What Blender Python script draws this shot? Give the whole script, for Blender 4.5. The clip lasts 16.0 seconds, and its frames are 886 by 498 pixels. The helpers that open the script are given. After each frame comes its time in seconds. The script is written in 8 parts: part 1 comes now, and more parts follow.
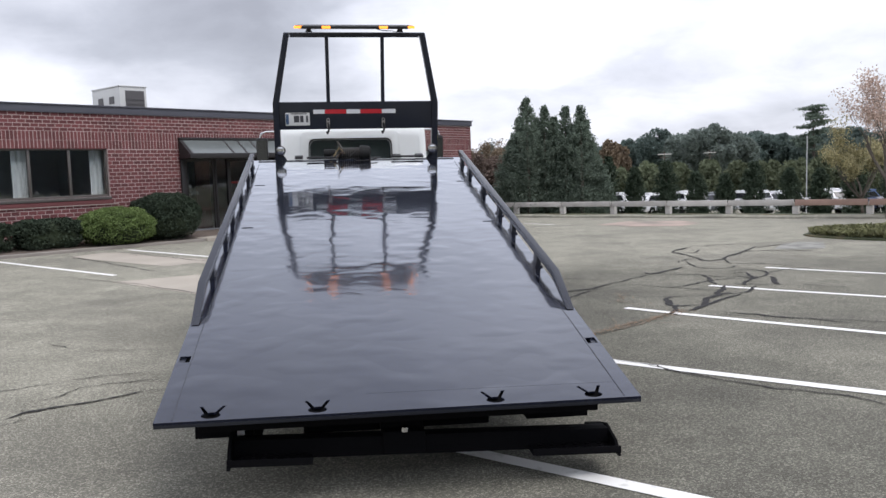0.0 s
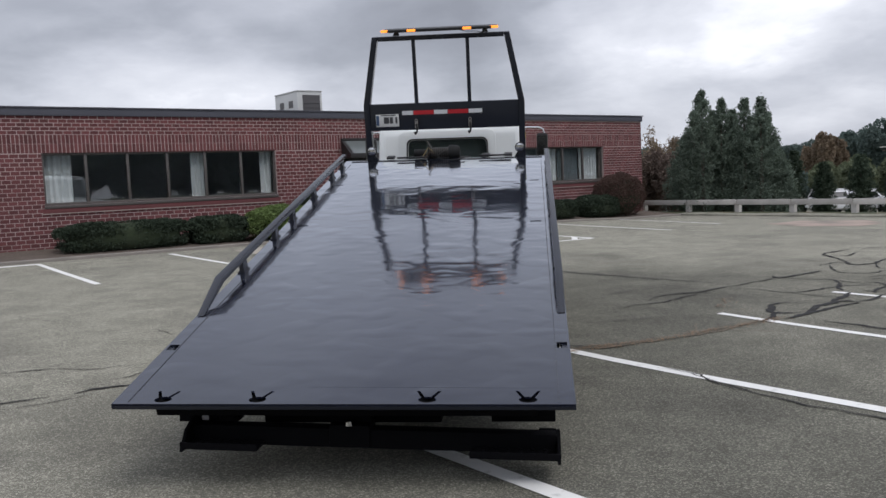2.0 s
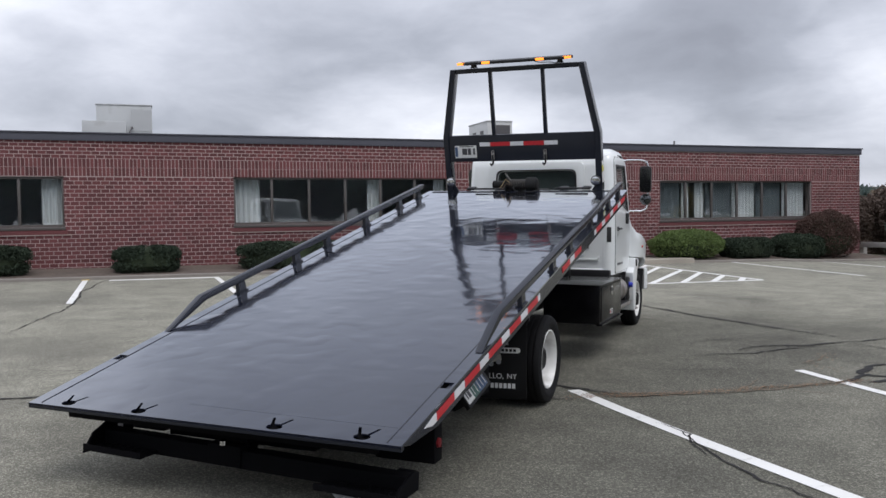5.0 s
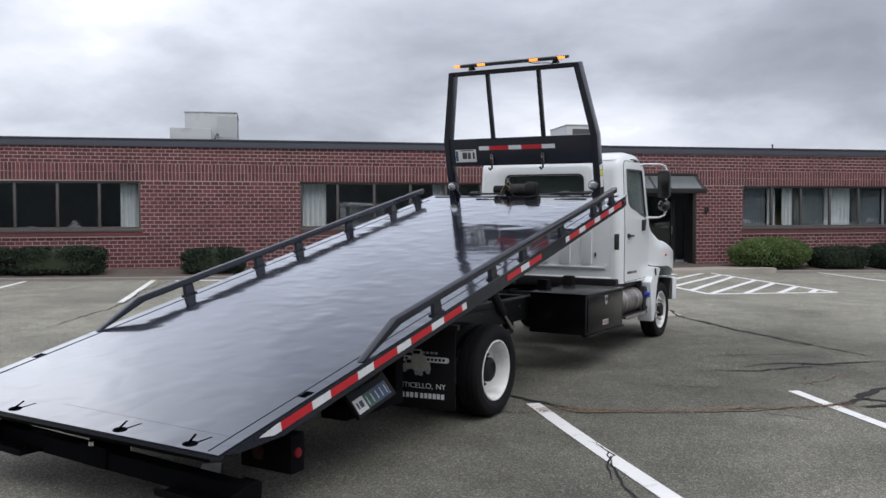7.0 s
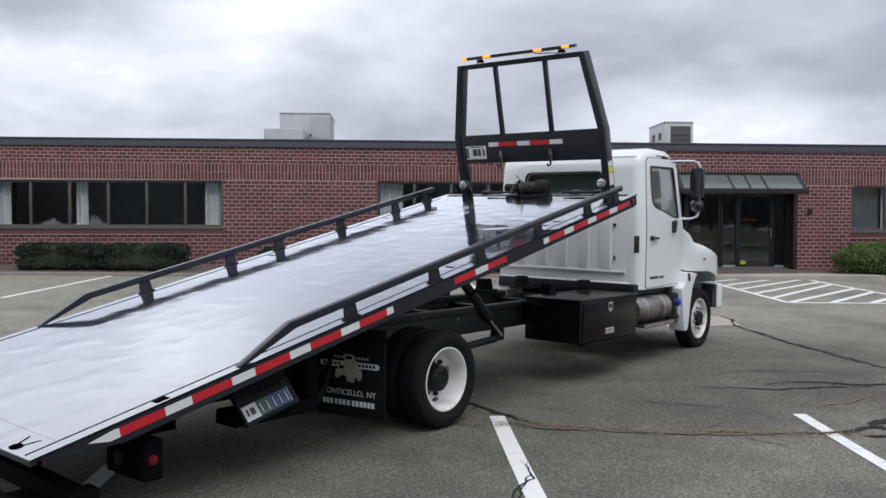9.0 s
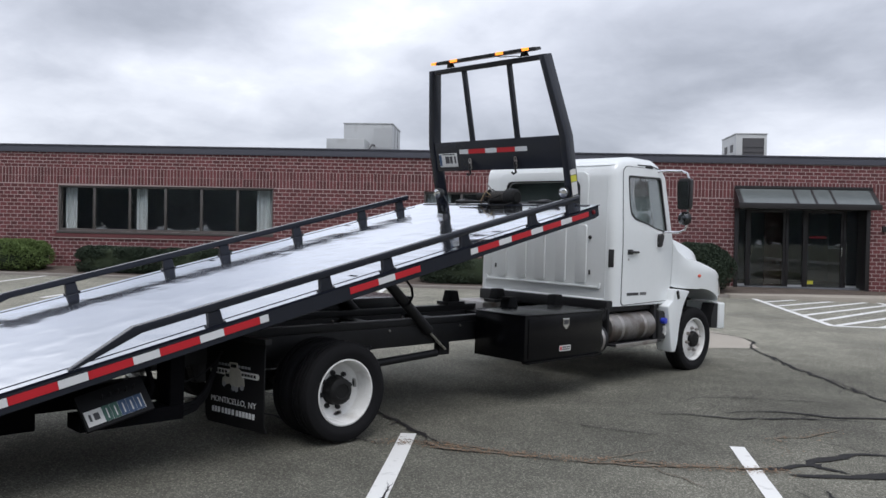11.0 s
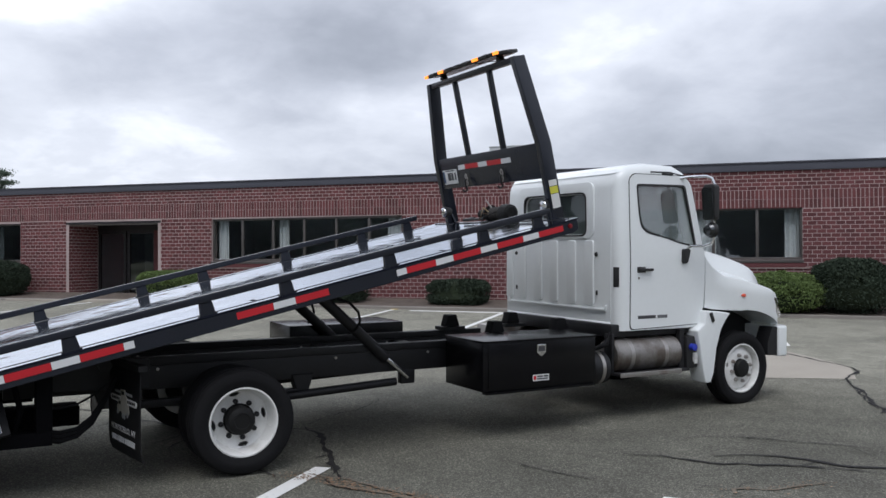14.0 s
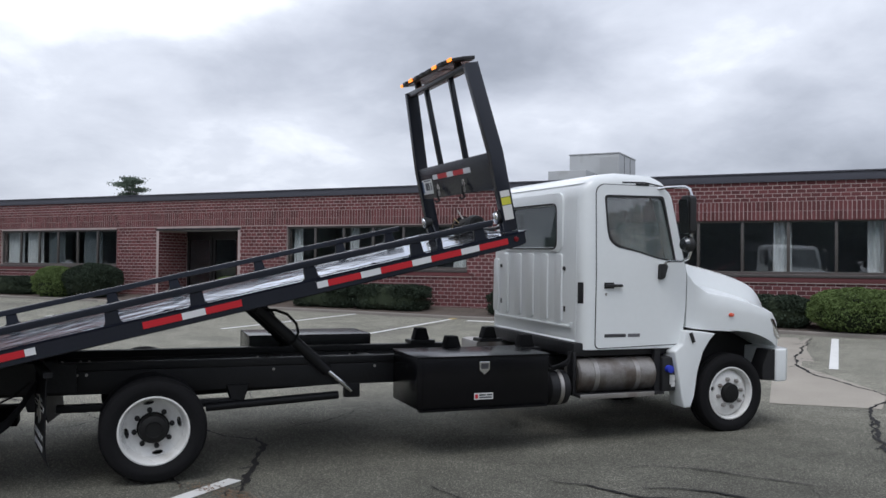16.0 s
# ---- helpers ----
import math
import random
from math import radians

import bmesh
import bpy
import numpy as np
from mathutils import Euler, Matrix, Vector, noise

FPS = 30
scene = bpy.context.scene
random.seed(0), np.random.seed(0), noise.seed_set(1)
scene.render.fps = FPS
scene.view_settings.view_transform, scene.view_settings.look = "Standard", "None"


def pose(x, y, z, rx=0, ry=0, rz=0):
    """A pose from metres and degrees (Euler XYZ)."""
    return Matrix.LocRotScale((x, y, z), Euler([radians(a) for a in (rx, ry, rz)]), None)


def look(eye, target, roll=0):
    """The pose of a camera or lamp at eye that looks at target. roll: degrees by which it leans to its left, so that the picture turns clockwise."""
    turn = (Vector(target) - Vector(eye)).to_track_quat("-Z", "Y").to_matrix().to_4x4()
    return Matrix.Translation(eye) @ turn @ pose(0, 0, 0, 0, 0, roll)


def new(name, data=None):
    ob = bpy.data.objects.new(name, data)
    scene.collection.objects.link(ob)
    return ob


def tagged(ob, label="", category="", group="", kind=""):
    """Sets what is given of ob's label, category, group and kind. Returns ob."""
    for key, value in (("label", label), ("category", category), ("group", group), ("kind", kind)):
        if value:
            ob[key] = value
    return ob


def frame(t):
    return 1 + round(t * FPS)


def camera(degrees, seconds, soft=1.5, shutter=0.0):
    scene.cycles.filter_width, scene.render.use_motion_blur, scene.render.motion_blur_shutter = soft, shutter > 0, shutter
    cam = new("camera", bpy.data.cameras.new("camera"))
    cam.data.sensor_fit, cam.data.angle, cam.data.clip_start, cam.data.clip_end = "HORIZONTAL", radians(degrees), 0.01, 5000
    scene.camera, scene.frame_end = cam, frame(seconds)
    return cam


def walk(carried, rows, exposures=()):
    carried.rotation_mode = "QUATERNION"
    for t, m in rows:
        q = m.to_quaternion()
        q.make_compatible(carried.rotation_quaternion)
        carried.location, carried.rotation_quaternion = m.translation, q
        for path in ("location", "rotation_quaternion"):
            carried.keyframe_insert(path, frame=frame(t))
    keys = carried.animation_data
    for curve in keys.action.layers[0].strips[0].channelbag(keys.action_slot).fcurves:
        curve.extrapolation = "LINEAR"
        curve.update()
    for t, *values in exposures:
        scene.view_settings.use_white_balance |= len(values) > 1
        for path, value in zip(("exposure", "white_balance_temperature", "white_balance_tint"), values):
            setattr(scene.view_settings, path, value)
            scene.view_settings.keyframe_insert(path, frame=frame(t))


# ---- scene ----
cam = camera(54.9, 16.0)
METRES, EYE, TILT, LEAN, TURN = 12.214, 1.71, 0.0, 0.0, -6.94
X0, Y0 = -0.29, -4.45
ROWS = [
    (0.0, 0.0, 0.0, 0.0, -0.2, -4.91, 2.32),
    (0.5, 0.0298, 0.0021, -0.0009, 3.66, -5.0, 2.58),
    (1.0, 0.06, 0.0038, -0.0018, 7.15, -4.87, 2.44),
    (1.5, 0.0901, 0.0032, -0.0017, 10.61, -4.9, 2.39),
    (2.0, 0.1178, 0.0093, -0.003, 13.4, -4.53, 2.66),
    (2.5, 0.144, 0.0178, -0.003, 16.13, -3.86, 2.93),
    (3.0, 0.1731, 0.026, -0.0038, 19.34, -3.47, 2.31),
    (3.5, 0.1975, 0.0382, -0.0045, 22.31, -3.26, 1.74),
    (4.0, 0.2226, 0.0525, -0.0038, 24.52, -2.92, 1.52),
    (4.5, 0.2502, 0.0628, -0.005, 27.19, -2.43, 1.18),
    (7.0, 0.3716, 0.1548, -0.007, 37.71, -1.68, 0.4),
    (7.5, 0.3909, 0.1801, -0.0074, 39.7, -1.49, 0.41),
    (8.0, 0.4098, 0.208, -0.0077, 42.0, -1.36, 0.33),
    (8.5, 0.4266, 0.2336, -0.0091, 44.43, -1.63, 0.28),
    (9.0, 0.4397, 0.2618, -0.0083, 46.57, -1.61, -0.08),
    (11.5, 0.5175, 0.4055, -0.01, 55.51, -0.69, -0.98),
    (12.0, 0.5288, 0.4362, -0.0091, 57.56, -0.5, -0.58),
    (12.5, 0.5391, 0.4677, -0.0106, 59.72, -0.14, -0.26),
    (13.0, 0.5461, 0.4996, -0.0108, 62.34, -0.06, -0.03),
    (13.5, 0.5519, 0.5322, -0.0104, 65.57, 0.26, 0.3),
    (14.0, 0.5603, 0.5643, -0.0118, 68.06, 0.72, 0.27),
    (14.5, 0.5681, 0.5959, -0.0107, 70.27, 0.63, 0.03),
    (15.0, 0.5736, 0.6288, -0.0101, 72.62, 0.83, -0.35),
    (15.5, 0.5799, 0.6597, -0.0089, 74.46, 1.28, -0.89),
    (16.0, 0.5844, 0.691, -0.0079, 76.26, 1.22, -0.58),
]
EXPOSURES = [(0.0, 0.43, 6550, 13), (0.5, 0.29, 6540, 13), (1.0, -0.05, 6530, 12), (2.2, -0.08, 6490, 12), (3.5, 0.02, 6470, 12), (4.5, 0.05, 6460, 12), (7.0, 0.06, 6420, 12), (9.0, 0.05, 6390, 12), (12.5, 0.0, 6340, 11), (16.0, -0.14, 6250, 11)]
walk(cam, [(t, pose(X0, Y0, EYE, TILT, LEAN, TURN) @ pose(METRES * x, METRES * y, METRES * z, 90 + pitch, roll, yaw)) for t, x, y, z, yaw, pitch, roll in ROWS], EXPOSURES)

# ---- light ----
world = bpy.data.worlds.new("overcast_sky")
scene.world = world
world.use_nodes = True
wn, wl = world.node_tree.nodes, world.node_tree.links
wn.clear()


def wnode(kind, **values):
    nd = wn.new(kind)
    for k, v in values.items():
        nd.inputs[k].default_value = v
    return nd


w_out = wn.new("ShaderNodeOutputWorld")
w_bg = wn.new("ShaderNodeBackground")
w_bg.inputs["Strength"].default_value = 0.127
w_sky = wn.new("ShaderNodeTexSky")
w_sky.sky_type = "NISHITA"
w_sky.sun_disc = False
w_sky.sun_elevation = radians(62)
w_sky.sun_rotation = radians(130)
w_co = wn.new("ShaderNodeTexCoord")
w_sep = wn.new("ShaderNodeSeparateXYZ")
wl.new(w_co.outputs["Generated"], w_sep.inputs[0])


def wmath(op, a, b, clamp=False):
    nd = wn.new("ShaderNodeMath")
    nd.operation, nd.use_clamp = op, clamp
    for i, v in enumerate((a, b)):
        if isinstance(v, (int, float)):
            nd.inputs[i].default_value = v
        else:
            wl.new(v, nd.inputs[i])
    return nd.outputs[0]


# a flat cloud deck: direction divided by its height
w_up0 = wmath("MAXIMUM", w_sep.outputs["Z"], 0.0)
w_h = wmath("ADD", w_up0, 0.30)
w_cmb = wn.new("ShaderNodeCombineXYZ")
wl.new(wmath("DIVIDE", w_sep.outputs["X"], w_h), w_cmb.inputs[0])
wl.new(wmath("DIVIDE", w_sep.outputs["Y"], w_h), w_cmb.inputs[1])
w_cmb.inputs[2].default_value = 3.7
w_n1 = wnode("ShaderNodeTexNoise", Scale=1.3, Detail=7.0, Roughness=0.50, Distortion=0.35)
w_n2 = wnode("ShaderNodeTexNoise", Scale=4.2, Detail=6.0, Roughness=0.58, Distortion=0.3)
w_n3 = wnode("ShaderNodeTexNoise", Scale=2.4, Detail=5.0, Roughness=0.55)
for nd in (w_n1, w_n2, w_n3):
    wl.new(w_cmb.outputs[0], nd.inputs["Vector"])


def wvec(op, a, b):
    nd = wn.new("ShaderNodeVectorMath")
    nd.operation = op
    for i, v in enumerate((a, b)):
        if isinstance(v, (int, float, tuple)):
            nd.inputs[i].default_value = v if isinstance(v, tuple) else (v, v, v)
        else:
            wl.new(v, nd.inputs[i])
    return nd.outputs["Value" if op == "DOT_PRODUCT" else "Vector"]


# the direction, torn by noise, and stretched upwards so that clouds lie flat
FLAT = 2.2
w_torn = wvec("ADD", w_co.outputs["Generated"], wvec("MULTIPLY", wvec("SUBTRACT", w_n3.outputs["Color"], 0.5), (0.16, 0.16, 0.10)))
w_dir = wvec("NORMALIZE", wvec("MULTIPLY", w_torn, (1.0, 1.0, FLAT)), 0.0)
# cloud banks and breaks: degrees to the west of north, height in degrees, reach in degrees, how bright
# the six centred above 18 degrees are unseen, added to suit the deck's reflection
CLOUDS = ((-11, 10.5, 10, 0.46), (-27, 9, 11, 0.14), (24, 6.0, 9, 0.34), (-8, 4.5, 9, 0.10), (60, 9, 11, 0.16), (90, 12, 16, 0.14), (46, 14, 11, 0.10), (82, 28, 19, 0.40), (76, 13, 38, 0.15), (72, 25, 11, 0.14), (58, 25, 11, 0.08), (88, 19, 9, 0.26),
          (0, 10.5, 10, -0.20), (15, 10.5, 12, -0.06), (37, 9, 13, -0.16), (52, 9, 7, -0.20), (62, 13, 6, -0.14), (76, 16, 13, -0.22), (65, 12, 8, -0.16), (10, 33, 24, -0.26), (35, 26, 11, -0.17))
w_v = wmath("ADD", 0.455, wmath("ADD", wmath("MULTIPLY", wmath("SUBTRACT", w_n1.outputs["Fac"], 0.5), 0.85), wmath("MULTIPLY", wmath("SUBTRACT", w_n2.outputs["Fac"], 0.5), 0.42)))
for az, el, reach, gain in CLOUDS:
    d = Vector((-math.sin(radians(az)) * math.cos(radians(el)), math.cos(radians(az)) * math.cos(radians(el)), math.sin(radians(el)) * FLAT)).normalized()
    fall = wn.new("ShaderNodeMapRange")
    fall.interpolation_type = "SMOOTHSTEP"
    fall.inputs["From Min"].default_value, fall.inputs["From Max"].default_value = math.cos(radians(reach * 1.25)), 1.0
    wl.new(wvec("DOT_PRODUCT", w_dir, tuple(d)), fall.inputs["Value"])
    w_v = wmath("ADD", w_v, wmath("MULTIPLY", fall.outputs[0], gain))
w_ramp = wn.new("ShaderNodeValToRGB")
w_ramp.color_ramp.elements[0].position, w_ramp.color_ramp.elements[0].color = 0.0, (2.30, 2.44, 2.80, 1)
w_ramp.color_ramp.elements[1].position, w_ramp.color_ramp.elements[1].color = 1.0, (10.2, 10.4, 10.8, 1)
for at, tone in ((0.25, (3.15, 3.36, 3.82, 1)), (0.5, (4.62, 4.86, 5.42, 1)), (0.75, (6.4, 6.65, 7.2, 1))):
    w_ramp.color_ramp.elements.new(at).color = tone
wl.new(w_v, w_ramp.inputs[0])
# an overcast sky grows brighter towards the zenith, and has a pale rim at the horizon
w_up = wmath("ADD", wmath("MULTIPLY", wmath("POWER", w_up0, 1.3), 1.05), 1.0)
w_rim = wmath("MULTIPLY", wmath("POWER", wmath("SUBTRACT", 1.0, w_up0, True), 16.0), 0.18)
w_gain = wmath("ADD", w_up, w_rim)
w_scale = wn.new("ShaderNodeVectorMath")
w_scale.operation = "SCALE"
wl.new(w_ramp.outputs[0], w_scale.inputs[0])
wl.new(w_gain, w_scale.inputs["Scale"])
w_blend = wn.new("ShaderNodeMixRGB")
w_blend.inputs[0].default_value = 0.94
wl.new(w_sky.outputs[0], w_blend.inputs[1])
wl.new(w_scale.outputs[0], w_blend.inputs[2])
wl.new(w_blend.outputs[0], w_bg.inputs["Color"])
wl.new(w_bg.outputs[0], w_out.inputs[0])

sun = new("sun", bpy.data.lights.new("sun", "SUN"))
sun.data.energy, sun.data.angle, sun.data.color = 1.4, radians(35), (1.0, 0.97, 0.93)
sun.matrix_world = look((13.6, -3.5, 31), (0, 6, 0))

# ---- materials ----
MATS = {}


def mat(name, color, rough=0.6, metal=0.0, var=0.12, scale=4.0, fine=60.0, bump=0.0, bump_scale=80.0, coat=0.0, rvar=0.1, island=0.0, obj=0.0, leaf=0.0, spec=0.5, dirt=None, dirt_at=0.62, dirt_scale=1.5):
    """A node material: base colour varied at two scales, roughness varied, fine relief."""
    m = bpy.data.materials.new(name)
    m.use_nodes = True
    n, l = m.node_tree.nodes, m.node_tree.links
    p = n["Principled BSDF"]
    p.inputs["Metallic"].default_value = metal
    p.inputs["Coat Weight"].default_value = coat
    p.inputs["Coat Roughness"].default_value = 0.06
    p.inputs["Specular IOR Level"].default_value = spec
    co = n.new("ShaderNodeTexCoord")

    def noise_tex(s, detail=4.0):
        t = n.new("ShaderNodeTexNoise")
        t.inputs["Scale"].default_value, t.inputs["Detail"].default_value = s, detail
        l.new(co.outputs["Object"], t.inputs["Vector"])
        return t.outputs["Fac"]

    def math(op, a, b):
        t = n.new("ShaderNodeMath")
        t.operation = op
        for i, v in enumerate((a, b)):
            if isinstance(v, (int, float)):
                t.inputs[i].default_value = v
            else:
                l.new(v, t.inputs[i])
        return t.outputs[0]

    big, small = noise_tex(scale), noise_tex(fine, 3.0)
    f = math("ADD", math("MULTIPLY", math("SUBTRACT", big, 0.5), 2.6 * var), math("MULTIPLY", math("SUBTRACT", small, 0.5), 1.8 * var))
    if island:
        g = n.new("ShaderNodeNewGeometry")
        f = math("ADD", f, math("MULTIPLY", math("SUBTRACT", g.outputs["Random Per Island"], 0.5), island))
    if obj:
        g = n.new("ShaderNodeObjectInfo")
        f = math("ADD", f, math("MULTIPLY", math("SUBTRACT", g.outputs["Random"], 0.5), obj))
    f = math("ADD", f, 1.0)
    sc = n.new("ShaderNodeVectorMath")
    sc.operation = "SCALE"
    sc.inputs[0].default_value = color[:3]
    l.new(f, sc.inputs["Scale"])
    col = sc.outputs[0]
    if dirt:
        r = n.new("ShaderNodeValToRGB")
        r.color_ramp.elements[0].position, r.color_ramp.elements[1].position = dirt_at - 0.08, dirt_at + 0.1
        l.new(noise_tex(dirt_scale, 8.0), r.inputs[0])
        mx = n.new("ShaderNodeMixRGB")
        mx.inputs[2].default_value = (*dirt, 1)
        l.new(math("MULTIPLY", r.outputs[0], 0.75), mx.inputs[0])
        l.new(col, mx.inputs[1])
        col = mx.outputs[0]
    l.new(col, p.inputs["Base Color"])
    l.new(math("ADD", math("MULTIPLY", math("SUBTRACT", big, 0.5), rvar * 2), rough), p.inputs["Roughness"])
    if bump:
        b = n.new("ShaderNodeBump")
        b.inputs["Strength"].default_value, b.inputs["Distance"].default_value = 1.0, bump
        l.new(noise_tex(bump_scale, 5.0), b.inputs["Height"])
        l.new(b.outputs[0], p.inputs["Normal"])
    if leaf:
        # thin leaves let part of the light through
        tr, mix = n.new("ShaderNodeBsdfTranslucent"), n.new("ShaderNodeMixShader")
        mix.inputs[0].default_value = leaf
        l.new(col, tr.inputs["Color"])
        l.new(p.outputs[0], mix.inputs[1]), l.new(tr.outputs[0], mix.inputs[2])
        l.new(mix.outputs[0], n["Material Output"].inputs["Surface"])
    MATS[name] = m
    return m


ASPHALT = mat("asphalt", (0.139, 0.140, 0.124), 0.95, spec=0.12, var=0.30, scale=2.2, fine=105.0, bump=0.008, bump_scale=120.0, dirt=(0.090, 0.090, 0.082), dirt_at=0.58, dirt_scale=0.45)
# stones of different tone show in the asphalt
an, al = ASPHALT.node_tree.nodes, ASPHALT.node_tree.links
a_co, a_vo, a_sc = an.new("ShaderNodeTexCoord"), an.new("ShaderNodeTexVoronoi"), an.new("ShaderNodeVectorMath")
a_vo.inputs["Scale"].default_value = 110.0
al.new(a_co.outputs["Object"], a_vo.inputs["Vector"])
a_sep, a_mad = an.new("ShaderNodeSeparateColor"), an.new("ShaderNodeMath")
al.new(a_vo.outputs["Color"], a_sep.inputs[0])
a_pow = an.new("ShaderNodeMath")
a_pow.operation = "POWER"
a_pow.inputs[1].default_value = 3.0
al.new(a_sep.outputs[0], a_pow.inputs[0])
a_mad.operation = "MULTIPLY_ADD"
a_mad.inputs[1].default_value, a_mad.inputs[2].default_value = 1.25, 0.73
al.new(a_pow.outputs[0], a_mad.inputs[0])
a_sc.operation = "SCALE"
a_from = an["Principled BSDF"].inputs["Base Color"].links[0].from_socket
al.new(a_from, a_sc.inputs[0])
al.new(a_mad.outputs[0], a_sc.inputs["Scale"])
al.new(a_sc.outputs[0], an["Principled BSDF"].inputs["Base Color"])
# the lot's colour is paler to the west and north, darker on the east side
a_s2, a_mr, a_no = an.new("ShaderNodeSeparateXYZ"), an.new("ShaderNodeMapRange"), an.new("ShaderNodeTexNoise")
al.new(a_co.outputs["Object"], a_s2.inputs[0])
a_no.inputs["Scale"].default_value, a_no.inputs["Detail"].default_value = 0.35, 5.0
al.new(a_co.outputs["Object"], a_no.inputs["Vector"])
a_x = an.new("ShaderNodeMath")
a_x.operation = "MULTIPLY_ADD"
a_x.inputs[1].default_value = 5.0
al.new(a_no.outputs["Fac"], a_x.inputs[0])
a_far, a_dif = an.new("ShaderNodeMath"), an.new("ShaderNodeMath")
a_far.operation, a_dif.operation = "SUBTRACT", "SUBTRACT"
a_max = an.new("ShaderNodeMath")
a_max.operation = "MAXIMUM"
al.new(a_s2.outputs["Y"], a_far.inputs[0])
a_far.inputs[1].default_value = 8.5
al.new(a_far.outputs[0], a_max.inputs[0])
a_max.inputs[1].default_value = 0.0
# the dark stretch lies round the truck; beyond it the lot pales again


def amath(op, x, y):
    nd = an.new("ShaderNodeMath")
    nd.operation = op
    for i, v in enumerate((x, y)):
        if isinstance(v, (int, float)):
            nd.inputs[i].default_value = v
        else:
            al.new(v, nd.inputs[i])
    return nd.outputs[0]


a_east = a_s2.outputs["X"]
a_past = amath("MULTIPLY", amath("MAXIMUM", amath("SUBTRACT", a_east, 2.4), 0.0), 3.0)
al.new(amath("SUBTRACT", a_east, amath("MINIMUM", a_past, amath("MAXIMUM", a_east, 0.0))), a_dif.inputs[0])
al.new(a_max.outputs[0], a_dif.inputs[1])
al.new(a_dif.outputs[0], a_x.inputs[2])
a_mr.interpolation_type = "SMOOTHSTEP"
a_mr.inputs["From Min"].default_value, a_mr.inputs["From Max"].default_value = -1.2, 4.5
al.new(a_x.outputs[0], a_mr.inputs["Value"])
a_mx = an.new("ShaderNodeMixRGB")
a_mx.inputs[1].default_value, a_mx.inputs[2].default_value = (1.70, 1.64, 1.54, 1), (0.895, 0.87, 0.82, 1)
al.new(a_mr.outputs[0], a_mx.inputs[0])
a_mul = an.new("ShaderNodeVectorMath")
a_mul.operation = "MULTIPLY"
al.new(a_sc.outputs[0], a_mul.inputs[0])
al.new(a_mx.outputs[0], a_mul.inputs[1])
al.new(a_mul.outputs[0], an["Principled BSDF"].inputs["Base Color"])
CONCRETE = mat("concrete", (0.33, 0.30, 0.255), 0.85, var=0.2, scale=1.2, fine=70.0, bump=0.003, bump_scale=120.0)
KERB = mat("kerb_concrete", (0.22, 0.20, 0.18), 0.9, var=0.2, scale=2.0, fine=40.0, bump=0.004)
MULCH = mat("mulch", (0.115, 0.092, 0.076), 0.95, var=0.35, scale=3.0, fine=45.0, bump=0.03, bump_scale=45.0)
GRASS = mat("grass", (0.05, 0.062, 0.03), 0.95, var=0.35, scale=0.7, fine=30.0, bump=0.03, bump_scale=40.0, dirt=(0.13, 0.10, 0.055), dirt_at=0.55)
LINE_PAINT = mat("line_paint", (0.72, 0.72, 0.70), 0.7, var=0.06, scale=3.0, fine=90.0, bump=0.002, bump_scale=190.0, dirt=(0.34, 0.34, 0.32), dirt_at=0.66, dirt_scale=9.0)
YELLOW_PAINT = mat("yellow_paint", (0.55, 0.40, 0.10), 0.7, var=0.1, dirt=(0.3, 0.28, 0.2), dirt_at=0.55, dirt_scale=12.0)
TAR = mat("tar_seal", (0.022, 0.021, 0.021), 0.75, var=0.2, scale=6.0, bump=0.003, spec=0.2)
PALE_PATCH = mat("worn_pale_patch", (0.235, 0.235, 0.215), 0.95, var=0.3, scale=2.0, bump=0.006, dirt=(0.12, 0.12, 0.11), dirt_at=0.52, dirt_scale=3.0)
PINK_PATCH = mat("pinkish_patch", (0.33, 0.26, 0.222), 0.95, var=0.3, scale=1.2, bump=0.006, dirt=(0.13, 0.125, 0.11), dirt_at=0.55, dirt_scale=0.8)
CRACK_DIRT = mat("crack_dirt", (0.15, 0.125, 0.095), 0.95, var=0.3, scale=9.0, bump=0.006)
SILL_LEDGE = mat("sill_ledge", (0.34, 0.27, 0.245), 0.9, var=0.15, scale=2.0)
LITTER = mat("leaf_litter", (0.22, 0.140, 0.085), 0.9, var=0.3, scale=20.0, island=0.8)
BRICK = mat("brick", (0.135, 0.045, 0.047), 0.88, var=0.2, scale=0.8, fine=55.0, bump=0.003, bump_scale=90.0, island=0.55)
BRICK_PIECE = mat("brick_piece", (0.135, 0.045, 0.047), 0.88, var=0.2, scale=0.8, fine=55.0, bump=0.003, bump_scale=90.0, obj=0.55)
MORTAR = mat("mortar", (0.451, 0.365, 0.348), 0.95, var=0.3, scale=1.5, fine=80.0, bump=0.002)
FASCIA = mat("fascia_metal", (0.072, 0.074, 0.094), 0.5, var=0.12, scale=1.0)
ROOFING = mat("roof_gravel", (0.16, 0.155, 0.15), 0.95, var=0.2, scale=2.0, bump=0.01)
BRONZE = mat("bronze_aluminium", (0.105, 0.095, 0.090), 0.42, metal=0.35, var=0.1)
DARK_FRAME = mat("dark_storefront_frame", (0.028, 0.026, 0.027), 0.4, metal=0.3, var=0.1)
CURTAIN = mat("curtain_fabric", (0.66, 0.68, 0.69), 0.9, var=0.05, scale=2.0, fine=120.0)
BLIND = mat("vertical_blind", (0.135, 0.158, 0.172), 0.8, var=0.08, scale=2.0, island=0.12)
ROOM = mat("room_paint", (0.52, 0.54, 0.56), 0.9, var=0.08)
CARPET = mat("room_carpet", (0.16, 0.165, 0.18), 0.95, var=0.15)
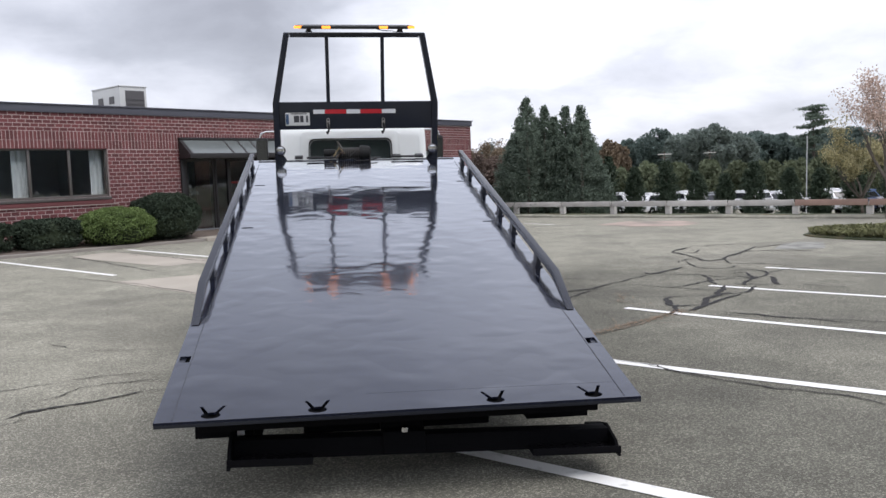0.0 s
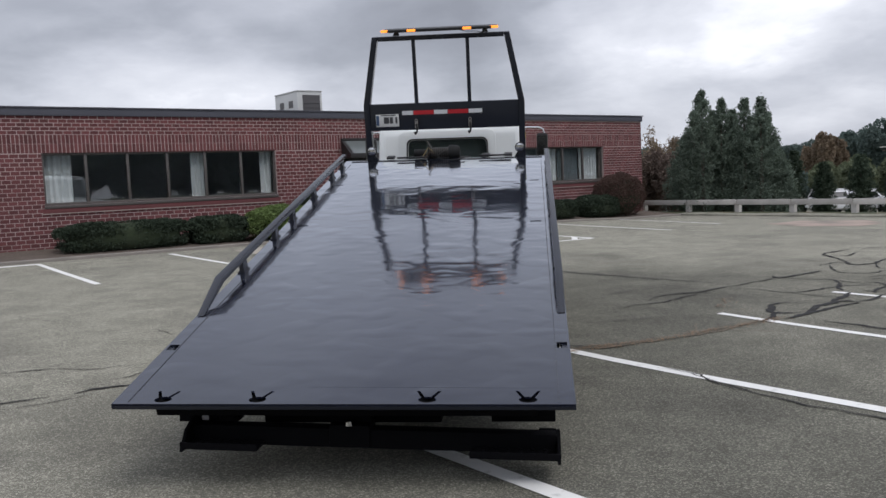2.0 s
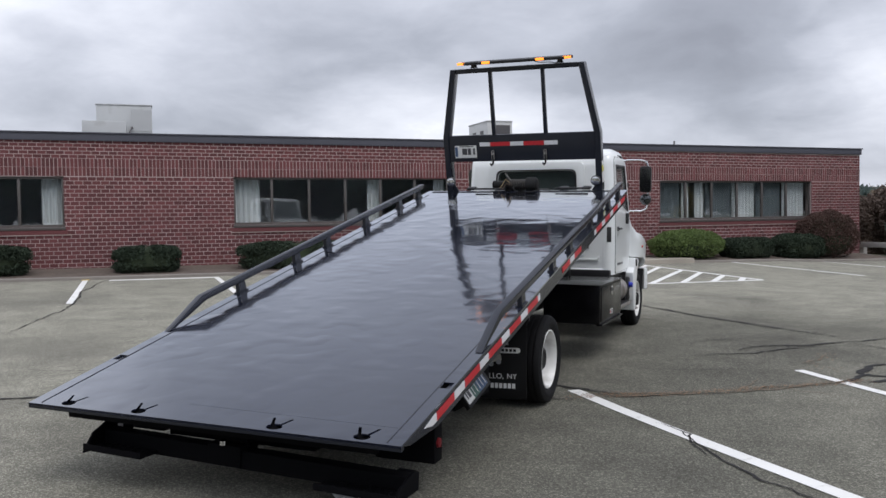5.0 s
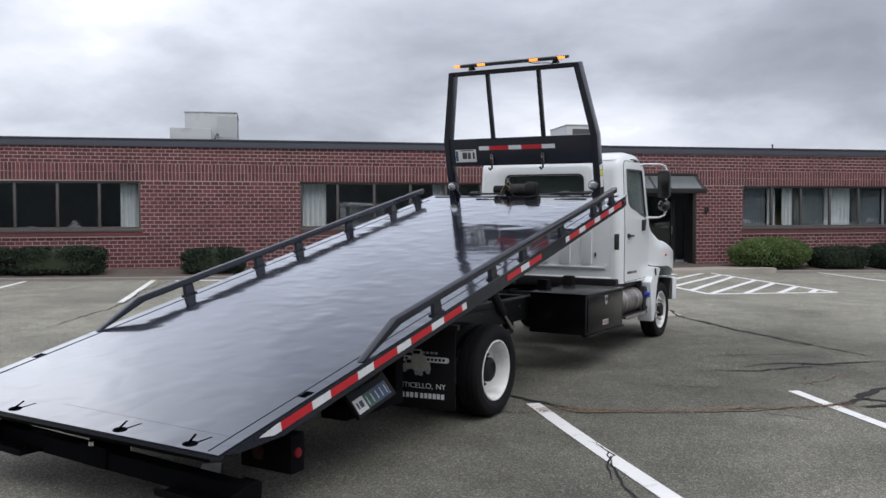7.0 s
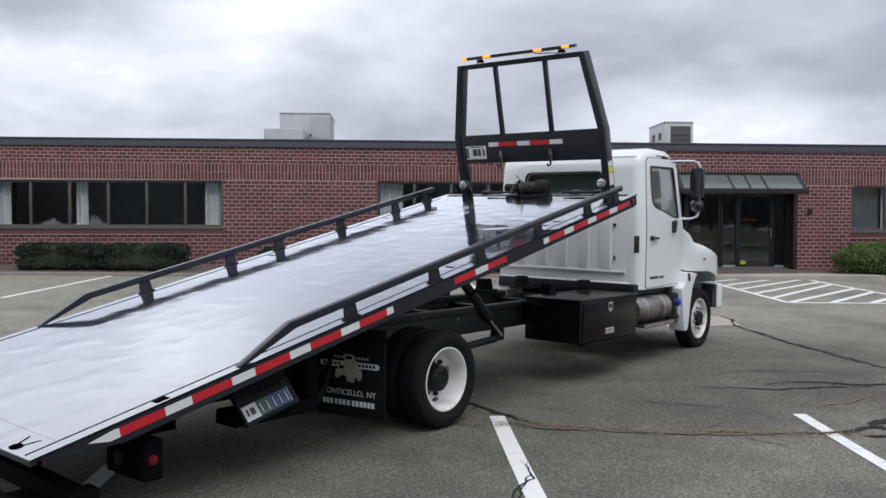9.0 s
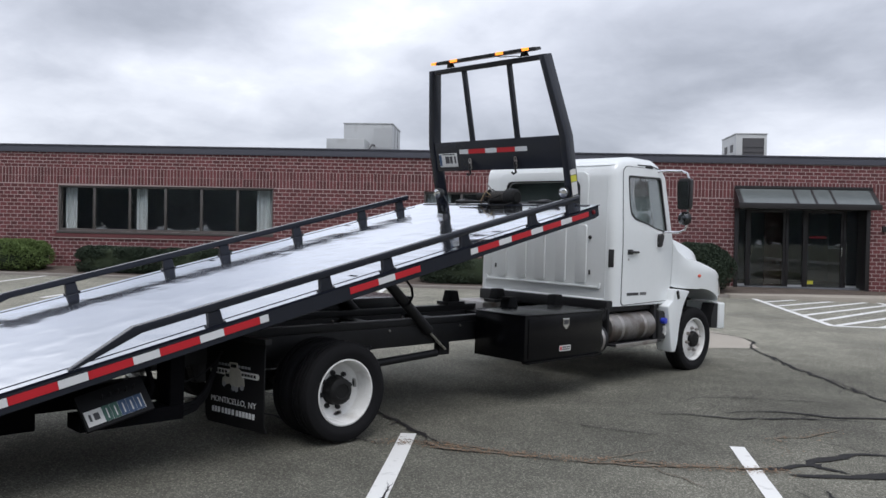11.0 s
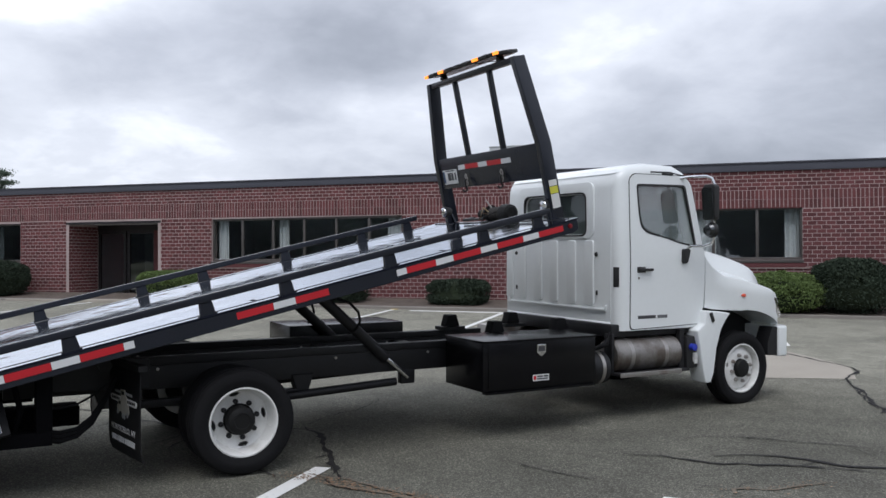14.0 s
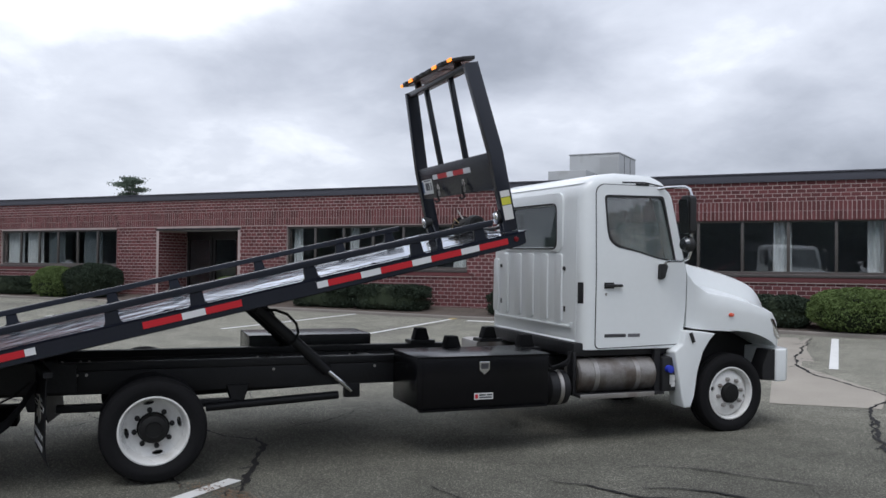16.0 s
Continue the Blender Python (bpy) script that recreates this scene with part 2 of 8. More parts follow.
AC_METAL = mat("unit_sheet_metal", (0.47, 0.485, 0.49), 0.5, metal=0.15, var=0.08, scale=1.5, dirt=(0.30, 0.30, 0.29), dirt_at=0.66)
AC_WHITE = mat("white_unit_panel", (0.52, 0.53, 0.525), 0.5, var=0.06, scale=1.5, dirt=(0.45, 0.45, 0.43), dirt_at=0.68)
AC_DARK = mat("unit_dark_panel", (0.085, 0.082, 0.086), 0.6, var=0.1)
BUSH_DARK = mat("yew_leaf", (0.037, 0.051, 0.035), 0.85, spec=0.12, var=0.3, scale=3.0, island=0.55)
BUSH_LIGHT = mat("light_shrub_leaf", (0.140, 0.195, 0.070), 0.8, spec=0.15, var=0.25, scale=3.0, island=0.6, leaf=0.3)
BUSH_RED = mat("russet_shrub_leaf", (0.105, 0.068, 0.058), 0.85, spec=0.12, var=0.3, scale=3.0, island=0.6, leaf=0.25)
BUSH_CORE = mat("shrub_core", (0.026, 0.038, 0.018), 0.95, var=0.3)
CONIFER = mat("conifer_leaf", (0.150, 0.190, 0.150), 0.85, spec=0.1, var=0.3, scale=0.6, island=0.3, leaf=0.4)
DARK_CONIFER = mat("dark_conifer_leaf", (0.070, 0.095, 0.066), 0.85, spec=0.1, var=0.2, scale=0.6, island=0.2, leaf=0.3)
WOODS = mat("woodland_leaf", (0.115, 0.155, 0.140), 0.8, var=0.3, scale=0.09, island=0.22, leaf=0.5)
# distance haze is mixed into this paler leaf colour
HAZY_WOODS = mat("hazy_woodland_leaf", (0.190, 0.230, 0.205), 0.8, var=0.25, scale=0.12, island=0.25, leaf=0.5)
NEAR_WOODS = mat("near_woodland_leaf", (0.135, 0.160, 0.095), 0.8, var=0.35, scale=0.16, island=0.3, leaf=0.4)
AUTUMN = mat("autumn_leaf", (0.50, 0.39, 0.33), 0.6, var=0.3, scale=0.8, island=0.7, leaf=0.4)
OLIVE = mat("yellowing_leaf", (0.34, 0.31, 0.17), 0.6, var=0.3, scale=0.8, island=0.7, leaf=0.4)
ORANGE_LEAF = mat("orange_leaf", (0.215, 0.165, 0.115), 0.7, var=0.3, scale=0.3, island=0.5, leaf=0.4)
RUSSET = mat("russet_thicket_leaf", (0.150, 0.112, 0.092), 0.85, var=0.3, scale=0.5, island=0.4, leaf=0.3)
TUFT = mat("dry_grass_tuft", (0.15, 0.155, 0.075), 0.9, var=0.3, scale=2.0, island=0.7, leaf=0.3)
BARK = mat("bark", (0.10, 0.085, 0.07), 0.9, var=0.3, scale=6.0, bump=0.01)
TIMBER = mat("weathered_timber", (0.48, 0.46, 0.435), 0.85, var=0.2, scale=3.0, bump=0.004, obj=0.25)
RED_TIMBER = mat("reddish_timber", (0.32, 0.215, 0.175), 0.85, var=0.2, scale=3.0, bump=0.004)
WHITE_PAINT = mat("white_truck_paint", (0.805, 0.835, 0.835), 0.30, var=0.025, scale=1.5, fine=20.0, coat=0.6, rvar=0.04)
BLACK_PAINT = mat("black_gloss_paint", (0.014, 0.0165, 0.025), 0.24, var=0.15, scale=2.0, rvar=0.08, coat=0.0, spec=0.45, bump=0.0008, bump_scale=12.0)
BLACK_MATT = mat("black_chassis_paint", (0.014, 0.014, 0.0155), 0.50, var=0.3, scale=5.0, rvar=0.15, spec=0.35, bump=0.002, bump_scale=30.0)
LIFT_BLACK = mat("dull_black_steel", (0.004, 0.004, 0.005), 0.8, var=0.3, scale=5.0, spec=0.07)
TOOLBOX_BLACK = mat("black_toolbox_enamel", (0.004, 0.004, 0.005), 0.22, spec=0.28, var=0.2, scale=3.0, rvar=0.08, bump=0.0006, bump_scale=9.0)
RUBBER = mat("tyre_rubber", (0.009, 0.009, 0.010), 0.75, spec=0.18, var=0.25, scale=6.0, bump=0.002)
FLAP = mat("flap_rubber", (0.007, 0.007, 0.008), 0.6, spec=0.25, var=0.2, scale=5.0)
RIM_WHITE = mat("white_rim_paint", (0.72, 0.72, 0.70), 0.28, var=0.08, scale=4.0, dirt=(0.42, 0.40, 0.36), dirt_at=0.68, dirt_scale=6.0)
CABLE_DARK = mat("oily_cable_steel", (0.06, 0.056, 0.052), 0.55, metal=0.6, var=0.25, scale=8.0)
GREASE = mat("greasy_hub_iron", (0.010, 0.010, 0.010), 0.6, spec=0.25, var=0.3, scale=20.0, bump=0.004, bump_scale=60.0)
CANISTER = mat("stained_canister_steel", (0.30, 0.285, 0.27), 0.5, metal=0.75, var=0.25, scale=3.5, dirt=(0.115, 0.085, 0.065), dirt_at=0.5, dirt_scale=5.0)
STEEL = mat("worn_steel", (0.42, 0.40, 0.38), 0.42, metal=0.85, var=0.2, scale=5.0, dirt=(0.16, 0.10, 0.07), dirt_at=0.62, dirt_scale=4.0)
CHROME = mat("chrome", (0.80, 0.80, 0.81), 0.12, metal=1.0, var=0.03)
RUST = mat("rusty_steel", (0.10, 0.065, 0.045), 0.8, metal=0.3, var=0.4, scale=12.0, bump=0.004)
BLACK_PLASTIC = mat("black_plastic", (0.016, 0.016, 0.017), 0.5, var=0.15, scale=5.0)
TAPE_RED = mat("red_reflective_tape", (0.520, 0.015, 0.025), 0.35, var=0.07, scale=8.0, fine=200.0)
TAPE_WHITE = mat("white_reflective_tape", (0.70, 0.71, 0.72), 0.35, var=0.05, scale=8.0, fine=200.0)
STICKER = mat("white_sticker", (0.68, 0.68, 0.66), 0.5, var=0.06)
STICKER_YELLOW = mat("yellow_sticker", (0.62, 0.60, 0.06), 0.5, var=0.06)
BEIGE = mat("beige_print", (0.42, 0.40, 0.34), 0.6, var=0.25, scale=20.0)
DECAL_GREY = mat("grey_decal_ink", (0.30, 0.31, 0.32), 0.5, var=0.08)
# blue and green inks are darkened for the lever decal's shade under the deck
DECAL_BLUE = mat("darkened_blue_decal_ink", (0.04, 0.08, 0.16), 0.5, var=0.08)
DECAL_GREEN = mat("darkened_green_decal_ink", (0.04, 0.11, 0.085), 0.5, var=0.08)
DECAL_DARK = mat("dark_decal_ink", (0.05, 0.05, 0.055), 0.5, var=0.08)
mat("badge_ink", (0.13, 0.13, 0.14), 0.5, var=0.1)
BLUE_CAP = mat("blue_cap_plastic", (0.03, 0.05, 0.45), 0.4, var=0.05)
REPEATER = mat("orange_red_lens", (0.72, 0.11, 0.06), 0.3, var=0.04)
AMBER_PLASTIC = mat("amber_lens", (0.22, 0.09, 0.05), 0.25, var=0.04)
RED_LENS = mat("red_lens", (0.16, 0.009, 0.014), 0.35, var=0.05, spec=0.25)
TAIL_LENS = mat("dull_tail_lens", (0.035, 0.006, 0.007), 0.35, var=0.1, spec=0.25)
MAROON_REFLECTION = mat("maroon_reflection_tone", (0.055, 0.024, 0.022), 0.6, var=0.25, scale=3.0)
CAB_LINING = mat("cab_lining", (0.36, 0.375, 0.38), 0.8, var=0.1)
SEAT = mat("seat_cloth", (0.026, 0.027, 0.030), 0.85, var=0.1)
CABLE_YELLOW = mat("tan_cable", (0.33, 0.25, 0.13), 0.7, var=0.2, scale=30.0)
CAR_WHITE = mat("white_car_paint", (0.72, 0.73, 0.75), 0.35, var=0.03, coat=0.4)
CAR_GREY = mat("grey_car_paint", (0.22, 0.23, 0.25), 0.35, var=0.03, coat=0.4)
CAR_BLUE = mat("blue_car_paint", (0.06, 0.10, 0.19), 0.35, var=0.03, coat=0.4)
# the mirrors' dark reflection is put into this glass colour
MIRROR_DARK = mat("dark_reflection_mirror", (0.10, 0.105, 0.11), 0.12, metal=0.9, var=0.1)
CAR_GLASS = mat("car_glass", (0.02, 0.022, 0.026), 0.1, var=0.05)


def glass(name, color=(0.92, 0.95, 0.95), rough=0.0):
    m = bpy.data.materials.new(name)
    m.use_nodes = True
    p = m.node_tree.nodes["Principled BSDF"]
    p.inputs["Base Color"].default_value = (*color, 1)
    p.inputs["Transmission Weight"].default_value = 1.0
    p.inputs["Roughness"].default_value = rough
    p.inputs["IOR"].default_value = 1.45
    return m


WINDOW_GLASS = glass("double_glazed_window", (0.80, 0.85, 0.87))
WINDOW_GLASS.node_tree.nodes["Principled BSDF"].inputs["IOR"].default_value = 1.75
ENTRY_GLASS = glass("tinted_entrance_glass", (0.72, 0.77, 0.79))
ENTRY_GLASS.node_tree.nodes["Principled BSDF"].inputs["IOR"].default_value = 1.62
REAR_GLASS = glass("tinted_rear_glass", (0.30, 0.34, 0.34))
CAB_GLASS = glass("semi_diffuse_cab_glass", (0.62, 0.69, 0.69))
CAB_GLASS.node_tree.nodes["Principled BSDF"].inputs["IOR"].default_value = 1.9
# a tenth of the pane is diffuse, greying the view through it
CAB_GLASS.node_tree.nodes["Principled BSDF"].inputs["Transmission Weight"].default_value = 0.90
CANOPY_GLASS = mat("tinted_canopy_panel", (0.115, 0.13, 0.13), 0.16, var=0.08, spec=0.7)


def glow(name, color, strength):
    m = bpy.data.materials.new(name)
    m.use_nodes = True
    p = m.node_tree.nodes["Principled BSDF"]
    p.inputs["Base Color"].default_value = (*color, 1)
    p.inputs["Emission Color"].default_value = (*color, 1)
    p.inputs["Emission Strength"].default_value = strength
    return m


AMBER_LED = glow("lit_amber_led", (1.0, 0.27, 0.03), 1.8)

# the glossy black deck: buckled a little over its crossmembers, with dull paint below a gloss that grows towards grazing view
DECK = mat("deck_paint", (0.0115, 0.0135, 0.024), 0.5, var=0.35, scale=1.2, fine=30.0, rvar=0.1, spec=0.0)
dn, dl = DECK.node_tree.nodes, DECK.node_tree.links


def dnode(kind, **values):
    nd = dn.new(kind)
    for k, v in values.items():
        nd.inputs[k].default_value = v
    return nd


def dmath(op, a, b, clamp=False):
    nd = dn.new("ShaderNodeMath")
    nd.operation, nd.use_clamp = op, clamp
    for i, v in enumerate((a, b)):
        if isinstance(v, (int, float)):
            nd.inputs[i].default_value = v
        else:
            dl.new(v, nd.inputs[i])
    return nd.outputs[0]


d_co, d_map = dn.new("ShaderNodeTexCoord"), dn.new("ShaderNodeMapping")
d_map.inputs["Scale"].default_value = (1.7, 2.3, 1.0)
dl.new(d_co.outputs["Object"], d_map.inputs[0])
d_n = dnode("ShaderNodeTexNoise", Scale=1.2, Detail=2.0)
dl.new(d_map.outputs[0], d_n.inputs["Vector"])
d_w = dnode("ShaderNodeTexWave", Scale=0.66, Distortion=2.2, Detail=1.5)
d_w.inputs["Detail Scale"].default_value = 1.2
d_w.bands_direction = "Y"
dl.new(d_co.outputs["Object"], d_w.inputs["Vector"])
d_map2 = dn.new("ShaderNodeMapping")
d_map2.inputs["Scale"].default_value = (3.0, 4.4, 1.0)
dl.new(d_co.outputs["Object"], d_map2.inputs[0])
d_n3 = dnode("ShaderNodeTexNoise", Scale=1.25, Detail=0.6)
dl.new(d_map2.outputs[0], d_n3.inputs["Vector"])
d_n4 = dnode("ShaderNodeTexNoise", Scale=16.0, Detail=2.0)
dl.new(d_co.outputs["Object"], d_n4.inputs["Vector"])
d_dent = dmath("MULTIPLY", dmath("MAXIMUM", dmath("SUBTRACT", d_n3.outputs["Fac"], 0.47), 0.0), 2.1)
d_h = dmath("ADD", dmath("ADD", d_n.outputs["Fac"], dmath("MULTIPLY", d_w.outputs["Fac"], 0.12)), dmath("ADD", d_dent, dmath("MULTIPLY", d_n4.outputs["Fac"], 0.06)))
d_b = dnode("ShaderNodeBump", Strength=1.0, Distance=0.0026)
dl.new(d_h, d_b.inputs["Height"])
dl.new(d_b.outputs[0], dn["Principled BSDF"].inputs["Normal"])
d_gl = dnode("ShaderNodeBsdfGlossy", Roughness=0.09)
d_gl.inputs["Color"].default_value = (0.93, 0.955, 1.0, 1)
dl.new(d_b.outputs[0], d_gl.inputs["Normal"])
d_lw = dnode("ShaderNodeLayerWeight", Blend=0.5)
dl.new(d_b.outputs[0], d_lw.inputs["Normal"])
d_f = dmath("ADD", dmath("MULTIPLY", dmath("POWER", d_lw.outputs["Facing"], 4.4), 2.15), 0.013, True)
d_mix = dn.new("ShaderNodeMixShader")
dl.new(d_f, d_mix.inputs[0])
dl.new(dn["Principled BSDF"].outputs[0], d_mix.inputs[1])
dl.new(d_gl.outputs[0], d_mix.inputs[2])
dl.new(d_mix.outputs[0], dn["Material Output"].inputs["Surface"])

# ---- mesh tools ----


def box(bm, x0, x1, y0, y1, z0, z1):
    v = [bm.verts.new(p) for p in ((x0, y0, z0), (x1, y0, z0), (x1, y1, z0), (x0, y1, z0), (x0, y0, z1), (x1, y0, z1), (x1, y1, z1), (x0, y1, z1))]
    for f in ((0, 3, 2, 1), (4, 5, 6, 7), (0, 1, 5, 4), (1, 2, 6, 5), (2, 3, 7, 6), (3, 0, 4, 7)):
        bm.faces.new([v[i] for i in f])
    return bm


def boxed(*a, bevel=0.0, seg=2):
    bm = box(bmesh.new(), *a)
    return bevelled(bm, bevel, seg) if bevel else bm


def bevelled(bm, width, seg=2, angle=25):
    bmesh.ops.recalc_face_normals(bm, faces=bm.faces)
    edges = [e for e in bm.edges if len(e.link_faces) == 2 and e.calc_face_angle(0) > radians(angle)]
    bmesh.ops.bevel(bm, geom=edges, offset=width, segments=seg, affect="EDGES", profile=0.6, clamp_overlap=True)
    return bm


def prism(bm, outline, a, b, axis="x"):
    """Extrudes an outline (two coordinates each) along an axis from a to b. x: (y, z); y: (x, z); z: (x, y)."""
    put = {"x": lambda p, c: (c, p[0], p[1]), "y": lambda p, c: (p[0], c, p[1]), "z": lambda p, c: (p[0], p[1], c)}[axis]
    one, two = [bm.verts.new(put(p, a)) for p in outline], [bm.verts.new(put(p, b)) for p in outline]
    k = len(outline)
    bm.faces.new(one[::-1]), bm.faces.new(two)
    for i in range(k):
        bm.faces.new((one[i], one[(i + 1) % k], two[(i + 1) % k], two[i]))
    bmesh.ops.recalc_face_normals(bm, faces=bm.faces)
    return bm


def tube(bm, path, r, n=10, cap=True):
    """A round tube along points."""
    pts = [Vector(p) for p in path]
    rings = []
    side = None
    for i, p in enumerate(pts):
        d = (pts[min(i + 1, len(pts) - 1)] - pts[max(i - 1, 0)]).normalized()
        if side is None:
            side = d.cross(Vector((0, 0, 1)) if abs(d.z) < 0.9 else Vector((1, 0, 0))).normalized()
        side = (side - d * side.dot(d)).normalized()
        up = d.cross(side)
        rr = r[i] if isinstance(r, (list, tuple)) else r
        rings.append([bm.verts.new(p + (side * math.cos(2 * math.pi * j / n) + up * math.sin(2 * math.pi * j / n)) * rr) for j in range(n)])
    for a, b in zip(rings, rings[1:]):
        for j in range(n):
            bm.faces.new((a[j], a[(j + 1) % n], b[(j + 1) % n], b[j]))
    if cap:
        bm.faces.new(rings[0][::-1]), bm.faces.new(rings[-1])
    return bm


def lathe(bm, profile, n=40, centre=(0, 0, 0), axis="x", ring=False):
    """Turns a profile of (radius, distance along the axis) round that axis; ring: the profile is a closed loop."""
    rings = []
    for r, h in profile:
        ring = []
        for j in range(n):
            a = 2 * math.pi * j / n
            c, s = r * math.cos(a), r * math.sin(a)
            p = {"x": (h, c, s), "y": (c, h, s), "z": (c, s, h)}[axis]
            ring.append(bm.verts.new(Vector(p) + Vector(centre)))
        rings.append(ring)
    for a, b in zip(rings, rings[1:] + rings[:1] if ring else rings[1:]):
        for j in range(n):
            bm.faces.new((a[j], a[(j + 1) % n], b[(j + 1) % n], b[j]))
    if ring:
        bmesh.ops.recalc_face_normals(bm, faces=bm.faces)
        return bm
    if profile[0][0] > 1e-4:
        bm.faces.new(rings[0][::-1])
    if profile[-1][0] > 1e-4:
        bm.faces.new(rings[-1])
    bmesh.ops.recalc_face_normals(bm, faces=bm.faces)
    return bm


def mesh_of(name, bm, material, smooth=35):
    me = bpy.data.meshes.new(name)
    bm.to_mesh(me)
    bm.free()
    me.materials.append(material)
    if smooth:
        me.polygons.foreach_set("use_smooth", [True] * len(me.polygons))
        me.set_sharp_from_angle(angle=radians(smooth))
    return me


def part(name, bm, material, parent=None, label="", m=None, smooth=35):
    """Links a bmesh as one mesh object under a thing or a part."""
    if m is not None:
        bmesh.ops.transform(bm, matrix=m, verts=bm.verts)
    ob = new(name, mesh_of(name, bm, material, smooth))
    ob.parent = parent
    return tagged(ob, label)


def raw(name, verts, faces, material, parent=None, smooth=0):
    me = bpy.data.meshes.new(name)
    me.from_pydata(verts, [], faces)
    me.materials.append(material)
    if smooth:
        me.polygons.foreach_set("use_smooth", [True] * len(me.polygons))
        me.set_sharp_from_angle(angle=radians(smooth))
    ob = new(name, me)
    ob.parent = parent
    return ob


def empty(name, m, label, category, group="", kind=""):
    ob = new(name)
    ob.matrix_basis = m
    return tagged(ob, label, category, group, kind)


def cut(bm, cutter):
    """bm minus cutter, both closed."""
    bmesh.ops.recalc_face_normals(bm, faces=bm.faces)
    bmesh.ops.recalc_face_normals(cutter, faces=cutter.faces)
    a, b = bpy.data.meshes.new("a"), bpy.data.meshes.new("b")
    bm.to_mesh(a), cutter.to_mesh(b)
    bm.free(), cutter.free()
    oa, ob = new("a", a), new("b", b)
    mod = oa.modifiers.new("cut", "BOOLEAN")
    mod.operation, mod.solver, mod.object = "DIFFERENCE", "EXACT", ob
    done = bpy.data.meshes.new_from_object(oa.evaluated_get(bpy.context.evaluated_depsgraph_get()))
    out = bmesh.new()
    out.from_mesh(done)
    bpy.data.objects.remove(oa), bpy.data.objects.remove(ob)
    bpy.data.meshes.remove(a), bpy.data.meshes.remove(b), bpy.data.meshes.remove(done)
    return out


def lettering(text, size, material, name, parent, m):
    cu = bpy.data.curves.new("lettering", "FONT")
    cu.body, cu.size, cu.extrude, cu.align_x = text, size, 0.001, "CENTER"
    tmp = new("lettering_tmp", cu)
    me = bpy.data.meshes.new_from_object(tmp.evaluated_get(bpy.context.evaluated_depsgraph_get()))
    bpy.data.objects.remove(tmp)
    bpy.data.curves.remove(cu)
    me.transform(m)
    me.materials.clear()
    me.materials.append(material)
    ob = new(name, me)
    ob.parent = parent
    return ob


def leaves(name, centres, sizes, material, parent=None, seed=1, flat=0.0):
    """Small four-sided leaves at the given centres, each turned at random."""
    rng = np.random.default_rng(seed)
    c = np.asarray(centres, float)
    k = len(c)
    a = rng.normal(size=(k, 3))
    a /= np.linalg.norm(a, axis=1)[:, None]
    b = rng.normal(size=(k, 3))
    b -= a * (a * b).sum(1)[:, None]
    b /= np.linalg.norm(b, axis=1)[:, None]
    if flat:
        a[:, 2] *= 1 - flat
        b[:, 2] *= 1 - flat
    s = np.broadcast_to(np.asarray(sizes, float).reshape(-1, 1), (k, 1)) * rng.uniform(0.7, 1.3, (k, 1))
    v = np.stack([c - a * s, c + b * s * 0.55, c + a * s, c - b * s * 0.55], 1).reshape(-1, 3)
    me = bpy.data.meshes.new(name)
    me.vertices.add(4 * k), me.loops.add(4 * k), me.polygons.add(k)
    me.vertices.foreach_set("co", v.ravel())
    me.loops.foreach_set("vertex_index", np.arange(4 * k))
    me.polygons.foreach_set("loop_start", np.arange(0, 4 * k, 4))
    me.update(calc_edges=True)
    me.materials.append(material)
    ob = new(name, me)
    ob.parent = parent
    return ob


# ---- ground ----
FACADE = pose(5.03, 28.85, 0, 0, 0, 42.55)   # local x along the brick front (its corner is 0), y into the building
FACADE_INV = FACADE.inverted()
DIP = FACADE_INV @ Vector((1.8, 2.9, 0))
HOLLOW = FACADE_INV @ Vector((0.6, 8.7, 0))
RISE_AT = (0, 3, 5, 10, 17, 25, 29, 36, 60)
RISE = (0.03, 0.07, 0.15, 0.23, 0.30, 0.34, 0.38, 0.42, 0.5)


def ground_local(lx, ly):
    """The lot rises gently towards the building."""
    w = min(max((17 + ly) / 15.2, 0), 1) ** 1.4
    # and dips a little under the truck's wheels
    return float(np.interp(-lx, RISE_AT, RISE)) * w - 0.026 * math.exp(-((lx - DIP.x) ** 2 + (ly - DIP.y) ** 2) / 7.0) - 0.030 * math.exp(-((lx - HOLLOW.x) ** 2 + (ly - HOLLOW.y) ** 2) / 4.0)


LOT_X = [-75 + 75 * i / 150 for i in range(151)]
LOT_Y = [-48 + 46.15 * i / 92 for i in range(93)]


def ground(x, y):
    """The height of the lot's own sheet, cell by cell."""
    p = FACADE_INV @ Vector((x, y, 0))
    i = min(max(int((p.x + 75) / 0.5), 0), 149)
    j = min(max(int((p.y + 48) / (46.15 / 92)), 0), 91)
    u, v = (p.x - LOT_X[i]) / 0.5, (p.y - LOT_Y[j]) / (46.15 / 92)
    a, b, c, d = (ground_local(LOT_X[m], LOT_Y[n]) for m, n in ((i, j), (i + 1, j), (i, j + 1), (i + 1, j + 1)))
    return (a * (1 - u) + b * u) * (1 - v) + (c * (1 - u) + d * u) * v


def sheet(name, xs, ys, lift, material, kind_label, height=ground_local, smooth=True):
    verts = [FACADE @ Vector((x, y, height(x, y) + lift)) for y in ys for x in xs]
    k = len(xs)
    faces = [(j * k + i, j * k + i + 1, (j + 1) * k + i + 1, (j + 1) * k + i) for j in range(len(ys) - 1) for i in range(k - 1)]
    ob = raw(name, verts, faces, material, None, 60)
    return tagged(ob, kind_label, name.replace("_", " "), kind="structure")


def steps(a, b, k):
    return [a + (b - a) * i / k for i in range(k + 1)]


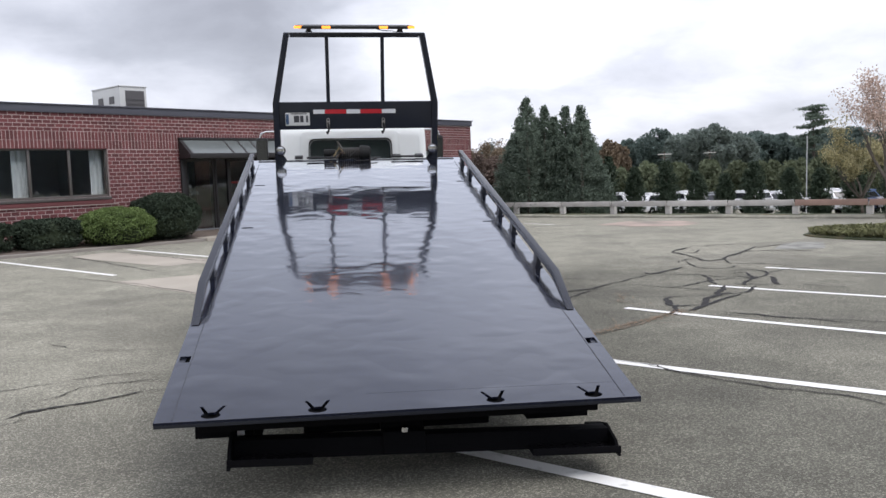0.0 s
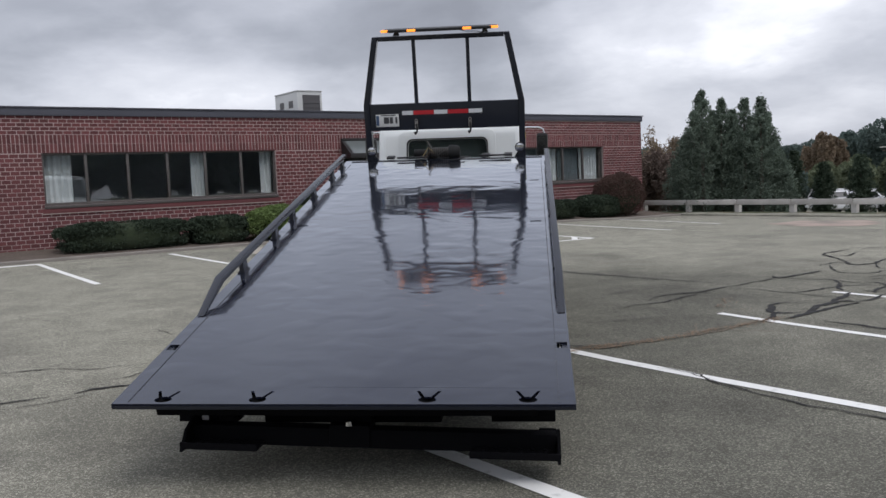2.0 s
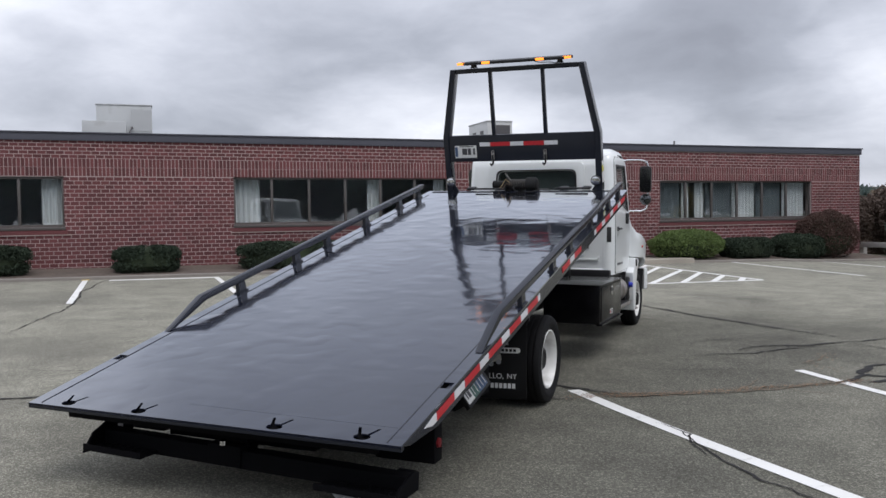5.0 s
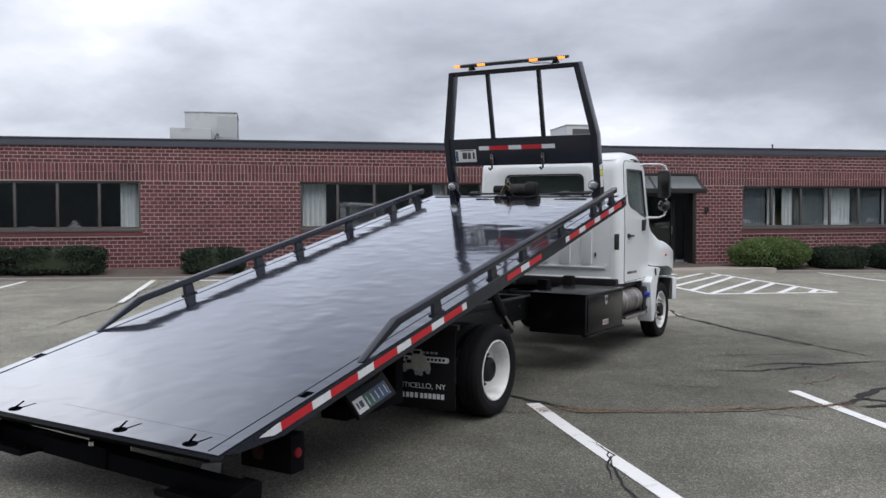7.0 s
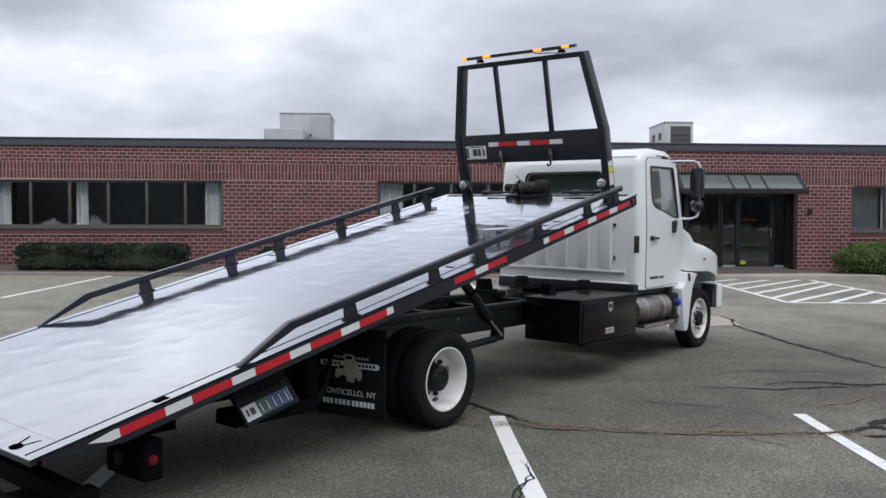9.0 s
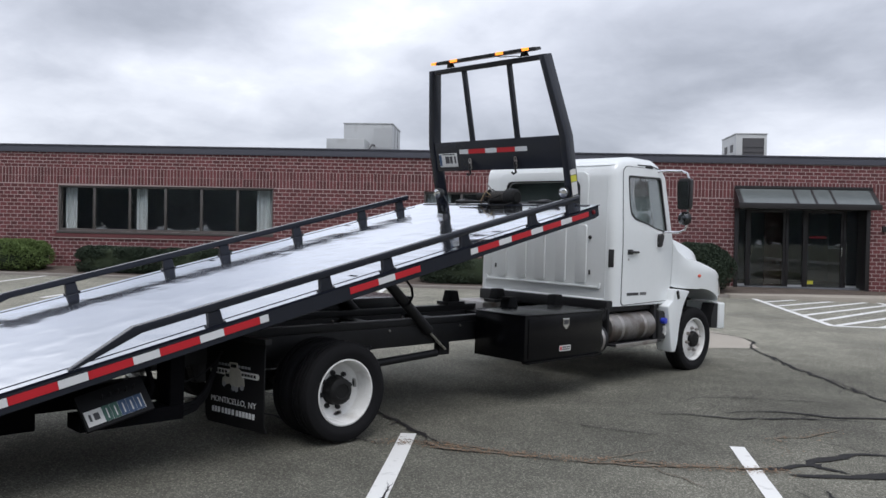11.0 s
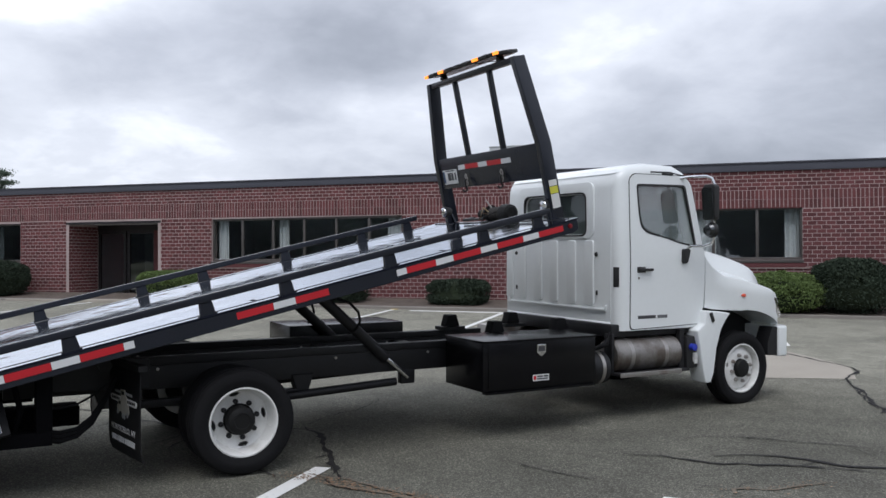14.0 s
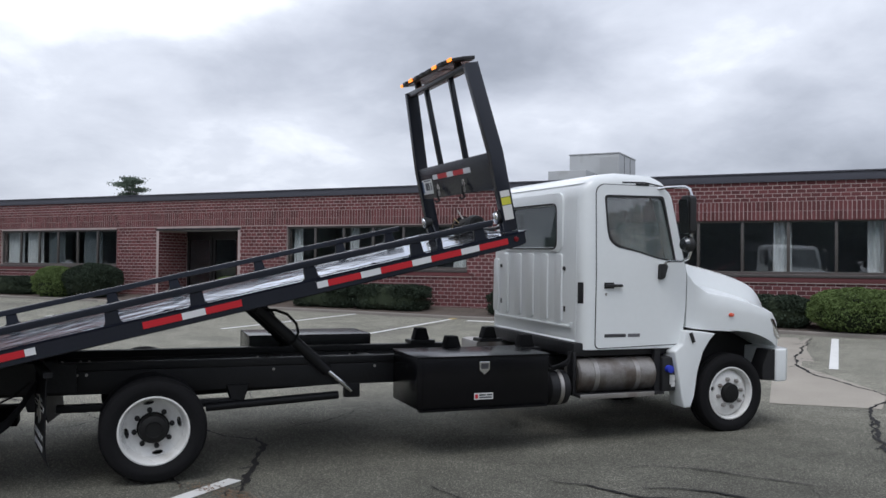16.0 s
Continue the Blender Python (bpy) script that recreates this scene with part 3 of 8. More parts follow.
def far_height(lx, ly):
    """Beyond the guard rail a bank falls to the lower car park."""
    return ground_local(lx, ly) + float(np.interp(lx, (0.0, 0.15, 1.1, 6, 13, 24, 34, 70), (0.0, 0.13, 0.13, -1.15, -1.2, -1.46, -1.84, -2.15)))


def far_ground(x, y):
    p = FACADE_INV @ Vector((x, y, 0))
    return far_height(p.x, p.y) - 0.05


sheet("ground", [-2500, -600, -200, -100] + steps(-70, 0, 70) + [0.15, 1.1] + steps(2, 20, 18) + [24, 29, 34, 40, 80, 160, 400, 900, 2500], [-2500, -700, -200, -90] + steps(-45, 30, 50) + [60, 140, 400, 900, 2500], -0.05, GRASS, "patchy green and brown grass around the lot", far_height)
sheet("lower_lot", steps(13, 20, 7) + [24, 29, 34, 40, 80], steps(-60, 60, 12), -0.02, ASPHALT, "lower asphalt car park beyond the bank", far_height)
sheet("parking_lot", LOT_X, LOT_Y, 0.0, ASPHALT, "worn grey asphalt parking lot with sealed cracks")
sheet("mulch_bed", steps(-75, 0.0, 100), [-1.74, -1.2, -0.6, 0.05], 0.0, MULCH, "brown mulch planting bed along the brick wall", lambda x, y: ground_local(x, -1.8) + 0.05 + 0.075 * (y + 1.74))
kv, kf = [], []
for i, lx in enumerate(steps(-75, 0.0, 100)):
    g = ground_local(lx, -1.8)
    for y, z in ((-1.87, -0.05), (-1.86, 0.055), (-1.84, 0.07), (-1.73, 0.07), (-1.72, -0.05)):
        kv.append(FACADE @ Vector((lx, y, g + z)))
    if i:
        a = (i - 1) * 5
        kf += [(a + j, a + 5 + j, a + 6 + j, a + 1 + j) for j in range(4)]
tagged(raw("kerb", kv, kf, KERB, None, 30), "low grey kerb between asphalt and planting bed", "kerb", kind="structure")

ev, ef = [], []
for i, ly in enumerate(steps(-48, -1.9, 60)):
    g = ground_local(0, ly)
    for lx, z in ((-0.16, -0.05), (-0.15, 0.05), (-0.10, 0.085), (0.08, 0.10), (0.19, 0.06), (0.2, -0.05)):
        ev.append(FACADE @ Vector((lx + 0.02 * math.sin(ly * 2.3), ly, g + z + 0.012 * math.sin(ly * 1.7))))
    if i:
        a = (i - 1) * 6
        ef += [(a + j, a + 6 + j, a + 7 + j, a + 1 + j) for j in range(5)]
tagged(raw("kerb", ev, ef, ASPHALT, None, 40), "low worn asphalt kerb at the lot's edge under the guard rail", "kerb", kind="structure")


def strip(name, points, width, material, label, category="marking", lift=0.006, jitter=0.0, parent=None, group="", taper=False):
    """A flat band that follows the ground through the points."""
    dense = []
    for (x0, y0), (x1, y1) in zip(points, points[1:]):
        k = max(1, int(math.hypot(x1 - x0, y1 - y0) / (0.16 if jitter else 0.8)))
        dense += [(x0 + (x1 - x0) * i / k, y0 + (y1 - y0) * i / k) for i in range(k)]
    dense.append(points[-1])
    if jitter:
        dense = [(x + random.uniform(-jitter, jitter), y + random.uniform(-jitter, jitter)) for x, y in dense]
    verts, faces = [], []
    for i, (x, y) in enumerate(dense):
        x0, y0 = dense[max(i - 1, 0)]
        x1, y1 = dense[min(i + 1, len(dense) - 1)]
        n = math.hypot(x1 - x0, y1 - y0) or 1
        w = width / 2 * (random.uniform(0.45, 1.5) if jitter else 1)
        if taper and i in (0, len(dense) - 1):
            w *= 0.2
        for sgn in (-1, 1):
            px, py = x - (y1 - y0) / n * w * sgn, y + (x1 - x0) / n * w * sgn
            verts.append((px, py, ground(px, py) + lift))
        if i:
            faces.append((2 * i - 2, 2 * i, 2 * i + 1, 2 * i - 1))
    ob = raw(name, verts, faces, material, parent)
    return tagged(ob, label, category, group, "structure")


def spline(points, step):
    """A smooth curve through the points, in even steps."""
    out = []
    n = len(points)
    for i in range(n - 1):
        p0, p1, p2, p3 = (Vector((*points[min(max(j, 0), n - 1)], 0)) for j in (i - 1, i, i + 1, i + 2))
        k = max(2, int((p2 - p1).length / step))
        for j in range(k):
            t = j / k
            out.append(0.5 * (2 * p1 + (p2 - p0) * t + (2 * p0 - 5 * p1 + 4 * p2 - p3) * t * t + (3 * p1 - p0 - 3 * p2 + p3) * t ** 3))
    return out + [Vector((*points[-1], 0))]


CRACKS = [0]


def crack(points, width, material, label, rough=1.0, branches=0.5, gaps=False, steady=1.0):
    """A wandering crack of uneven width with side cracks, in one mesh; rough: how jagged."""
    CRACKS[0] += 1
    seed = CRACKS[0] * 7.3
    rng = random.Random(CRACKS[0])
    verts, faces = [], []

    def run(line, w, s0):
        prev, s = None, s0
        for i, p in enumerate(line):
            d = line[min(i + 1, len(line) - 1)] - line[max(i - 1, 0)]
            d = d.normalized() if d.length else Vector((1, 0, 0))
            side = Vector((-d.y, d.x, 0))
            s += 0.05
            q = p + side * rough * (0.05 * noise.noise(Vector((s * 1.4, seed, 0))) + 0.028 * noise.noise(Vector((s * 6.0, seed, 5))) + 0.012 * noise.noise(Vector((s * 19.0, seed, 9))))
            taper_w = min(1.0, 4.0 * i / len(line), 4.0 * (len(line) - 1 - i) / len(line)) ** 0.6
            ww = w * taper_w * (0.55 + (0.55 * noise.noise(Vector((s * 3.0, seed, 2))) + 0.45 * noise.noise(Vector((s * 11.0, seed, 3)))) * (0.5 + 0.5 * rough) * steady) + 0.001
            if gaps and noise.noise(Vector((s * 1.9, seed, 7))) < -0.22:
                prev = None
                continue
            ww = max(ww, 0.0015)
            a = len(verts)
            for sg in (-0.5, 0.5):
                x, y = q.x + side.x * ww * sg, q.y + side.y * ww * sg
                verts.append((x, y, ground(x, y) + 0.0075 + 0.0003 * (CRACKS[0] % 6)))
            if prev is not None:
                faces.append((prev, a, a + 1, prev + 1))
            prev = a

    line = spline(points, 0.05)
    run(line, width, 0.0)
    for k in range(int(len(line) * 0.05 * branches)):
        i = rng.randrange(2, len(line) - 2)
        d = (line[i + 1] - line[i]).normalized()
        ang = rng.choice((-1, 1)) * rng.uniform(0.5, 1.3)
        v = Vector((d.x * math.cos(ang) - d.y * math.sin(ang), d.x * math.sin(ang) + d.y * math.cos(ang), 0))
        run([line[i] + v * 0.05 * j for j in range(rng.randint(4, 13))], width * 0.4, rng.uniform(0, 90))
    return tagged(raw("crack_seal", verts, faces, material), label, "crack", "", "structure")


def extend(a, b, length):
    n = math.hypot(b[0] - a[0], b[1] - a[1])
    return (a[0] + (b[0] - a[0]) / n * length, a[1] + (b[1] - a[1]) / n * length)


for a, b, length, w in (
        ((3.16, 5.57), (4.98, 3.19), 5.7, 0.11), ((4.88, 6.99), (6.36, 5.22), 5.6, 0.11), ((6.58, 8.62), (7.71, 7.18), 5.6, 0.11),
        ((1.20, 3.90), (3.41, 1.47), 5.7, 0.13), ((0.10, 1.05), (1.44, -0.35), 5.6, 0.13), ((-9.55, 12.5), (-6.44, 9.26), 4.5, 0.12), ((-7.4, 14.3), (-4.3, 11.25), 4.4, 0.12),
        ((-12.15, 11.1), (-8.81, 7.4), 4.98, 0.12), ((-13.93, 8.85), (-11.28, 5.2), 4.6, 0.12), ((-16.3, 7.0), (-13.6, 3.5), 4.5, 0.12), ((-18.9, 4.9), (-16.1, 1.3), 4.6, 0.12),
        ((0.92, 23.3), (4.52, 18.71), 5.9, 0.11), ((3.0, 26.6), (6.36, 20.87), 6.5, 0.11), ((-1.95, 12.93), (-5.2, 16.25), 4.65, 0.13)):
    strip("parking_line", [a, extend(a, b, length)], w, LINE_PAINT, "faded white painted parking bay line on asphalt", "parking line", group="parking bay lines")
strip("yellow_line_end", [(-12.36, 11.34), (-11.75, 10.66)], 0.17, YELLOW_PAINT, "faded yellow paint patch at a line's end", "marking", lift=0.010)
strip("kerb_line", [(-11.3, 10.92), (-9.5, 12.5)], 0.20, LINE_PAINT, "worn white line along the kerb", "marking", lift=0.004)
# hatched no-parking area in front of the entrance
for a, b in (((-1.18, 20.58), (2.38, 16.50)), ((2.38, 16.50), (0.17, 14.71)), ((0.17, 14.71), (-3.6, 19.0)), ((-3.6, 19.0), (-1.9, 20.2))):
    strip("hatch_border", [a, b], 0.13, LINE_PAINT, "white border line of the hatched no-parking area", "marking", group="hatched area")
for a, b in (((-2.5, 19.7), (-2.7, 18.0)), ((-1.89, 19.7), (-2.10, 17.35)), ((-1.34, 20.3), (-1.50, 16.7)), ((-0.78, 20.05), (-0.92, 15.98)), ((-0.37, 19.6), (-0.33, 15.3)), ((0.33, 18.85), (0.20, 14.8)), ((0.86, 18.25), (0.80, 15.25)), ((1.46, 17.5), (1.39, 15.75)), ((1.95, 16.95), (1.93, 16.2))):
    strip("hatch_stripe", [a, b], 0.14, LINE_PAINT, "white diagonal stripe of the hatched no-parking area", "marking", lift=0.009, group="hatched area")
# concrete repair patches
for pts in (((-5.5, 15.9), (-2.4, 12.75), (-0.05, 11.85), (0.65, 11.0), (-0.1, 10.1), (-3.9, 13.6)), ((-4.07, 10.28), (-2.43, 8.48), (-1.4, 9.6), (-2.78, 10.88)), ((-6.13, 14.8), (-3.6, 12.4), (-2.7, 13.3), (-5.6, 15.7)), ((7.39, 20.37), (8.72, 21.62), (10.28, 20.78), (10.27, 19.44), (9.31, 18.47), (7.99, 18.9)), ((8.17, 11.3), (8.8, 12.17), (9.36, 12.44), (9.75, 12.2), (9.06, 11.0), (8.56, 11.0))):
    bm = bmesh.new()
    f = bm.faces.new([bm.verts.new((x, y, 0)) for x, y in pts])
    bmesh.ops.triangulate(bm, faces=[f])
    bmesh.ops.subdivide_edges(bm, edges=bm.edges, cuts=5, use_grid_fill=True)
    for v in bm.verts:
        v.co.z = ground(v.co.x, v.co.y) + 0.005
    tagged(part("concrete_patch", bm, PINK_PATCH if pts[0][1] > 20 else PALE_PATCH if pts[0][0] > 7 else CONCRETE), "pale concrete repair patch in the asphalt", "pavement patch", kind="structure")
def seal(w, *pts, material=TAR):
    crack(pts, w, material, "dark sealed crack winding across the asphalt", 1.5, 0.9, material is CRACK_DIRT)


def tar(w, *pts):
    crack(pts, 0.008 + w * 1.1, TAR, "looping black tar line over a crack in the asphalt", 1.4, 0.3, steady=0.55)


seal(0.060, (-4.6, 0.75), (-3.9, 1.38), (-3.23, 1.90), (-3.12, 1.97), (-2.96, 2.09))
seal(0.075, (-2.86, 2.16), (-2.71, 2.31), (-2.54, 2.40), (-2.35, 2.51), (-2.07, 2.67), (-1.88, 2.78))
seal(0.052, (-1.95, 2.74), (-0.6, 3.3), (0.6, 3.4), (1.31, 3.50))
seal(0.030, (-4.5, 2.75), (-3.88, 2.98), (-3.58, 3.11), (-3.16, 3.04), (-2.94, 3.14), (-2.74, 3.22), (-2.54, 3.39), (-2.01, 3.52))
seal(0.018, (-3.5, 1.30), (-3.09, 1.66), (-2.84, 1.88), (-2.61, 2.15))
seal(0.024, (-2.80, 2.62), (-2.63, 2.78), (-2.56, 3.01), (-2.42, 3.08), (-1.9, 3.2))
seal(0.078, (-0.26, 4.25), (0.11, 4.27), (0.7, 4.14), (1.34, 3.94), (1.62, 3.84))
seal(0.026, (-0.37, 4.3), (-0.63, 4.69), (-0.89, 5.21), (-1.26, 5.56))
seal(0.033, (-1.08, 3.44), (-1.0, 3.75), (-0.4, 4.01), (-0.15, 4.34))
seal(0.060, (1.27, 3.58), (1.60, 3.76), (2.15, 4.03), (2.60, 4.32), (3.19, 4.75), (3.73, 5.15), material=CRACK_DIRT)
seal(0.040, (1.30, 3.72), (1.62, 3.90), (2.10, 4.12), (2.45, 4.30), (2.85, 4.54), (3.2, 4.80), material=CRACK_DIRT)
seal(0.030, (3.53, 5.66), (3.24, 6.06), (3.37, 6.29), (3.49, 6.76), material=CRACK_DIRT)
seal(0.026, (1.0, 4.06), (1.38, 3.90), (1.66, 3.79), (2.2, 4.07), (2.7, 4.40), (3.3, 4.82))
seal(0.065, (-5.5, 15.95), (-2.4, 12.7), (0.0, 11.75), (0.62, 10.9), (1.78, 9.75), (3.18, 8.59))
seal(0.052, (0.83, 10.63), (1.94, 9.61), (2.98, 8.64), (3.79, 7.9))
seal(0.046, (2.05, 6.06), (2.32, 6.33), (2.55, 6.4), (2.8, 6.59), (3.08, 6.96), (3.63, 7.35))
seal(0.021, (1.96, 6.7), (1.92, 7.0), (2.15, 7.38), (2.43, 7.59), (2.95, 7.93))
seal(0.05, (7.39, 20.37), (7.65, 19.6), (7.99, 18.9), (8.7, 18.65), (9.31, 18.47), (9.9, 19.0), (10.27, 19.44), material=CRACK_DIRT)
tar(0.022, (2.10, 2.93), (2.31, 2.70), (2.52, 2.33), (2.80, 1.90), (3.06, 1.55), (3.33, 1.18), (3.7, 0.6))
tar(0.015, (2.14, 2.93), (2.34, 2.70), (2.40, 2.62), (2.45, 2.40), (2.62, 2.05))
tar(0.020, (4.01, 4.82), (4.58, 4.34), (4.8, 4.14), (6.0, 3.2))
tar(0.055, (2.5, 6.62), (2.77, 7.0), (3.27, 7.22), (3.74, 7.72), (4.25, 8.21), (4.58, 8.52))
tar(0.11, (4.59, 8.82), (4.58, 8.52), (4.81, 8.66), (5.14, 8.92), (5.45, 9.22))
tar(0.05, (3.8, 7.51), (4.1, 7.28), (4.33, 7.02), (4.68, 7.19), (5.07, 7.43), (5.45, 7.55), (5.78, 7.42))
tar(0.03, (4.35, 7.07), (4.59, 6.69), (4.82, 6.5))
tar(0.035, (4.58, 8.52), (4.91, 8.32), (5.27, 8.11), (5.41, 7.84), (5.68, 7.66))
tar(0.10, (5.56, 9.79), (5.95, 10.21), (6.16, 10.22), (6.18, 9.91), (6.54, 10.05), (6.91, 10.51), (7.39, 11.07), (7.81, 11.47), (8.16, 12.08))
tar(0.08, (6.98, 12.4), (6.54, 11.95), (6.25, 11.6), (6.19, 10.94), (6.16, 10.22))
tar(0.06, (6.25, 11.6), (6.48, 11.26), (6.7, 11.51), (6.88, 11.8))
tar(0.05, (7.06, 12.36), (7.5, 12.56), (7.99, 12.59), (8.23, 12.33))
tar(0.08, (7.39, 11.07), (7.61, 11.08), (7.93, 11.05), (8.36, 10.83), (8.68, 10.44))
tar(0.07, (7.96, 11.78), (8.2, 11.8), (8.69, 12.08), (8.99, 12.21))
tar(0.05, (6.54, 10.05), (6.38, 9.36), (6.82, 9.08), (7.1, 8.52))
tar(0.05, (5.77, 9.89), (5.63, 8.97), (6.03, 8.81), (6.32, 9.12))
tar(0.10, (5.2, 8.21), (5.25, 7.97), (5.11, 7.35), (5.07, 7.05))
tar(0.08, (5.73, 8.15), (5.98, 8.2), (5.91, 7.78), (5.78, 7.42), (5.72, 7.65), (5.63, 7.89))
tar(0.07, (5.78, 7.42), (6.09, 7.71), (6.31, 8.06), (6.33, 8.37), (6.06, 8.47), (5.79, 8.27))
tar(0.11, (5.9, 7.64), (5.59, 7.16), (5.33, 6.83))
tar(0.045, (6.25, 7.94), (6.66, 8.22), (6.95, 8.26), (7.25, 8.46))
tar(0.12, (6.12, 7.56), (5.95, 7.15), (5.78, 6.78), (5.83, 6.7))
tar(0.045, (5.23, 7.05), (5.52, 6.82), (5.81, 6.76))
tar(0.06, (5.47, 6.72), (5.13, 6.33), (4.89, 6.15))
tar(0.14, (5.07, 6.93), (4.73, 6.37), (4.54, 6.02), (4.35, 5.85), (4.14, 5.51), (3.94, 5.27), (3.77, 5.12))
tar(0.09, (4.89, 6.1), (4.53, 5.83), (4.33, 5.62), (4.1, 5.43), (3.82, 5.11))
tar(0.10, (4.18, 6.2), (4.0, 6.16), (3.88, 6.01), (3.79, 5.67), (3.8, 5.53), (4.09, 5.48))
tar(0.09, (3.8, 5.58), (3.64, 5.25), (3.5, 4.98))
tar(0.08, (4.53, 6.03), (4.8, 6.19), (4.87, 6.06))
tar(0.045, (4.07, 4.94), (4.34, 4.68), (4.57, 4.37), (4.78, 4.18), (5.03, 3.78))
tar(0.03, (6.08, 6.65), (6.43, 6.09))
for pts, w in ((((-11.5, 11.1), (-10.8, 10.0), (-9.9, 8.7), (-9.34, 8.15), (-8.17, 6.64), (-8.0, 6.3), (-7.0, 4.6)), 0.05), (((-6.2, 15.0), (-4.6, 12.9), (-3.6, 11.6)), 0.05), (((-5.0, 11.1), (-3.4, 9.7), (-2.4, 8.45)), 0.04)):
    crack(pts, w, TAR, "dark sealed crack winding across the asphalt", 1.2, 0.4)
rng_c = random.Random(5)
# hairline cracks in the worn surface
for pts in (((1.89, 7.19), (2.31, 7.5), (2.95, 7.87)), ((2.9, 5.6), (3.6, 6.2), (4.6, 6.1)), ((1.6, 5.2), (2.5, 5.4), (3.2, 6.1)), ((1.9, 8.3), (2.9, 8.9), (4.0, 8.9)), ((-3.6, 5.2), (-2.9, 4.6), (-2.2, 4.5)), ((-6.4, 6.4), (-5.0, 5.7), (-3.9, 5.9))):
    crack(pts, 0.014, TAR, "hairline crack in the worn asphalt", 1.6, 1.0, True)
# leaf litter caught along the dirt-filled crack
litter = []
for line, count in ((((1.27, 3.62), (1.62, 3.82), (2.15, 4.07), (2.62, 4.38), (3.19, 4.77), (3.73, 5.16)), 11), (((3.53, 5.66), (3.24, 6.06), (3.37, 6.29), (3.49, 6.76)), 3)):
    for p in spline(line, 0.02):
        for k in range(int(count * (0.35 + 1.3 * max(0.0, noise.noise(Vector((p.x * 2.1, p.y * 2.1, 3)))) + 0.3))):
            x, y = p.x + rng_c.gauss(0, 0.055), p.y + rng_c.gauss(0, 0.055)
            litter.append((x, y, ground(x, y) + 0.011))
tagged(leaves("leaf_litter", litter, 0.013, LITTER, None, 31, flat=0.85), "brown leaf litter along a crack in the asphalt", "leaf litter", kind="stuff")

# ---- building ----
building = empty("office_building", FACADE, "single-storey red brick office building with dark fascia and flat roof", "building")
LEFT, DEEP, TOP = -62.0, 16.0, 3.73


def tilt(lx, z):
    """The upper courses and the roof line fall a little along the front."""
    return z + 0.0055 * (min(-lx, 34.0) - 25.0) * min(max((z - 1.5) / 1.3, 0.0), 1.0)


# openings in the front: x0, x1, z0, z1
WINDOWS = [(-31.22, -25.20, 1.55, 2.79, 6), (-21.12, -15.12, 1.53, 2.78, 6), (-8.06, -2.09, 1.46, 2.70, 6), (-44.3, -38.36, 1.56, 2.79, 6), (-56.0, -50.0, 1.56, 2.79, 6)]
ENTRY = (-13.02, -9.62, 0.0, 3.02)
PORCH = (-36.53, -33.0, 0.0, 2.79)
HOLES = [w[:4] for w in WINDOWS] + [ENTRY, PORCH]


def wall_slab(bm, x0, x1, y0, y1, z0, z1, holes):
    """A wall with rectangular openings cut right through it."""
    box(bm, x0, x1, y0, y1, z0, z1)
    for h in holes:
        bm = cut(bm, boxed(h[0], h[1], y0 - 0.2, y1 + 0.2, min(h[2], h[2] if h[2] > z0 + 0.4 else z0 - 0.2), h[3]))
    return bm


wall_front = part("wall", wall_slab(bmesh.new(), LEFT, 0.0, 0.0, 0.28, -0.3, TOP, HOLES), MORTAR, building, "pinkish mortar joints behind red bricks")
for a in ((LEFT, LEFT + 0.28, 0.28, DEEP), (-0.28, 0.0, 0.28, DEEP), (LEFT, 0.0, DEEP, DEEP + 0.28)):
    part("wall", boxed(*a, -0.3, TOP), MORTAR, building)
part("roof", boxed(LEFT - 0.03, 0.03, 0.0, DEEP, TOP + 0.02, TOP + 0.10), ROOFING, building, "flat gravel roof")
part("ceiling", boxed(LEFT + 0.28, -0.28, 0.28, DEEP, 2.98, 3.05), ROOM, building)
part("inner_floor", boxed(LEFT + 0.28, -0.28, 0.28, DEEP, 0.40, 0.45), CARPET, building)
part("inner_wall", boxed(LEFT + 0.28, -0.28, 4.6, 4.7, 0.45, 2.98), ROOM, building)
for x in (-46.0, -37.2, -32.6, -23.4, -14.2, -8.9):
    part("inner_wall", boxed(x - 0.05, x + 0.05, 0.28, 4.6, 0.45, 2.98), ROOM, building)
for a in ((LEFT - 0.05, 0.05, -0.05, 0.02), (LEFT - 0.05, 0.05, DEEP + 0.2, DEEP + 0.33)):
    part("fascia", boxed(*a, TOP, 3.91, bevel=0.008), FASCIA, building, "dark metal roof fascia")
for a in ((LEFT - 0.05, LEFT + 0.02, 0.02, DEEP + 0.2), (-0.02, 0.05, 0.02, DEEP + 0.2)):
    part("fascia", boxed(*a, TOP, 3.91, bevel=0.008), FASCIA, building)
part("drip_edge", boxed(LEFT - 0.08, 0.08, -0.08, 0.02, 3.915, 3.945), FASCIA, building)
for ob in building.children:
    for v in ob.data.vertices:
        if v.co.z > 3.5:
            v.co.z = tilt(v.co.x, v.co.z)


def curtain(bm, x0, x1, y, z0, z1, amp=0.03):
    k = max(6, int((x1 - x0) / 0.035))
    lo, hi = [], []
    for i in range(k + 1):
        p = (x0 + (x1 - x0) * i / k, y + amp * math.sin(i * 1.7) + 0.008 * math.sin(i * 0.6))
        lo.append(bm.verts.new((*p, z0))), hi.append(bm.verts.new((*p, z1)))
    for i in range(k):
        bm.faces.new((lo[i], lo[i + 1], hi[i + 1], hi[i]))
    return bm


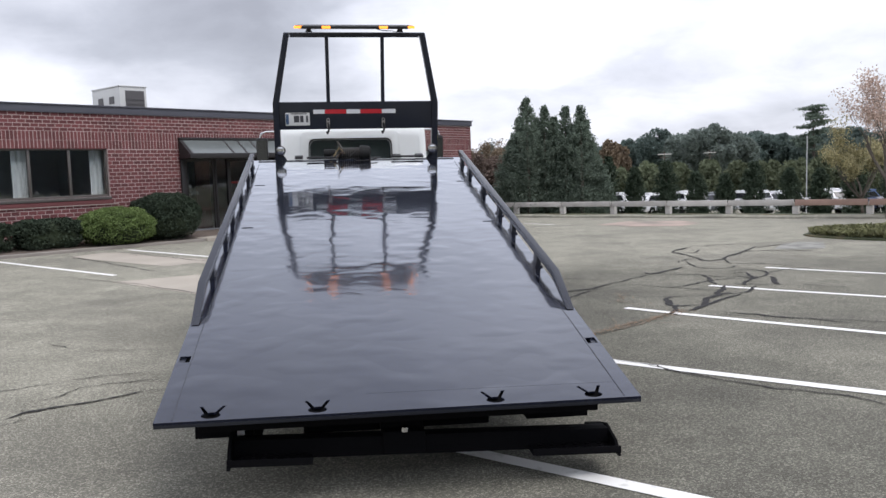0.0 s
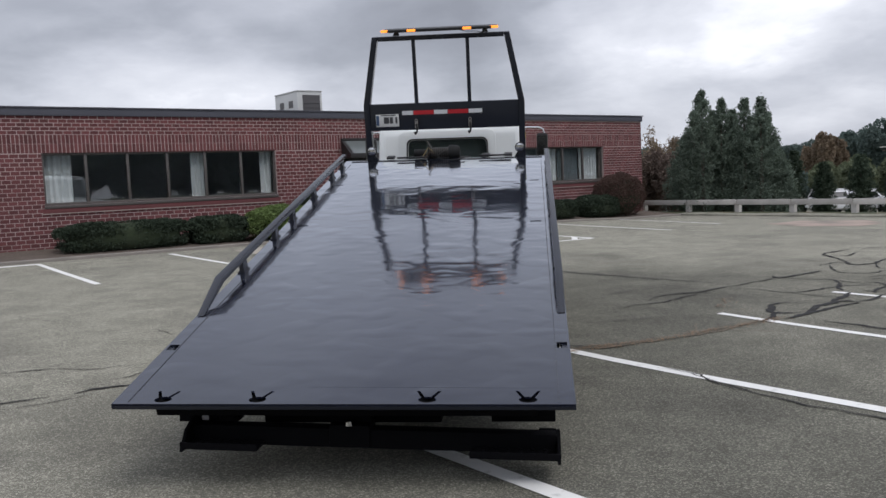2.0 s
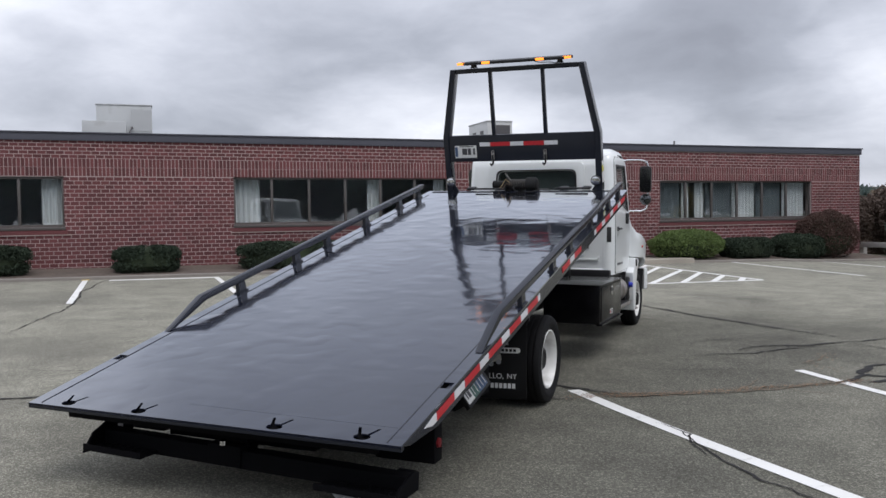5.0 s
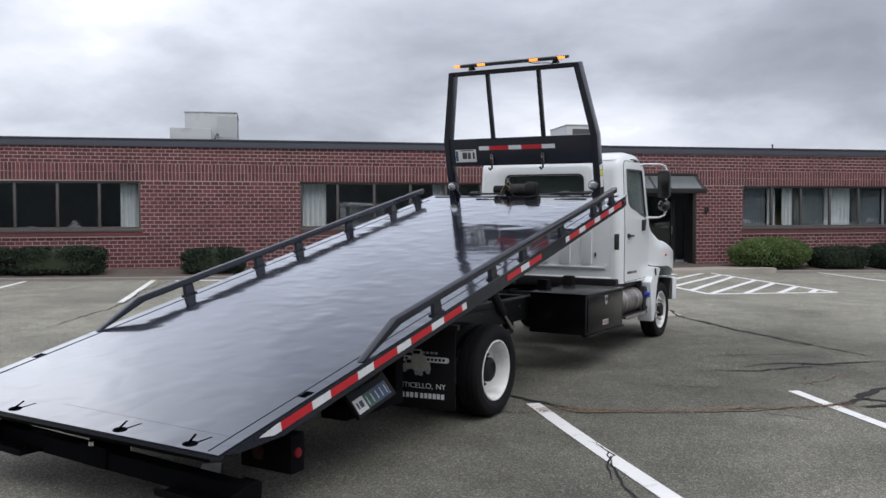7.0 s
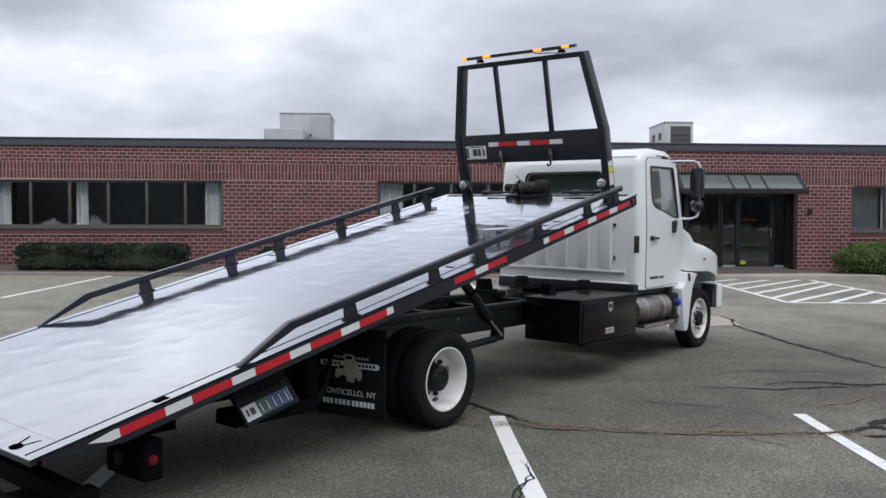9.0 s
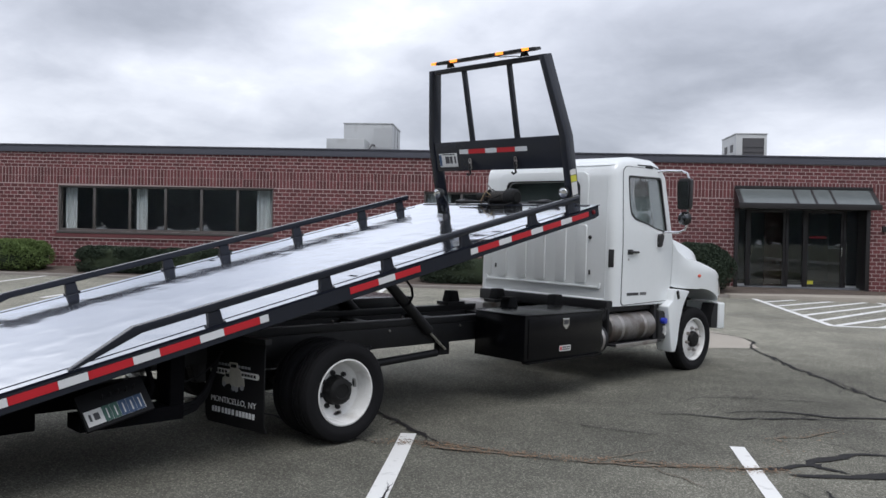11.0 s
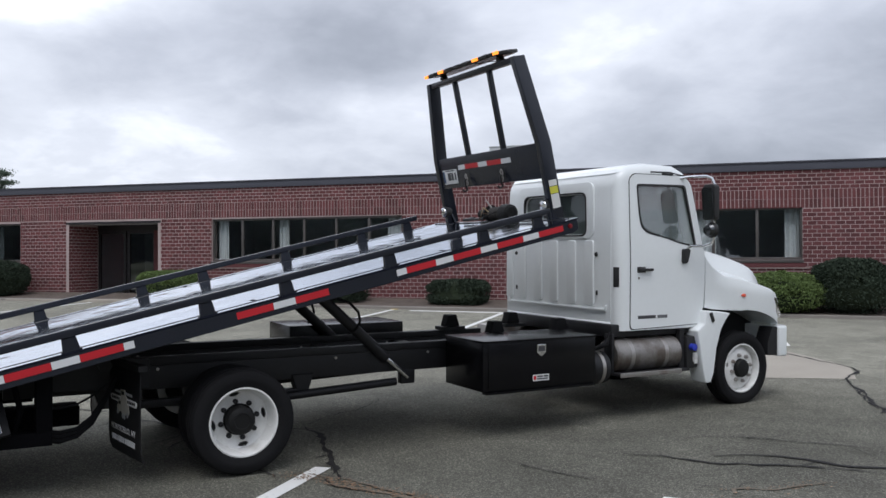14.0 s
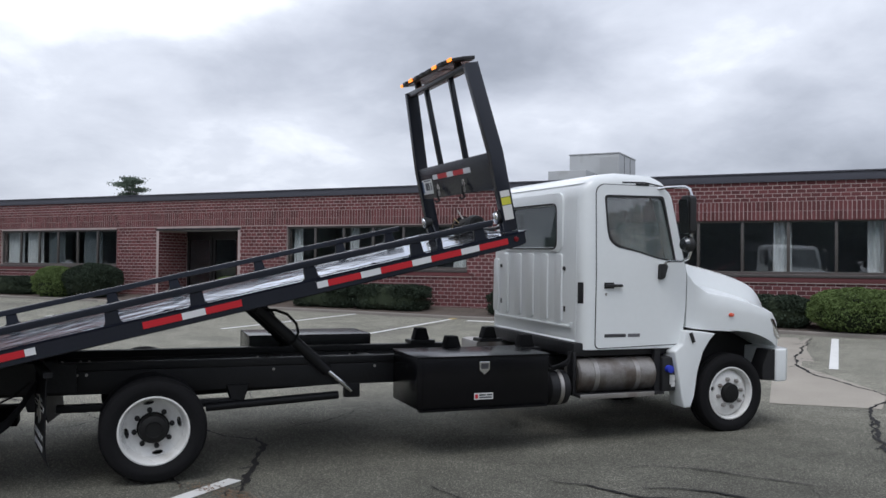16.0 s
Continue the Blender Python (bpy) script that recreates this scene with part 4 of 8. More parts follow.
def window(x0, x1, z0, z1, panes, name, drapes, blinds=()):
    frame_ob = part(name, boxed(x0, x1, 0.06, 0.13, z0, z0 + 0.06, bevel=0.006), BRONZE, building, "bronze aluminium ribbon window with dark glass")
    y0, y1 = 0.06, 0.13
    for a in ((x0, x1, y0, y1, z1 - 0.06, z1), (x0, x0 + 0.05, y0, y1, z0 + 0.06, z1 - 0.06), (x1 - 0.05, x1, y0, y1, z0 + 0.06, z1 - 0.06)):
        part("window_frame", boxed(*a, bevel=0.006), BRONZE, frame_ob)
    step = (x1 - x0) / panes
    for i in range(panes):
        if i:
            part("mullion", boxed(x0 + i * step - 0.035, x0 + i * step + 0.035, y0 - 0.004, y1 + 0.004, z0 + 0.06, z1 - 0.06, bevel=0.006), BRONZE, frame_ob)
        pane = part("pane", boxed(x0 + i * step + 0.03, x0 + (i + 1) * step - 0.03, 0.09, 0.096, z0 + 0.055, z1 - 0.055), WINDOW_GLASS, frame_ob)
        pane.visible_shadow = False
    part("window_sill", boxed(x0 - 0.02, x1 + 0.02, -0.035, 0.10, z0 - 0.075, z0 - 0.002, bevel=0.008), BRONZE, frame_ob, "brown metal sill")
    part("sill_course", boxed(x0 - 0.06, x1 + 0.06, -0.022, -0.008, z0 - 0.185, z0 - 0.077, bevel=0.004), BRICK, frame_ob, "projecting brick sill course")
    part("sill_ledge", boxed(x0 - 0.10, x1 + 0.16, -0.03, -0.008, z0 - 0.212, z0 - 0.187, bevel=0.004), SILL_LEDGE, frame_ob, "pale mortar ledge")
    for a, b in drapes:
        part("curtain", curtain(bmesh.new(), a, b, 0.26, z0 + 0.03, z1 - 0.02), CURTAIN, frame_ob, "white pleated curtain")
    for a, b in blinds:
        bm = bmesh.new()
        x = a
        while x < b - 0.05:
            box(bm, x, x + 0.088, 0.25, 0.253, z0 + 0.04, z1 - 0.02)
            x += 0.092
        part("blind", bm, BLIND, frame_ob, "grey vertical blind slats", smooth=0)
    return frame_ob


window(*WINDOWS[0], "window", ((-31.12, -30.80), (-29.10, -28.80), (-25.72, -25.26)))
window(*WINDOWS[1], "window", ((-21.05, -20.42), (-17.46, -17.06), (-15.5, -15.18)))
window(*WINDOWS[2], "window", ((-7.1, -6.85), (-6.6, -6.25), (-5.15, -4.24), (-3.12, -2.2)), ((-8.0, -7.15), (-6.2, -5.2), (-4.2, -3.15)))
window(*WINDOWS[3], "window", ((-44.2, -43.3), (-43.15, -42.3), (-38.6, -38.5)), ((-42.0, -41.2), (-40.2, -39.3)))
window(*WINDOWS[4], "window", ((-55.9, -55.2), (-50.6, -50.1)))

# entrance with a sloping panelled hood over a dark glass front
x0, x1 = ENTRY[0], ENTRY[1]
entry = part("entrance", boxed(x0, x1, 0.50, 0.60, 2.52, 3.02), DARK_FRAME, building, "dark bronze glazed entrance front with a panelled hood")
DOOR_Z = 0.38
for x in (x0 + 0.04, x0 + 0.47, x0 + 1.51, x0 + 1.95, x0 + 2.99, x1 - 0.04):
    part("post", boxed(x - 0.035, x + 0.035, 0.50, 0.60, DOOR_Z, 2.52, bevel=0.006), DARK_FRAME, entry)
for a, b in ((x0 + 0.08, x0 + 0.43), (x0 + 1.55, x0 + 1.91), (x0 + 3.03, x1 - 0.08)):
    p = part("pane", boxed(a, b, 0.545, 0.552, DOOR_Z + 0.12, 2.52), ENTRY_GLASS, entry)
    p.visible_shadow = False
    part("kick_panel", boxed(a - 0.01, b + 0.01, 0.53, 0.57, DOOR_Z, DOOR_Z + 0.12), AC_METAL, entry, "pale metal kick panel")
for a, b, grip in ((x0 + 0.51, x0 + 1.47, x0 + 0.58), (x0 + 1.99, x0 + 2.95, x0 + 2.90)):
    door = part("door", wall_slab(bmesh.new(), a, b, 0.52, 0.57, DOOR_Z + 0.02, 2.48, [(a + 0.06, b - 0.06, DOOR_Z + 0.12, 2.40)]), DARK_FRAME, entry, "dark framed glass door")
    p = part("pane", boxed(a + 0.055, b - 0.055, 0.54, 0.546, DOOR_Z + 0.115, 2.405), ENTRY_GLASS, door)
    p.visible_shadow = False
    bm = tube(bmesh.new(), [(grip, 0.52, 1.27), (grip, 0.46, 1.28), (grip, 0.46, 1.52), (grip, 0.52, 1.53)], 0.015)
    part("door_handle", bm, CHROME, door, "pale metal pull handle")
    away = 1 if grip < (a + b) / 2 else -1
    for z in (1.475, 1.53):
        c = sorted((grip + away * 0.08, grip + away * 0.33))
        part("push_bar", boxed(c[0], c[1], 0.552, 0.575, z - 0.012, z + 0.012, bevel=0.004), AC_METAL, door, "pale push bar")
part("push_bar", boxed(x0 + 0.20, x0 + 0.38, 0.556, 0.575, 1.545, 1.575, bevel=0.004), AC_METAL, entry)
# added panel that stands in for a maroon reflection in the door glass
part("lobby_panel", boxed(x0 + 1.0, x0 + 1.5, 0.80, 0.83, 0.40, 2.45), MAROON_REFLECTION, entry, "reddish brown panel standing in for a reflection in the door")
part("lobby_sign", boxed(x0 + 2.11, x0 + 2.55, 0.60, 0.61, 1.73, 1.80, bevel=0.004), TAPE_RED, entry, "red sign strip behind the glass")
part("door_notice", boxed(x0 + 2.06, x0 + 2.21, 0.533, 0.538, 0.52, 0.62), STICKER_YELLOW, entry, "small pale yellow notice")
for x in (x0, x1 - 0.10):
    part("side_panel", boxed(x, x + 0.10, -0.06, 0.50, DOOR_Z - 0.4, 2.62, bevel=0.005), DARK_FRAME, entry)
part("hood_top", boxed(x0 - 0.02, x1 + 0.02, -0.10, 0.50, 2.98, 3.06, bevel=0.01), DARK_FRAME, entry)
part("hood_beam", boxed(x0 - 0.05, x1 + 0.05, -0.62, -0.50, 2.46, 2.60, bevel=0.01), DARK_FRAME, entry)
for x in (x0 - 0.03, x1 - 0.05):
    part("hood_side", prism(bmesh.new(), ((-0.06, 3.0), (-0.56, 2.60), (-0.56, 2.48), (-0.06, 2.48)), x, x + 0.08), DARK_FRAME, entry)
cuts = [x0 + 0.05, x0 + 1.42, x0 + 1.88, x0 + 2.34, x1 - 0.05]
for a, b in zip(cuts, cuts[1:]):
    part("hood_panel", prism(bmesh.new(), ((-0.08, 2.985), (-0.57, 2.60), (-0.555, 2.58), (-0.06, 2.97)), a + 0.03, b - 0.03), CANOPY_GLASS, entry, "pale grey sloping hood panel")
for x in cuts:
    part("hood_rib", prism(bmesh.new(), ((-0.06, 3.0), (-0.585, 2.60), (-0.56, 2.565), (-0.05, 2.96)), x - 0.03, x + 0.03), DARK_FRAME, entry)
part("soffit", boxed(x0, x1, -0.5, 0.5, 2.47, 2.50), DARK_FRAME, entry)

# recessed porch with brick pier, glass door and sidelight
x0, x1 = PORCH[0], PORCH[1]
porch = part("porch", boxed(x0, x1, 1.30, 1.40, 2.55, 2.79), DARK_FRAME, building, "recessed brick porch with dark glass door")
part("porch_ceiling", boxed(x0, x1, 0.02, 1.30, 2.74, 2.788), ROOM, porch)
part("lintel", boxed(x0, x1, -0.012, 0.018, 2.72, 2.788), DARK_FRAME, porch)
for a in ((x0 + 0.003, x0 + 0.10, -0.004, 1.35), (x1 - 0.10, x1 - 0.003, -0.004, 1.35)):
    part("porch_wall", boxed(*a, 0.2, 2.74), MORTAR, porch)
for wx, sx in ((x0 + 0.10, 1), (x1 - 0.10, -1)):
    pv, pf = [], []
    for i in range(24):
        z, y = 0.353 + 0.1016 * i, 0.01 - (0.1 if i % 2 else 0)
        while y < 1.28 and z < 2.65:
            a, b = max(y, 0.01), min(y + 0.189, 1.29)
            k = len(pv)
            pv += [(wx + sx * d, yy, zz) for d, e in ((-0.001, 0), (0.006, 0.004)) for yy, zz in ((a + e, z + e), (b - e, z + e), (b - e, z + 0.0876 - e), (a + e, z + 0.0876 - e))]
            pf += [(k + 4, k + 5, k + 6, k + 7), (k, k + 1, k + 5, k + 4), (k + 1, k + 2, k + 6, k + 5), (k + 2, k + 3, k + 7, k + 6), (k + 3, k, k + 4, k + 7)]
            y += 0.203
    tagged(raw("brickwork", pv, pf, BRICK, porch), "red bricks of the porch's side", kind="stuff")
part("brick_pier", boxed(x0 + 2.35, x0 + 2.72, 1.22, 1.42, 0.4, 2.55), BRICK, porch)
for a in ((x0 + 0.1, x0 + 1.2), (x0 + 1.25, x0 + 2.35), (x0 + 2.72, x1 - 0.1)):
    part("door_frame", wall_slab(bmesh.new(), a[0], a[1], 1.32, 1.38, 0.45, 2.55, [(a[0] + 0.1, a[1] - 0.1, 0.65, 2.45)]), DARK_FRAME, porch)
    p = part("pane", boxed(a[0] + 0.09, a[1] - 0.09, 1.345, 1.35, 0.64, 2.46), WINDOW_GLASS, porch)
    p.visible_shadow = False
part("wall_box", boxed(-9.32, -9.20, -0.07, -0.008, 1.93, 2.08, bevel=0.008), DARK_FRAME, building)
# concrete landings
for x0, x1, deep in ((-13.6, -8.2, 0.5), (-37.0, -32.6, 1.3)):
    z = ground_local((x0 + x1) / 2, -1.8)
    bm = bmesh.new()
    box(bm, x0, x1, -1.95, deep, z - 0.3, 0.345 if x0 > -20 else 0.48)
    slab = part("entrance_landing", bevelled(bm, 0.02), CONCRETE, None, "pale concrete landing before the glass entrance")
    slab.matrix_basis = FACADE
    tagged(slab, "", "landing", kind="structure")


# rooftop units
def rooftop_unit(x, y, w, d, h, low):
    u = empty("rooftop_unit", FACADE @ pose(x, y, tilt(x, TOP + 0.07)), "pale grey sheet-metal air conditioner on the flat roof", "air conditioner", "rooftop units")
    skin = AC_METAL if low else AC_WHITE
    part("body", boxed(0, w, 0, d, 0.06, h, bevel=0.015), skin, u)
    part("lid", boxed(-0.02, w + 0.02, -0.02, d + 0.02, h + 0.002, h + 0.04, bevel=0.01), skin, u)
    for i in range(0 if low else 2):
        part("side_vent", boxed(-0.012, -0.002, d * (0.2 + 0.4 * i), d * (0.38 + 0.4 * i), h * 0.6, h * 0.78), AC_DARK, u)
    ga, gb = (0.20, w - 0.09) if not low else (w * 0.62, w - 0.05)
    part("grille", boxed(ga, gb, -0.012, -0.002, 0.08 if not low else h * 0.5, h - 0.12), AC_DARK if not low else AC_METAL, u, "dark louvred panel" if not low else "")
    for i in range(6 if not low else 0):
        part("louvre", boxed(0.22, w - 0.11, -0.03, -0.013, 0.14 + i * (h - 0.40) / 6, 0.16 + i * (h - 0.40) / 6), AC_DARK, u)
    for i in range(2):
        part("side_seam", boxed(w + 0.001, w + 0.012, d * (0.3 + 0.35 * i), d * (0.3 + 0.35 * i) + 0.02, 0.1, h - 0.03), AC_DARK, u)
    part("curb", boxed(0.05, w - 0.05, 0.05, d - 0.05, 0, 0.06), AC_DARK, u)
    if low:
        part("duct_box", boxed(-low, 0.92, -1.1, -0.02, 0.0, h * 0.62, bevel=0.02), AC_METAL, u)
        part("pipe", tube(bmesh.new(), [(1.02, -0.6, 0.0), (1.02, -0.6, h * 0.45), (1.08, -0.4, h * 0.55), (1.1, -0.03, h * 0.55)], 0.03), AC_DARK, u)
    return u


rooftop_unit(-24.68, 7.1, 1.72, 2.2, 1.68, 0.38)
rooftop_unit(-11.6, 5.45, 0.97, 1.8, 1.34, 0)
part("roof_vent", tube(bmesh.new(), [(-1.65, 8.41, TOP + 0.0), (-1.65, 8.41, 4.79)], 0.035), AC_DARK, building)

# ---- planting ----


def shrub(name, lx, ly, w, d, h, material, label, seed, box_like=0.0, n=3800, group="wall shrubs", size=0.028):
    """A clipped shrub: solid dark core mesh, and small leaves over an uneven surface."""
    g = ground_local(lx, -1.8) + 0.05 + 0.075 * (ly + 1.74) - 0.03
    ob = empty(name, FACADE @ pose(lx, ly, g), label, "shrub", group)
    rng = np.random.default_rng(seed)
    u = rng.normal(size=(n, 3))
    u /= np.linalg.norm(u, axis=1)[:, None]
    u[:, 2] = np.abs(u[:, 2]) * np.where(rng.random(n) < 0.2, -0.6, 1)
    e = 1 - 0.62 * box_like
    q = np.sign(u) * np.abs(u) ** e
    q /= (np.abs(q) ** (2 / e)).sum(1)[:, None] ** (e / 2)
    bumps = np.array([1 + 0.10 * noise.noise(Vector(p) * 2.3 + Vector((seed, 0, 0))) + 0.05 * noise.noise(Vector(p) * 6 + Vector((seed, 3, 0))) for p in u])
    q = q * (bumps * rng.uniform(0.90, 1.03, n))[:, None]
    c = q * np.array([w / 2, d / 2, h * 0.55]) + np.array([0, 0, h * 0.5])
    leaves("foliage", c[c[:, 2] > 0.02], size, material, ob, seed)
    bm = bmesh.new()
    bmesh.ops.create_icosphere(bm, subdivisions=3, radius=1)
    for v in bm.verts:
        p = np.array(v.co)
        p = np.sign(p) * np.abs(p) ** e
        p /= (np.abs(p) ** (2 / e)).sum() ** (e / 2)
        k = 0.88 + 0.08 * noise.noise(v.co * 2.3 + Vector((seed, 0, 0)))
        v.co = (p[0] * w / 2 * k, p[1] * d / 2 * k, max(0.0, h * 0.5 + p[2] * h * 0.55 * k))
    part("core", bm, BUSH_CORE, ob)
    return ob


DK, LT = "dark green clipped yew shrub against the brick wall", "bright green rounded shrub beside the entrance"
for i, (lx, ly, w, d, h, material, label, bl) in enumerate((
        (-2.3, -0.9, 2.3, 1.4, 1.45, BUSH_RED, "russet brown shrub at the building's corner", 0.0), (-3.6, -1.0, 1.7, 1.2, 0.75, BUSH_DARK, DK, 0.5), (-5.6, -1.0, 1.7, 1.1, 0.62, BUSH_DARK, DK, 0.6), (-7.8, -1.0, 2.5, 1.4, 0.86, BUSH_LIGHT, LT, 0.1),
        (-14.2, -1.0, 1.8, 1.6, 1.15, BUSH_DARK, "large dark green rounded shrub beside the entrance", 0.15), (-15.7, -1.25, 1.9, 1.5, 0.87, BUSH_LIGHT, LT, 0.1), (-17.3, -0.95, 1.5, 1.0, 0.66, BUSH_DARK, DK, 0.7), (-19.6, -0.9, 3.0, 1.0, 0.66, BUSH_DARK, DK, 0.8),
        (-23.3, -0.9, 1.55, 0.95, 0.62, BUSH_DARK, DK, 0.7), (-27.0, -0.9, 2.2, 1.0, 0.66, BUSH_DARK, DK, 0.8), (-29.1, -0.9, 2.0, 1.0, 0.66, BUSH_DARK, DK, 0.8), (-31.9, -1.0, 2.0, 1.2, 0.80, BUSH_LIGHT, LT, 0.4),
        (-38.3, -1.0, 2.2, 1.4, 1.05, BUSH_DARK, "large dark green rounded shrub beside the porch", 0.2), (-39.8, -1.2, 1.5, 1.3, 0.95, BUSH_LIGHT, LT, 0.3), (-42.6, -0.9, 3.6, 1.0, 0.60, BUSH_DARK, DK, 0.8), (-46.5, -0.9, 3.2, 1.0, 0.6, BUSH_DARK, DK, 0.8))):
    shrub("shrub", lx, ly, w, d, h, material, label, 20 + i, bl, n=int(7500 * (w * h) ** 0.7) + 3600)


def limb(bm, p, d, length, r, depth, tips, rng, spread=0.55, up=0.25):
    """A tapering limb that forks, down to twigs; gathers the twig ends."""
    pts, rad = [p], [r]
    q, v = Vector(p), Vector(d).normalized()
    for i in range(4):
        v = (v + Vector((rng.uniform(-1, 1), rng.uniform(-1, 1), rng.uniform(-0.6, 1) * up * 2)) * 0.14).normalized()
        q = q + v * length / 4
        pts.append(q), rad.append(r * (1 - 0.11 * (i + 1)))
    tube(bm, pts, rad, 6 if depth > 1 else 4, cap=False)
    if depth <= 1:
        tips.extend(pts[2:])
    if depth:
        for k in range(rng.randint(2, 4)):
            j = rng.randint(2, 4)
            w = (v + Vector((rng.uniform(-1, 1), rng.uniform(-1, 1), rng.uniform(-0.5, 1))) * spread + Vector((0, 0, up))).normalized()
            limb(bm, pts[j], w, length * rng.uniform(0.55, 0.8), rad[j] * 0.62, depth - 1, tips, rng, spread, up)


def settled(x, y, z, h):
    """The foot of a tree on the ground, its top kept where it is."""
    g = far_ground(x, y)
    return g, h + z - g


def broadleaf(name, x, y, z, h, r, material, label, seed, count, size=0.06, depth=4, group="", gap=0.25):
    z, h = settled(x, y, z, h)
    tree = empty(name, pose(x, y, z), label, "tree", group)
    rng = random.Random(seed)
    bm, tips = bmesh.new(), []
    tube(bm, [(0, 0, -0.1), (0.02, 0, h * 0.12), (0.0, 0.03, h * 0.28)], [h * 0.020, h * 0.015, h * 0.013], 8, cap=False)
    for k in range(5):
        a = 2 * math.pi * k / 5 + rng.uniform(-0.4, 0.4)
        limb(bm, Vector((0, 0.03, h * rng.uniform(0.2, 0.28))), (math.cos(a) * 0.75, math.sin(a) * 0.75, 0.95), h * 0.30 * rng.uniform(0.8, 1.15), h * 0.011, depth - 1, tips, rng)
    part("trunk", bm, BARK, tree)
    nr = np.random.default_rng(seed)
    t = np.array([tuple(p) for p in tips])
    scale = np.array([r / max(1e-3, np.abs(t[:, :2]).max()), r / max(1e-3, np.abs(t[:, :2]).max()), 1])
    keep = t[nr.random(len(t)) > gap]
    c = keep[nr.integers(0, len(keep), count)] + nr.normal(size=(count, 3)) * h * 0.03
    leaves("crown", c, size, material, tree, seed)
    return tree


def conifer(name, x, y, z, h, r, label, seed, count=7000, size=0.10, material=None, group="", columnar=0.0, branches=420):
    z, h = settled(x, y, z, h)
    tree = empty(name, pose(x, y, z), label, "tree", group)
    part("trunk", tube(bmesh.new(), [(0, 0, -0.1), (0, 0, h * 0.5), (0, 0, h * 0.97)], [h * 0.02, h * 0.012, 0.01], 7), BARK, tree)
    nr = np.random.default_rng(seed)
    n_b = branches
    bz = nr.random(n_b) ** 0.8 * 0.94
    ba = nr.random(n_b) * 2 * np.pi
    reach = np.minimum(1.0, (1 - bz) / (0.52 - 0.2 * columnar)) ** (0.88 - 0.25 * columnar) * nr.uniform(0.55, 1.1, n_b) * (1 - 0.25 * bz)
    i = nr.integers(0, n_b, count)
    f = nr.random(count) ** 0.55
    rr = r * reach[i] * f
    c = np.stack([rr * np.cos(ba[i]), rr * np.sin(ba[i]), (bz[i] + 0.05 * f) * h + 0.05], 1) + nr.normal(size=(count, 3)) * np.array([0.07, 0.07, 0.11]) * r * (0.25 + 0.75 * (1 - bz[i]))[:, None]
    c[:, 2] = np.maximum(c[:, 2], 0.05)
    leaves("crown", c, size, material or CONIFER, tree, seed)
    return tree


def heading(px_deg, dist):
    """A place at a distance from where the walk begins, degrees to the right of the truck's axis."""
    return -0.29 + dist * math.sin(radians(px_deg)), -4.45 + dist * math.cos(radians(px_deg))


# a clump of spires with the sky showing through their tops, above a dense dark foot
for k, (deg, dist, h, r, full) in enumerate(((12.85, 34.0, 5.25, 1.25, 0), (13.97, 34.4, 4.9, 1.2, 0), (15.35, 34.2, 4.85, 1.2, 0), (16.35, 33.8, 4.8, 1.2, 0), (12.3, 34.6, 4.55, 1.1, 0), (14.6, 34.9, 4.5, 1.1, 0), (13.4, 34.9, 4.5, 1.1, 0), (16.7, 34.4, 4.3, 1.0, 0), (11.75, 34.6, 3.6, 0.9, 1), (12.5, 35.4, 4.3, 1.25, 1), (13.5, 35.6, 4.4, 1.3, 1), (14.6, 35.4, 4.4, 1.3, 1), (15.8, 35.3, 4.2, 1.3, 1), (17.0, 34.8, 3.4, 0.9, 1), (17.5, 34.2, 2.7, 0.6, 1))):
    x, y = heading(deg, dist)
    conifer("conifer", x, y, -0.6, h, r, "dense dark green conifer in a clump behind the guard rail" if full else "tall dark green conifer with an open pointed top", 50 + k, 15000 if full else 9000, 0.040, group="conifer clump", columnar=-0.25, branches=420 if full else 260)
for k, (deg, h, r) in enumerate(((18.1, 2.20, 0.40), (19.7, 1.72, 0.42), (21.75, 1.95, 0.50), (23.6, 1.45, 0.48), (25.35, 1.35, 0.40), (27.1, 1.76, 0.52), (29.15, 1.45, 0.48), (30.9, 1.4, 0.45), (32.8, 1.5, 0.48), (34.9, 1.5, 0.45), (37, 1.6, 0.45), (40, 1.5, 0.45))):
    x, y = heading(deg, 36)
    conifer("small_conifer", x, y, -0.6, h + 0.6, r * 1.25, "small dark columnar conifer by the lower car park", 70 + k, 14000, 0.036, DARK_CONIFER, group="hedge conifers", columnar=0.95)
x, y = heading(34.6, 27)
broadleaf("autumn_tree", x, y, -0.1, 4.5, 3.3, AUTUMN, "thin autumn tree with sparse tan and pink leaves", 91, 9000, 0.034, depth=5, gap=0.35)
x, y = heading(33.2, 30)
broadleaf("yellowing_tree", x, y, -0.1, 2.9, 2.1, OLIVE, "low tree with yellow-green leaves by the lot", 92, 9000, 0.036, depth=4)
x, y = heading(10.3, 60)
broadleaf("orange_tree", x, y, -0.3, 4.6, 2.6, ORANGE_LEAF, "dull orange autumn tree behind the building's corner", 93, 9000, 0.08, depth=4, gap=0.1)
x, y = heading(8.7, 66)
broadleaf("orange_tree", x, y, -0.3, 4.6, 3.0, ORANGE_LEAF, "dull orange autumn tree behind the building's corner", 94, 9000, 0.08, depth=4, gap=0.1)
x, y = heading(11.2, 70)
broadleaf("green_tree", x, y, -0.3, 5.0, 3.0, WOODS, "dark green broadleaf tree beyond the lot", 95, 11000, 0.09, depth=4, gap=0.1)
x, y = heading(30.5, 75)


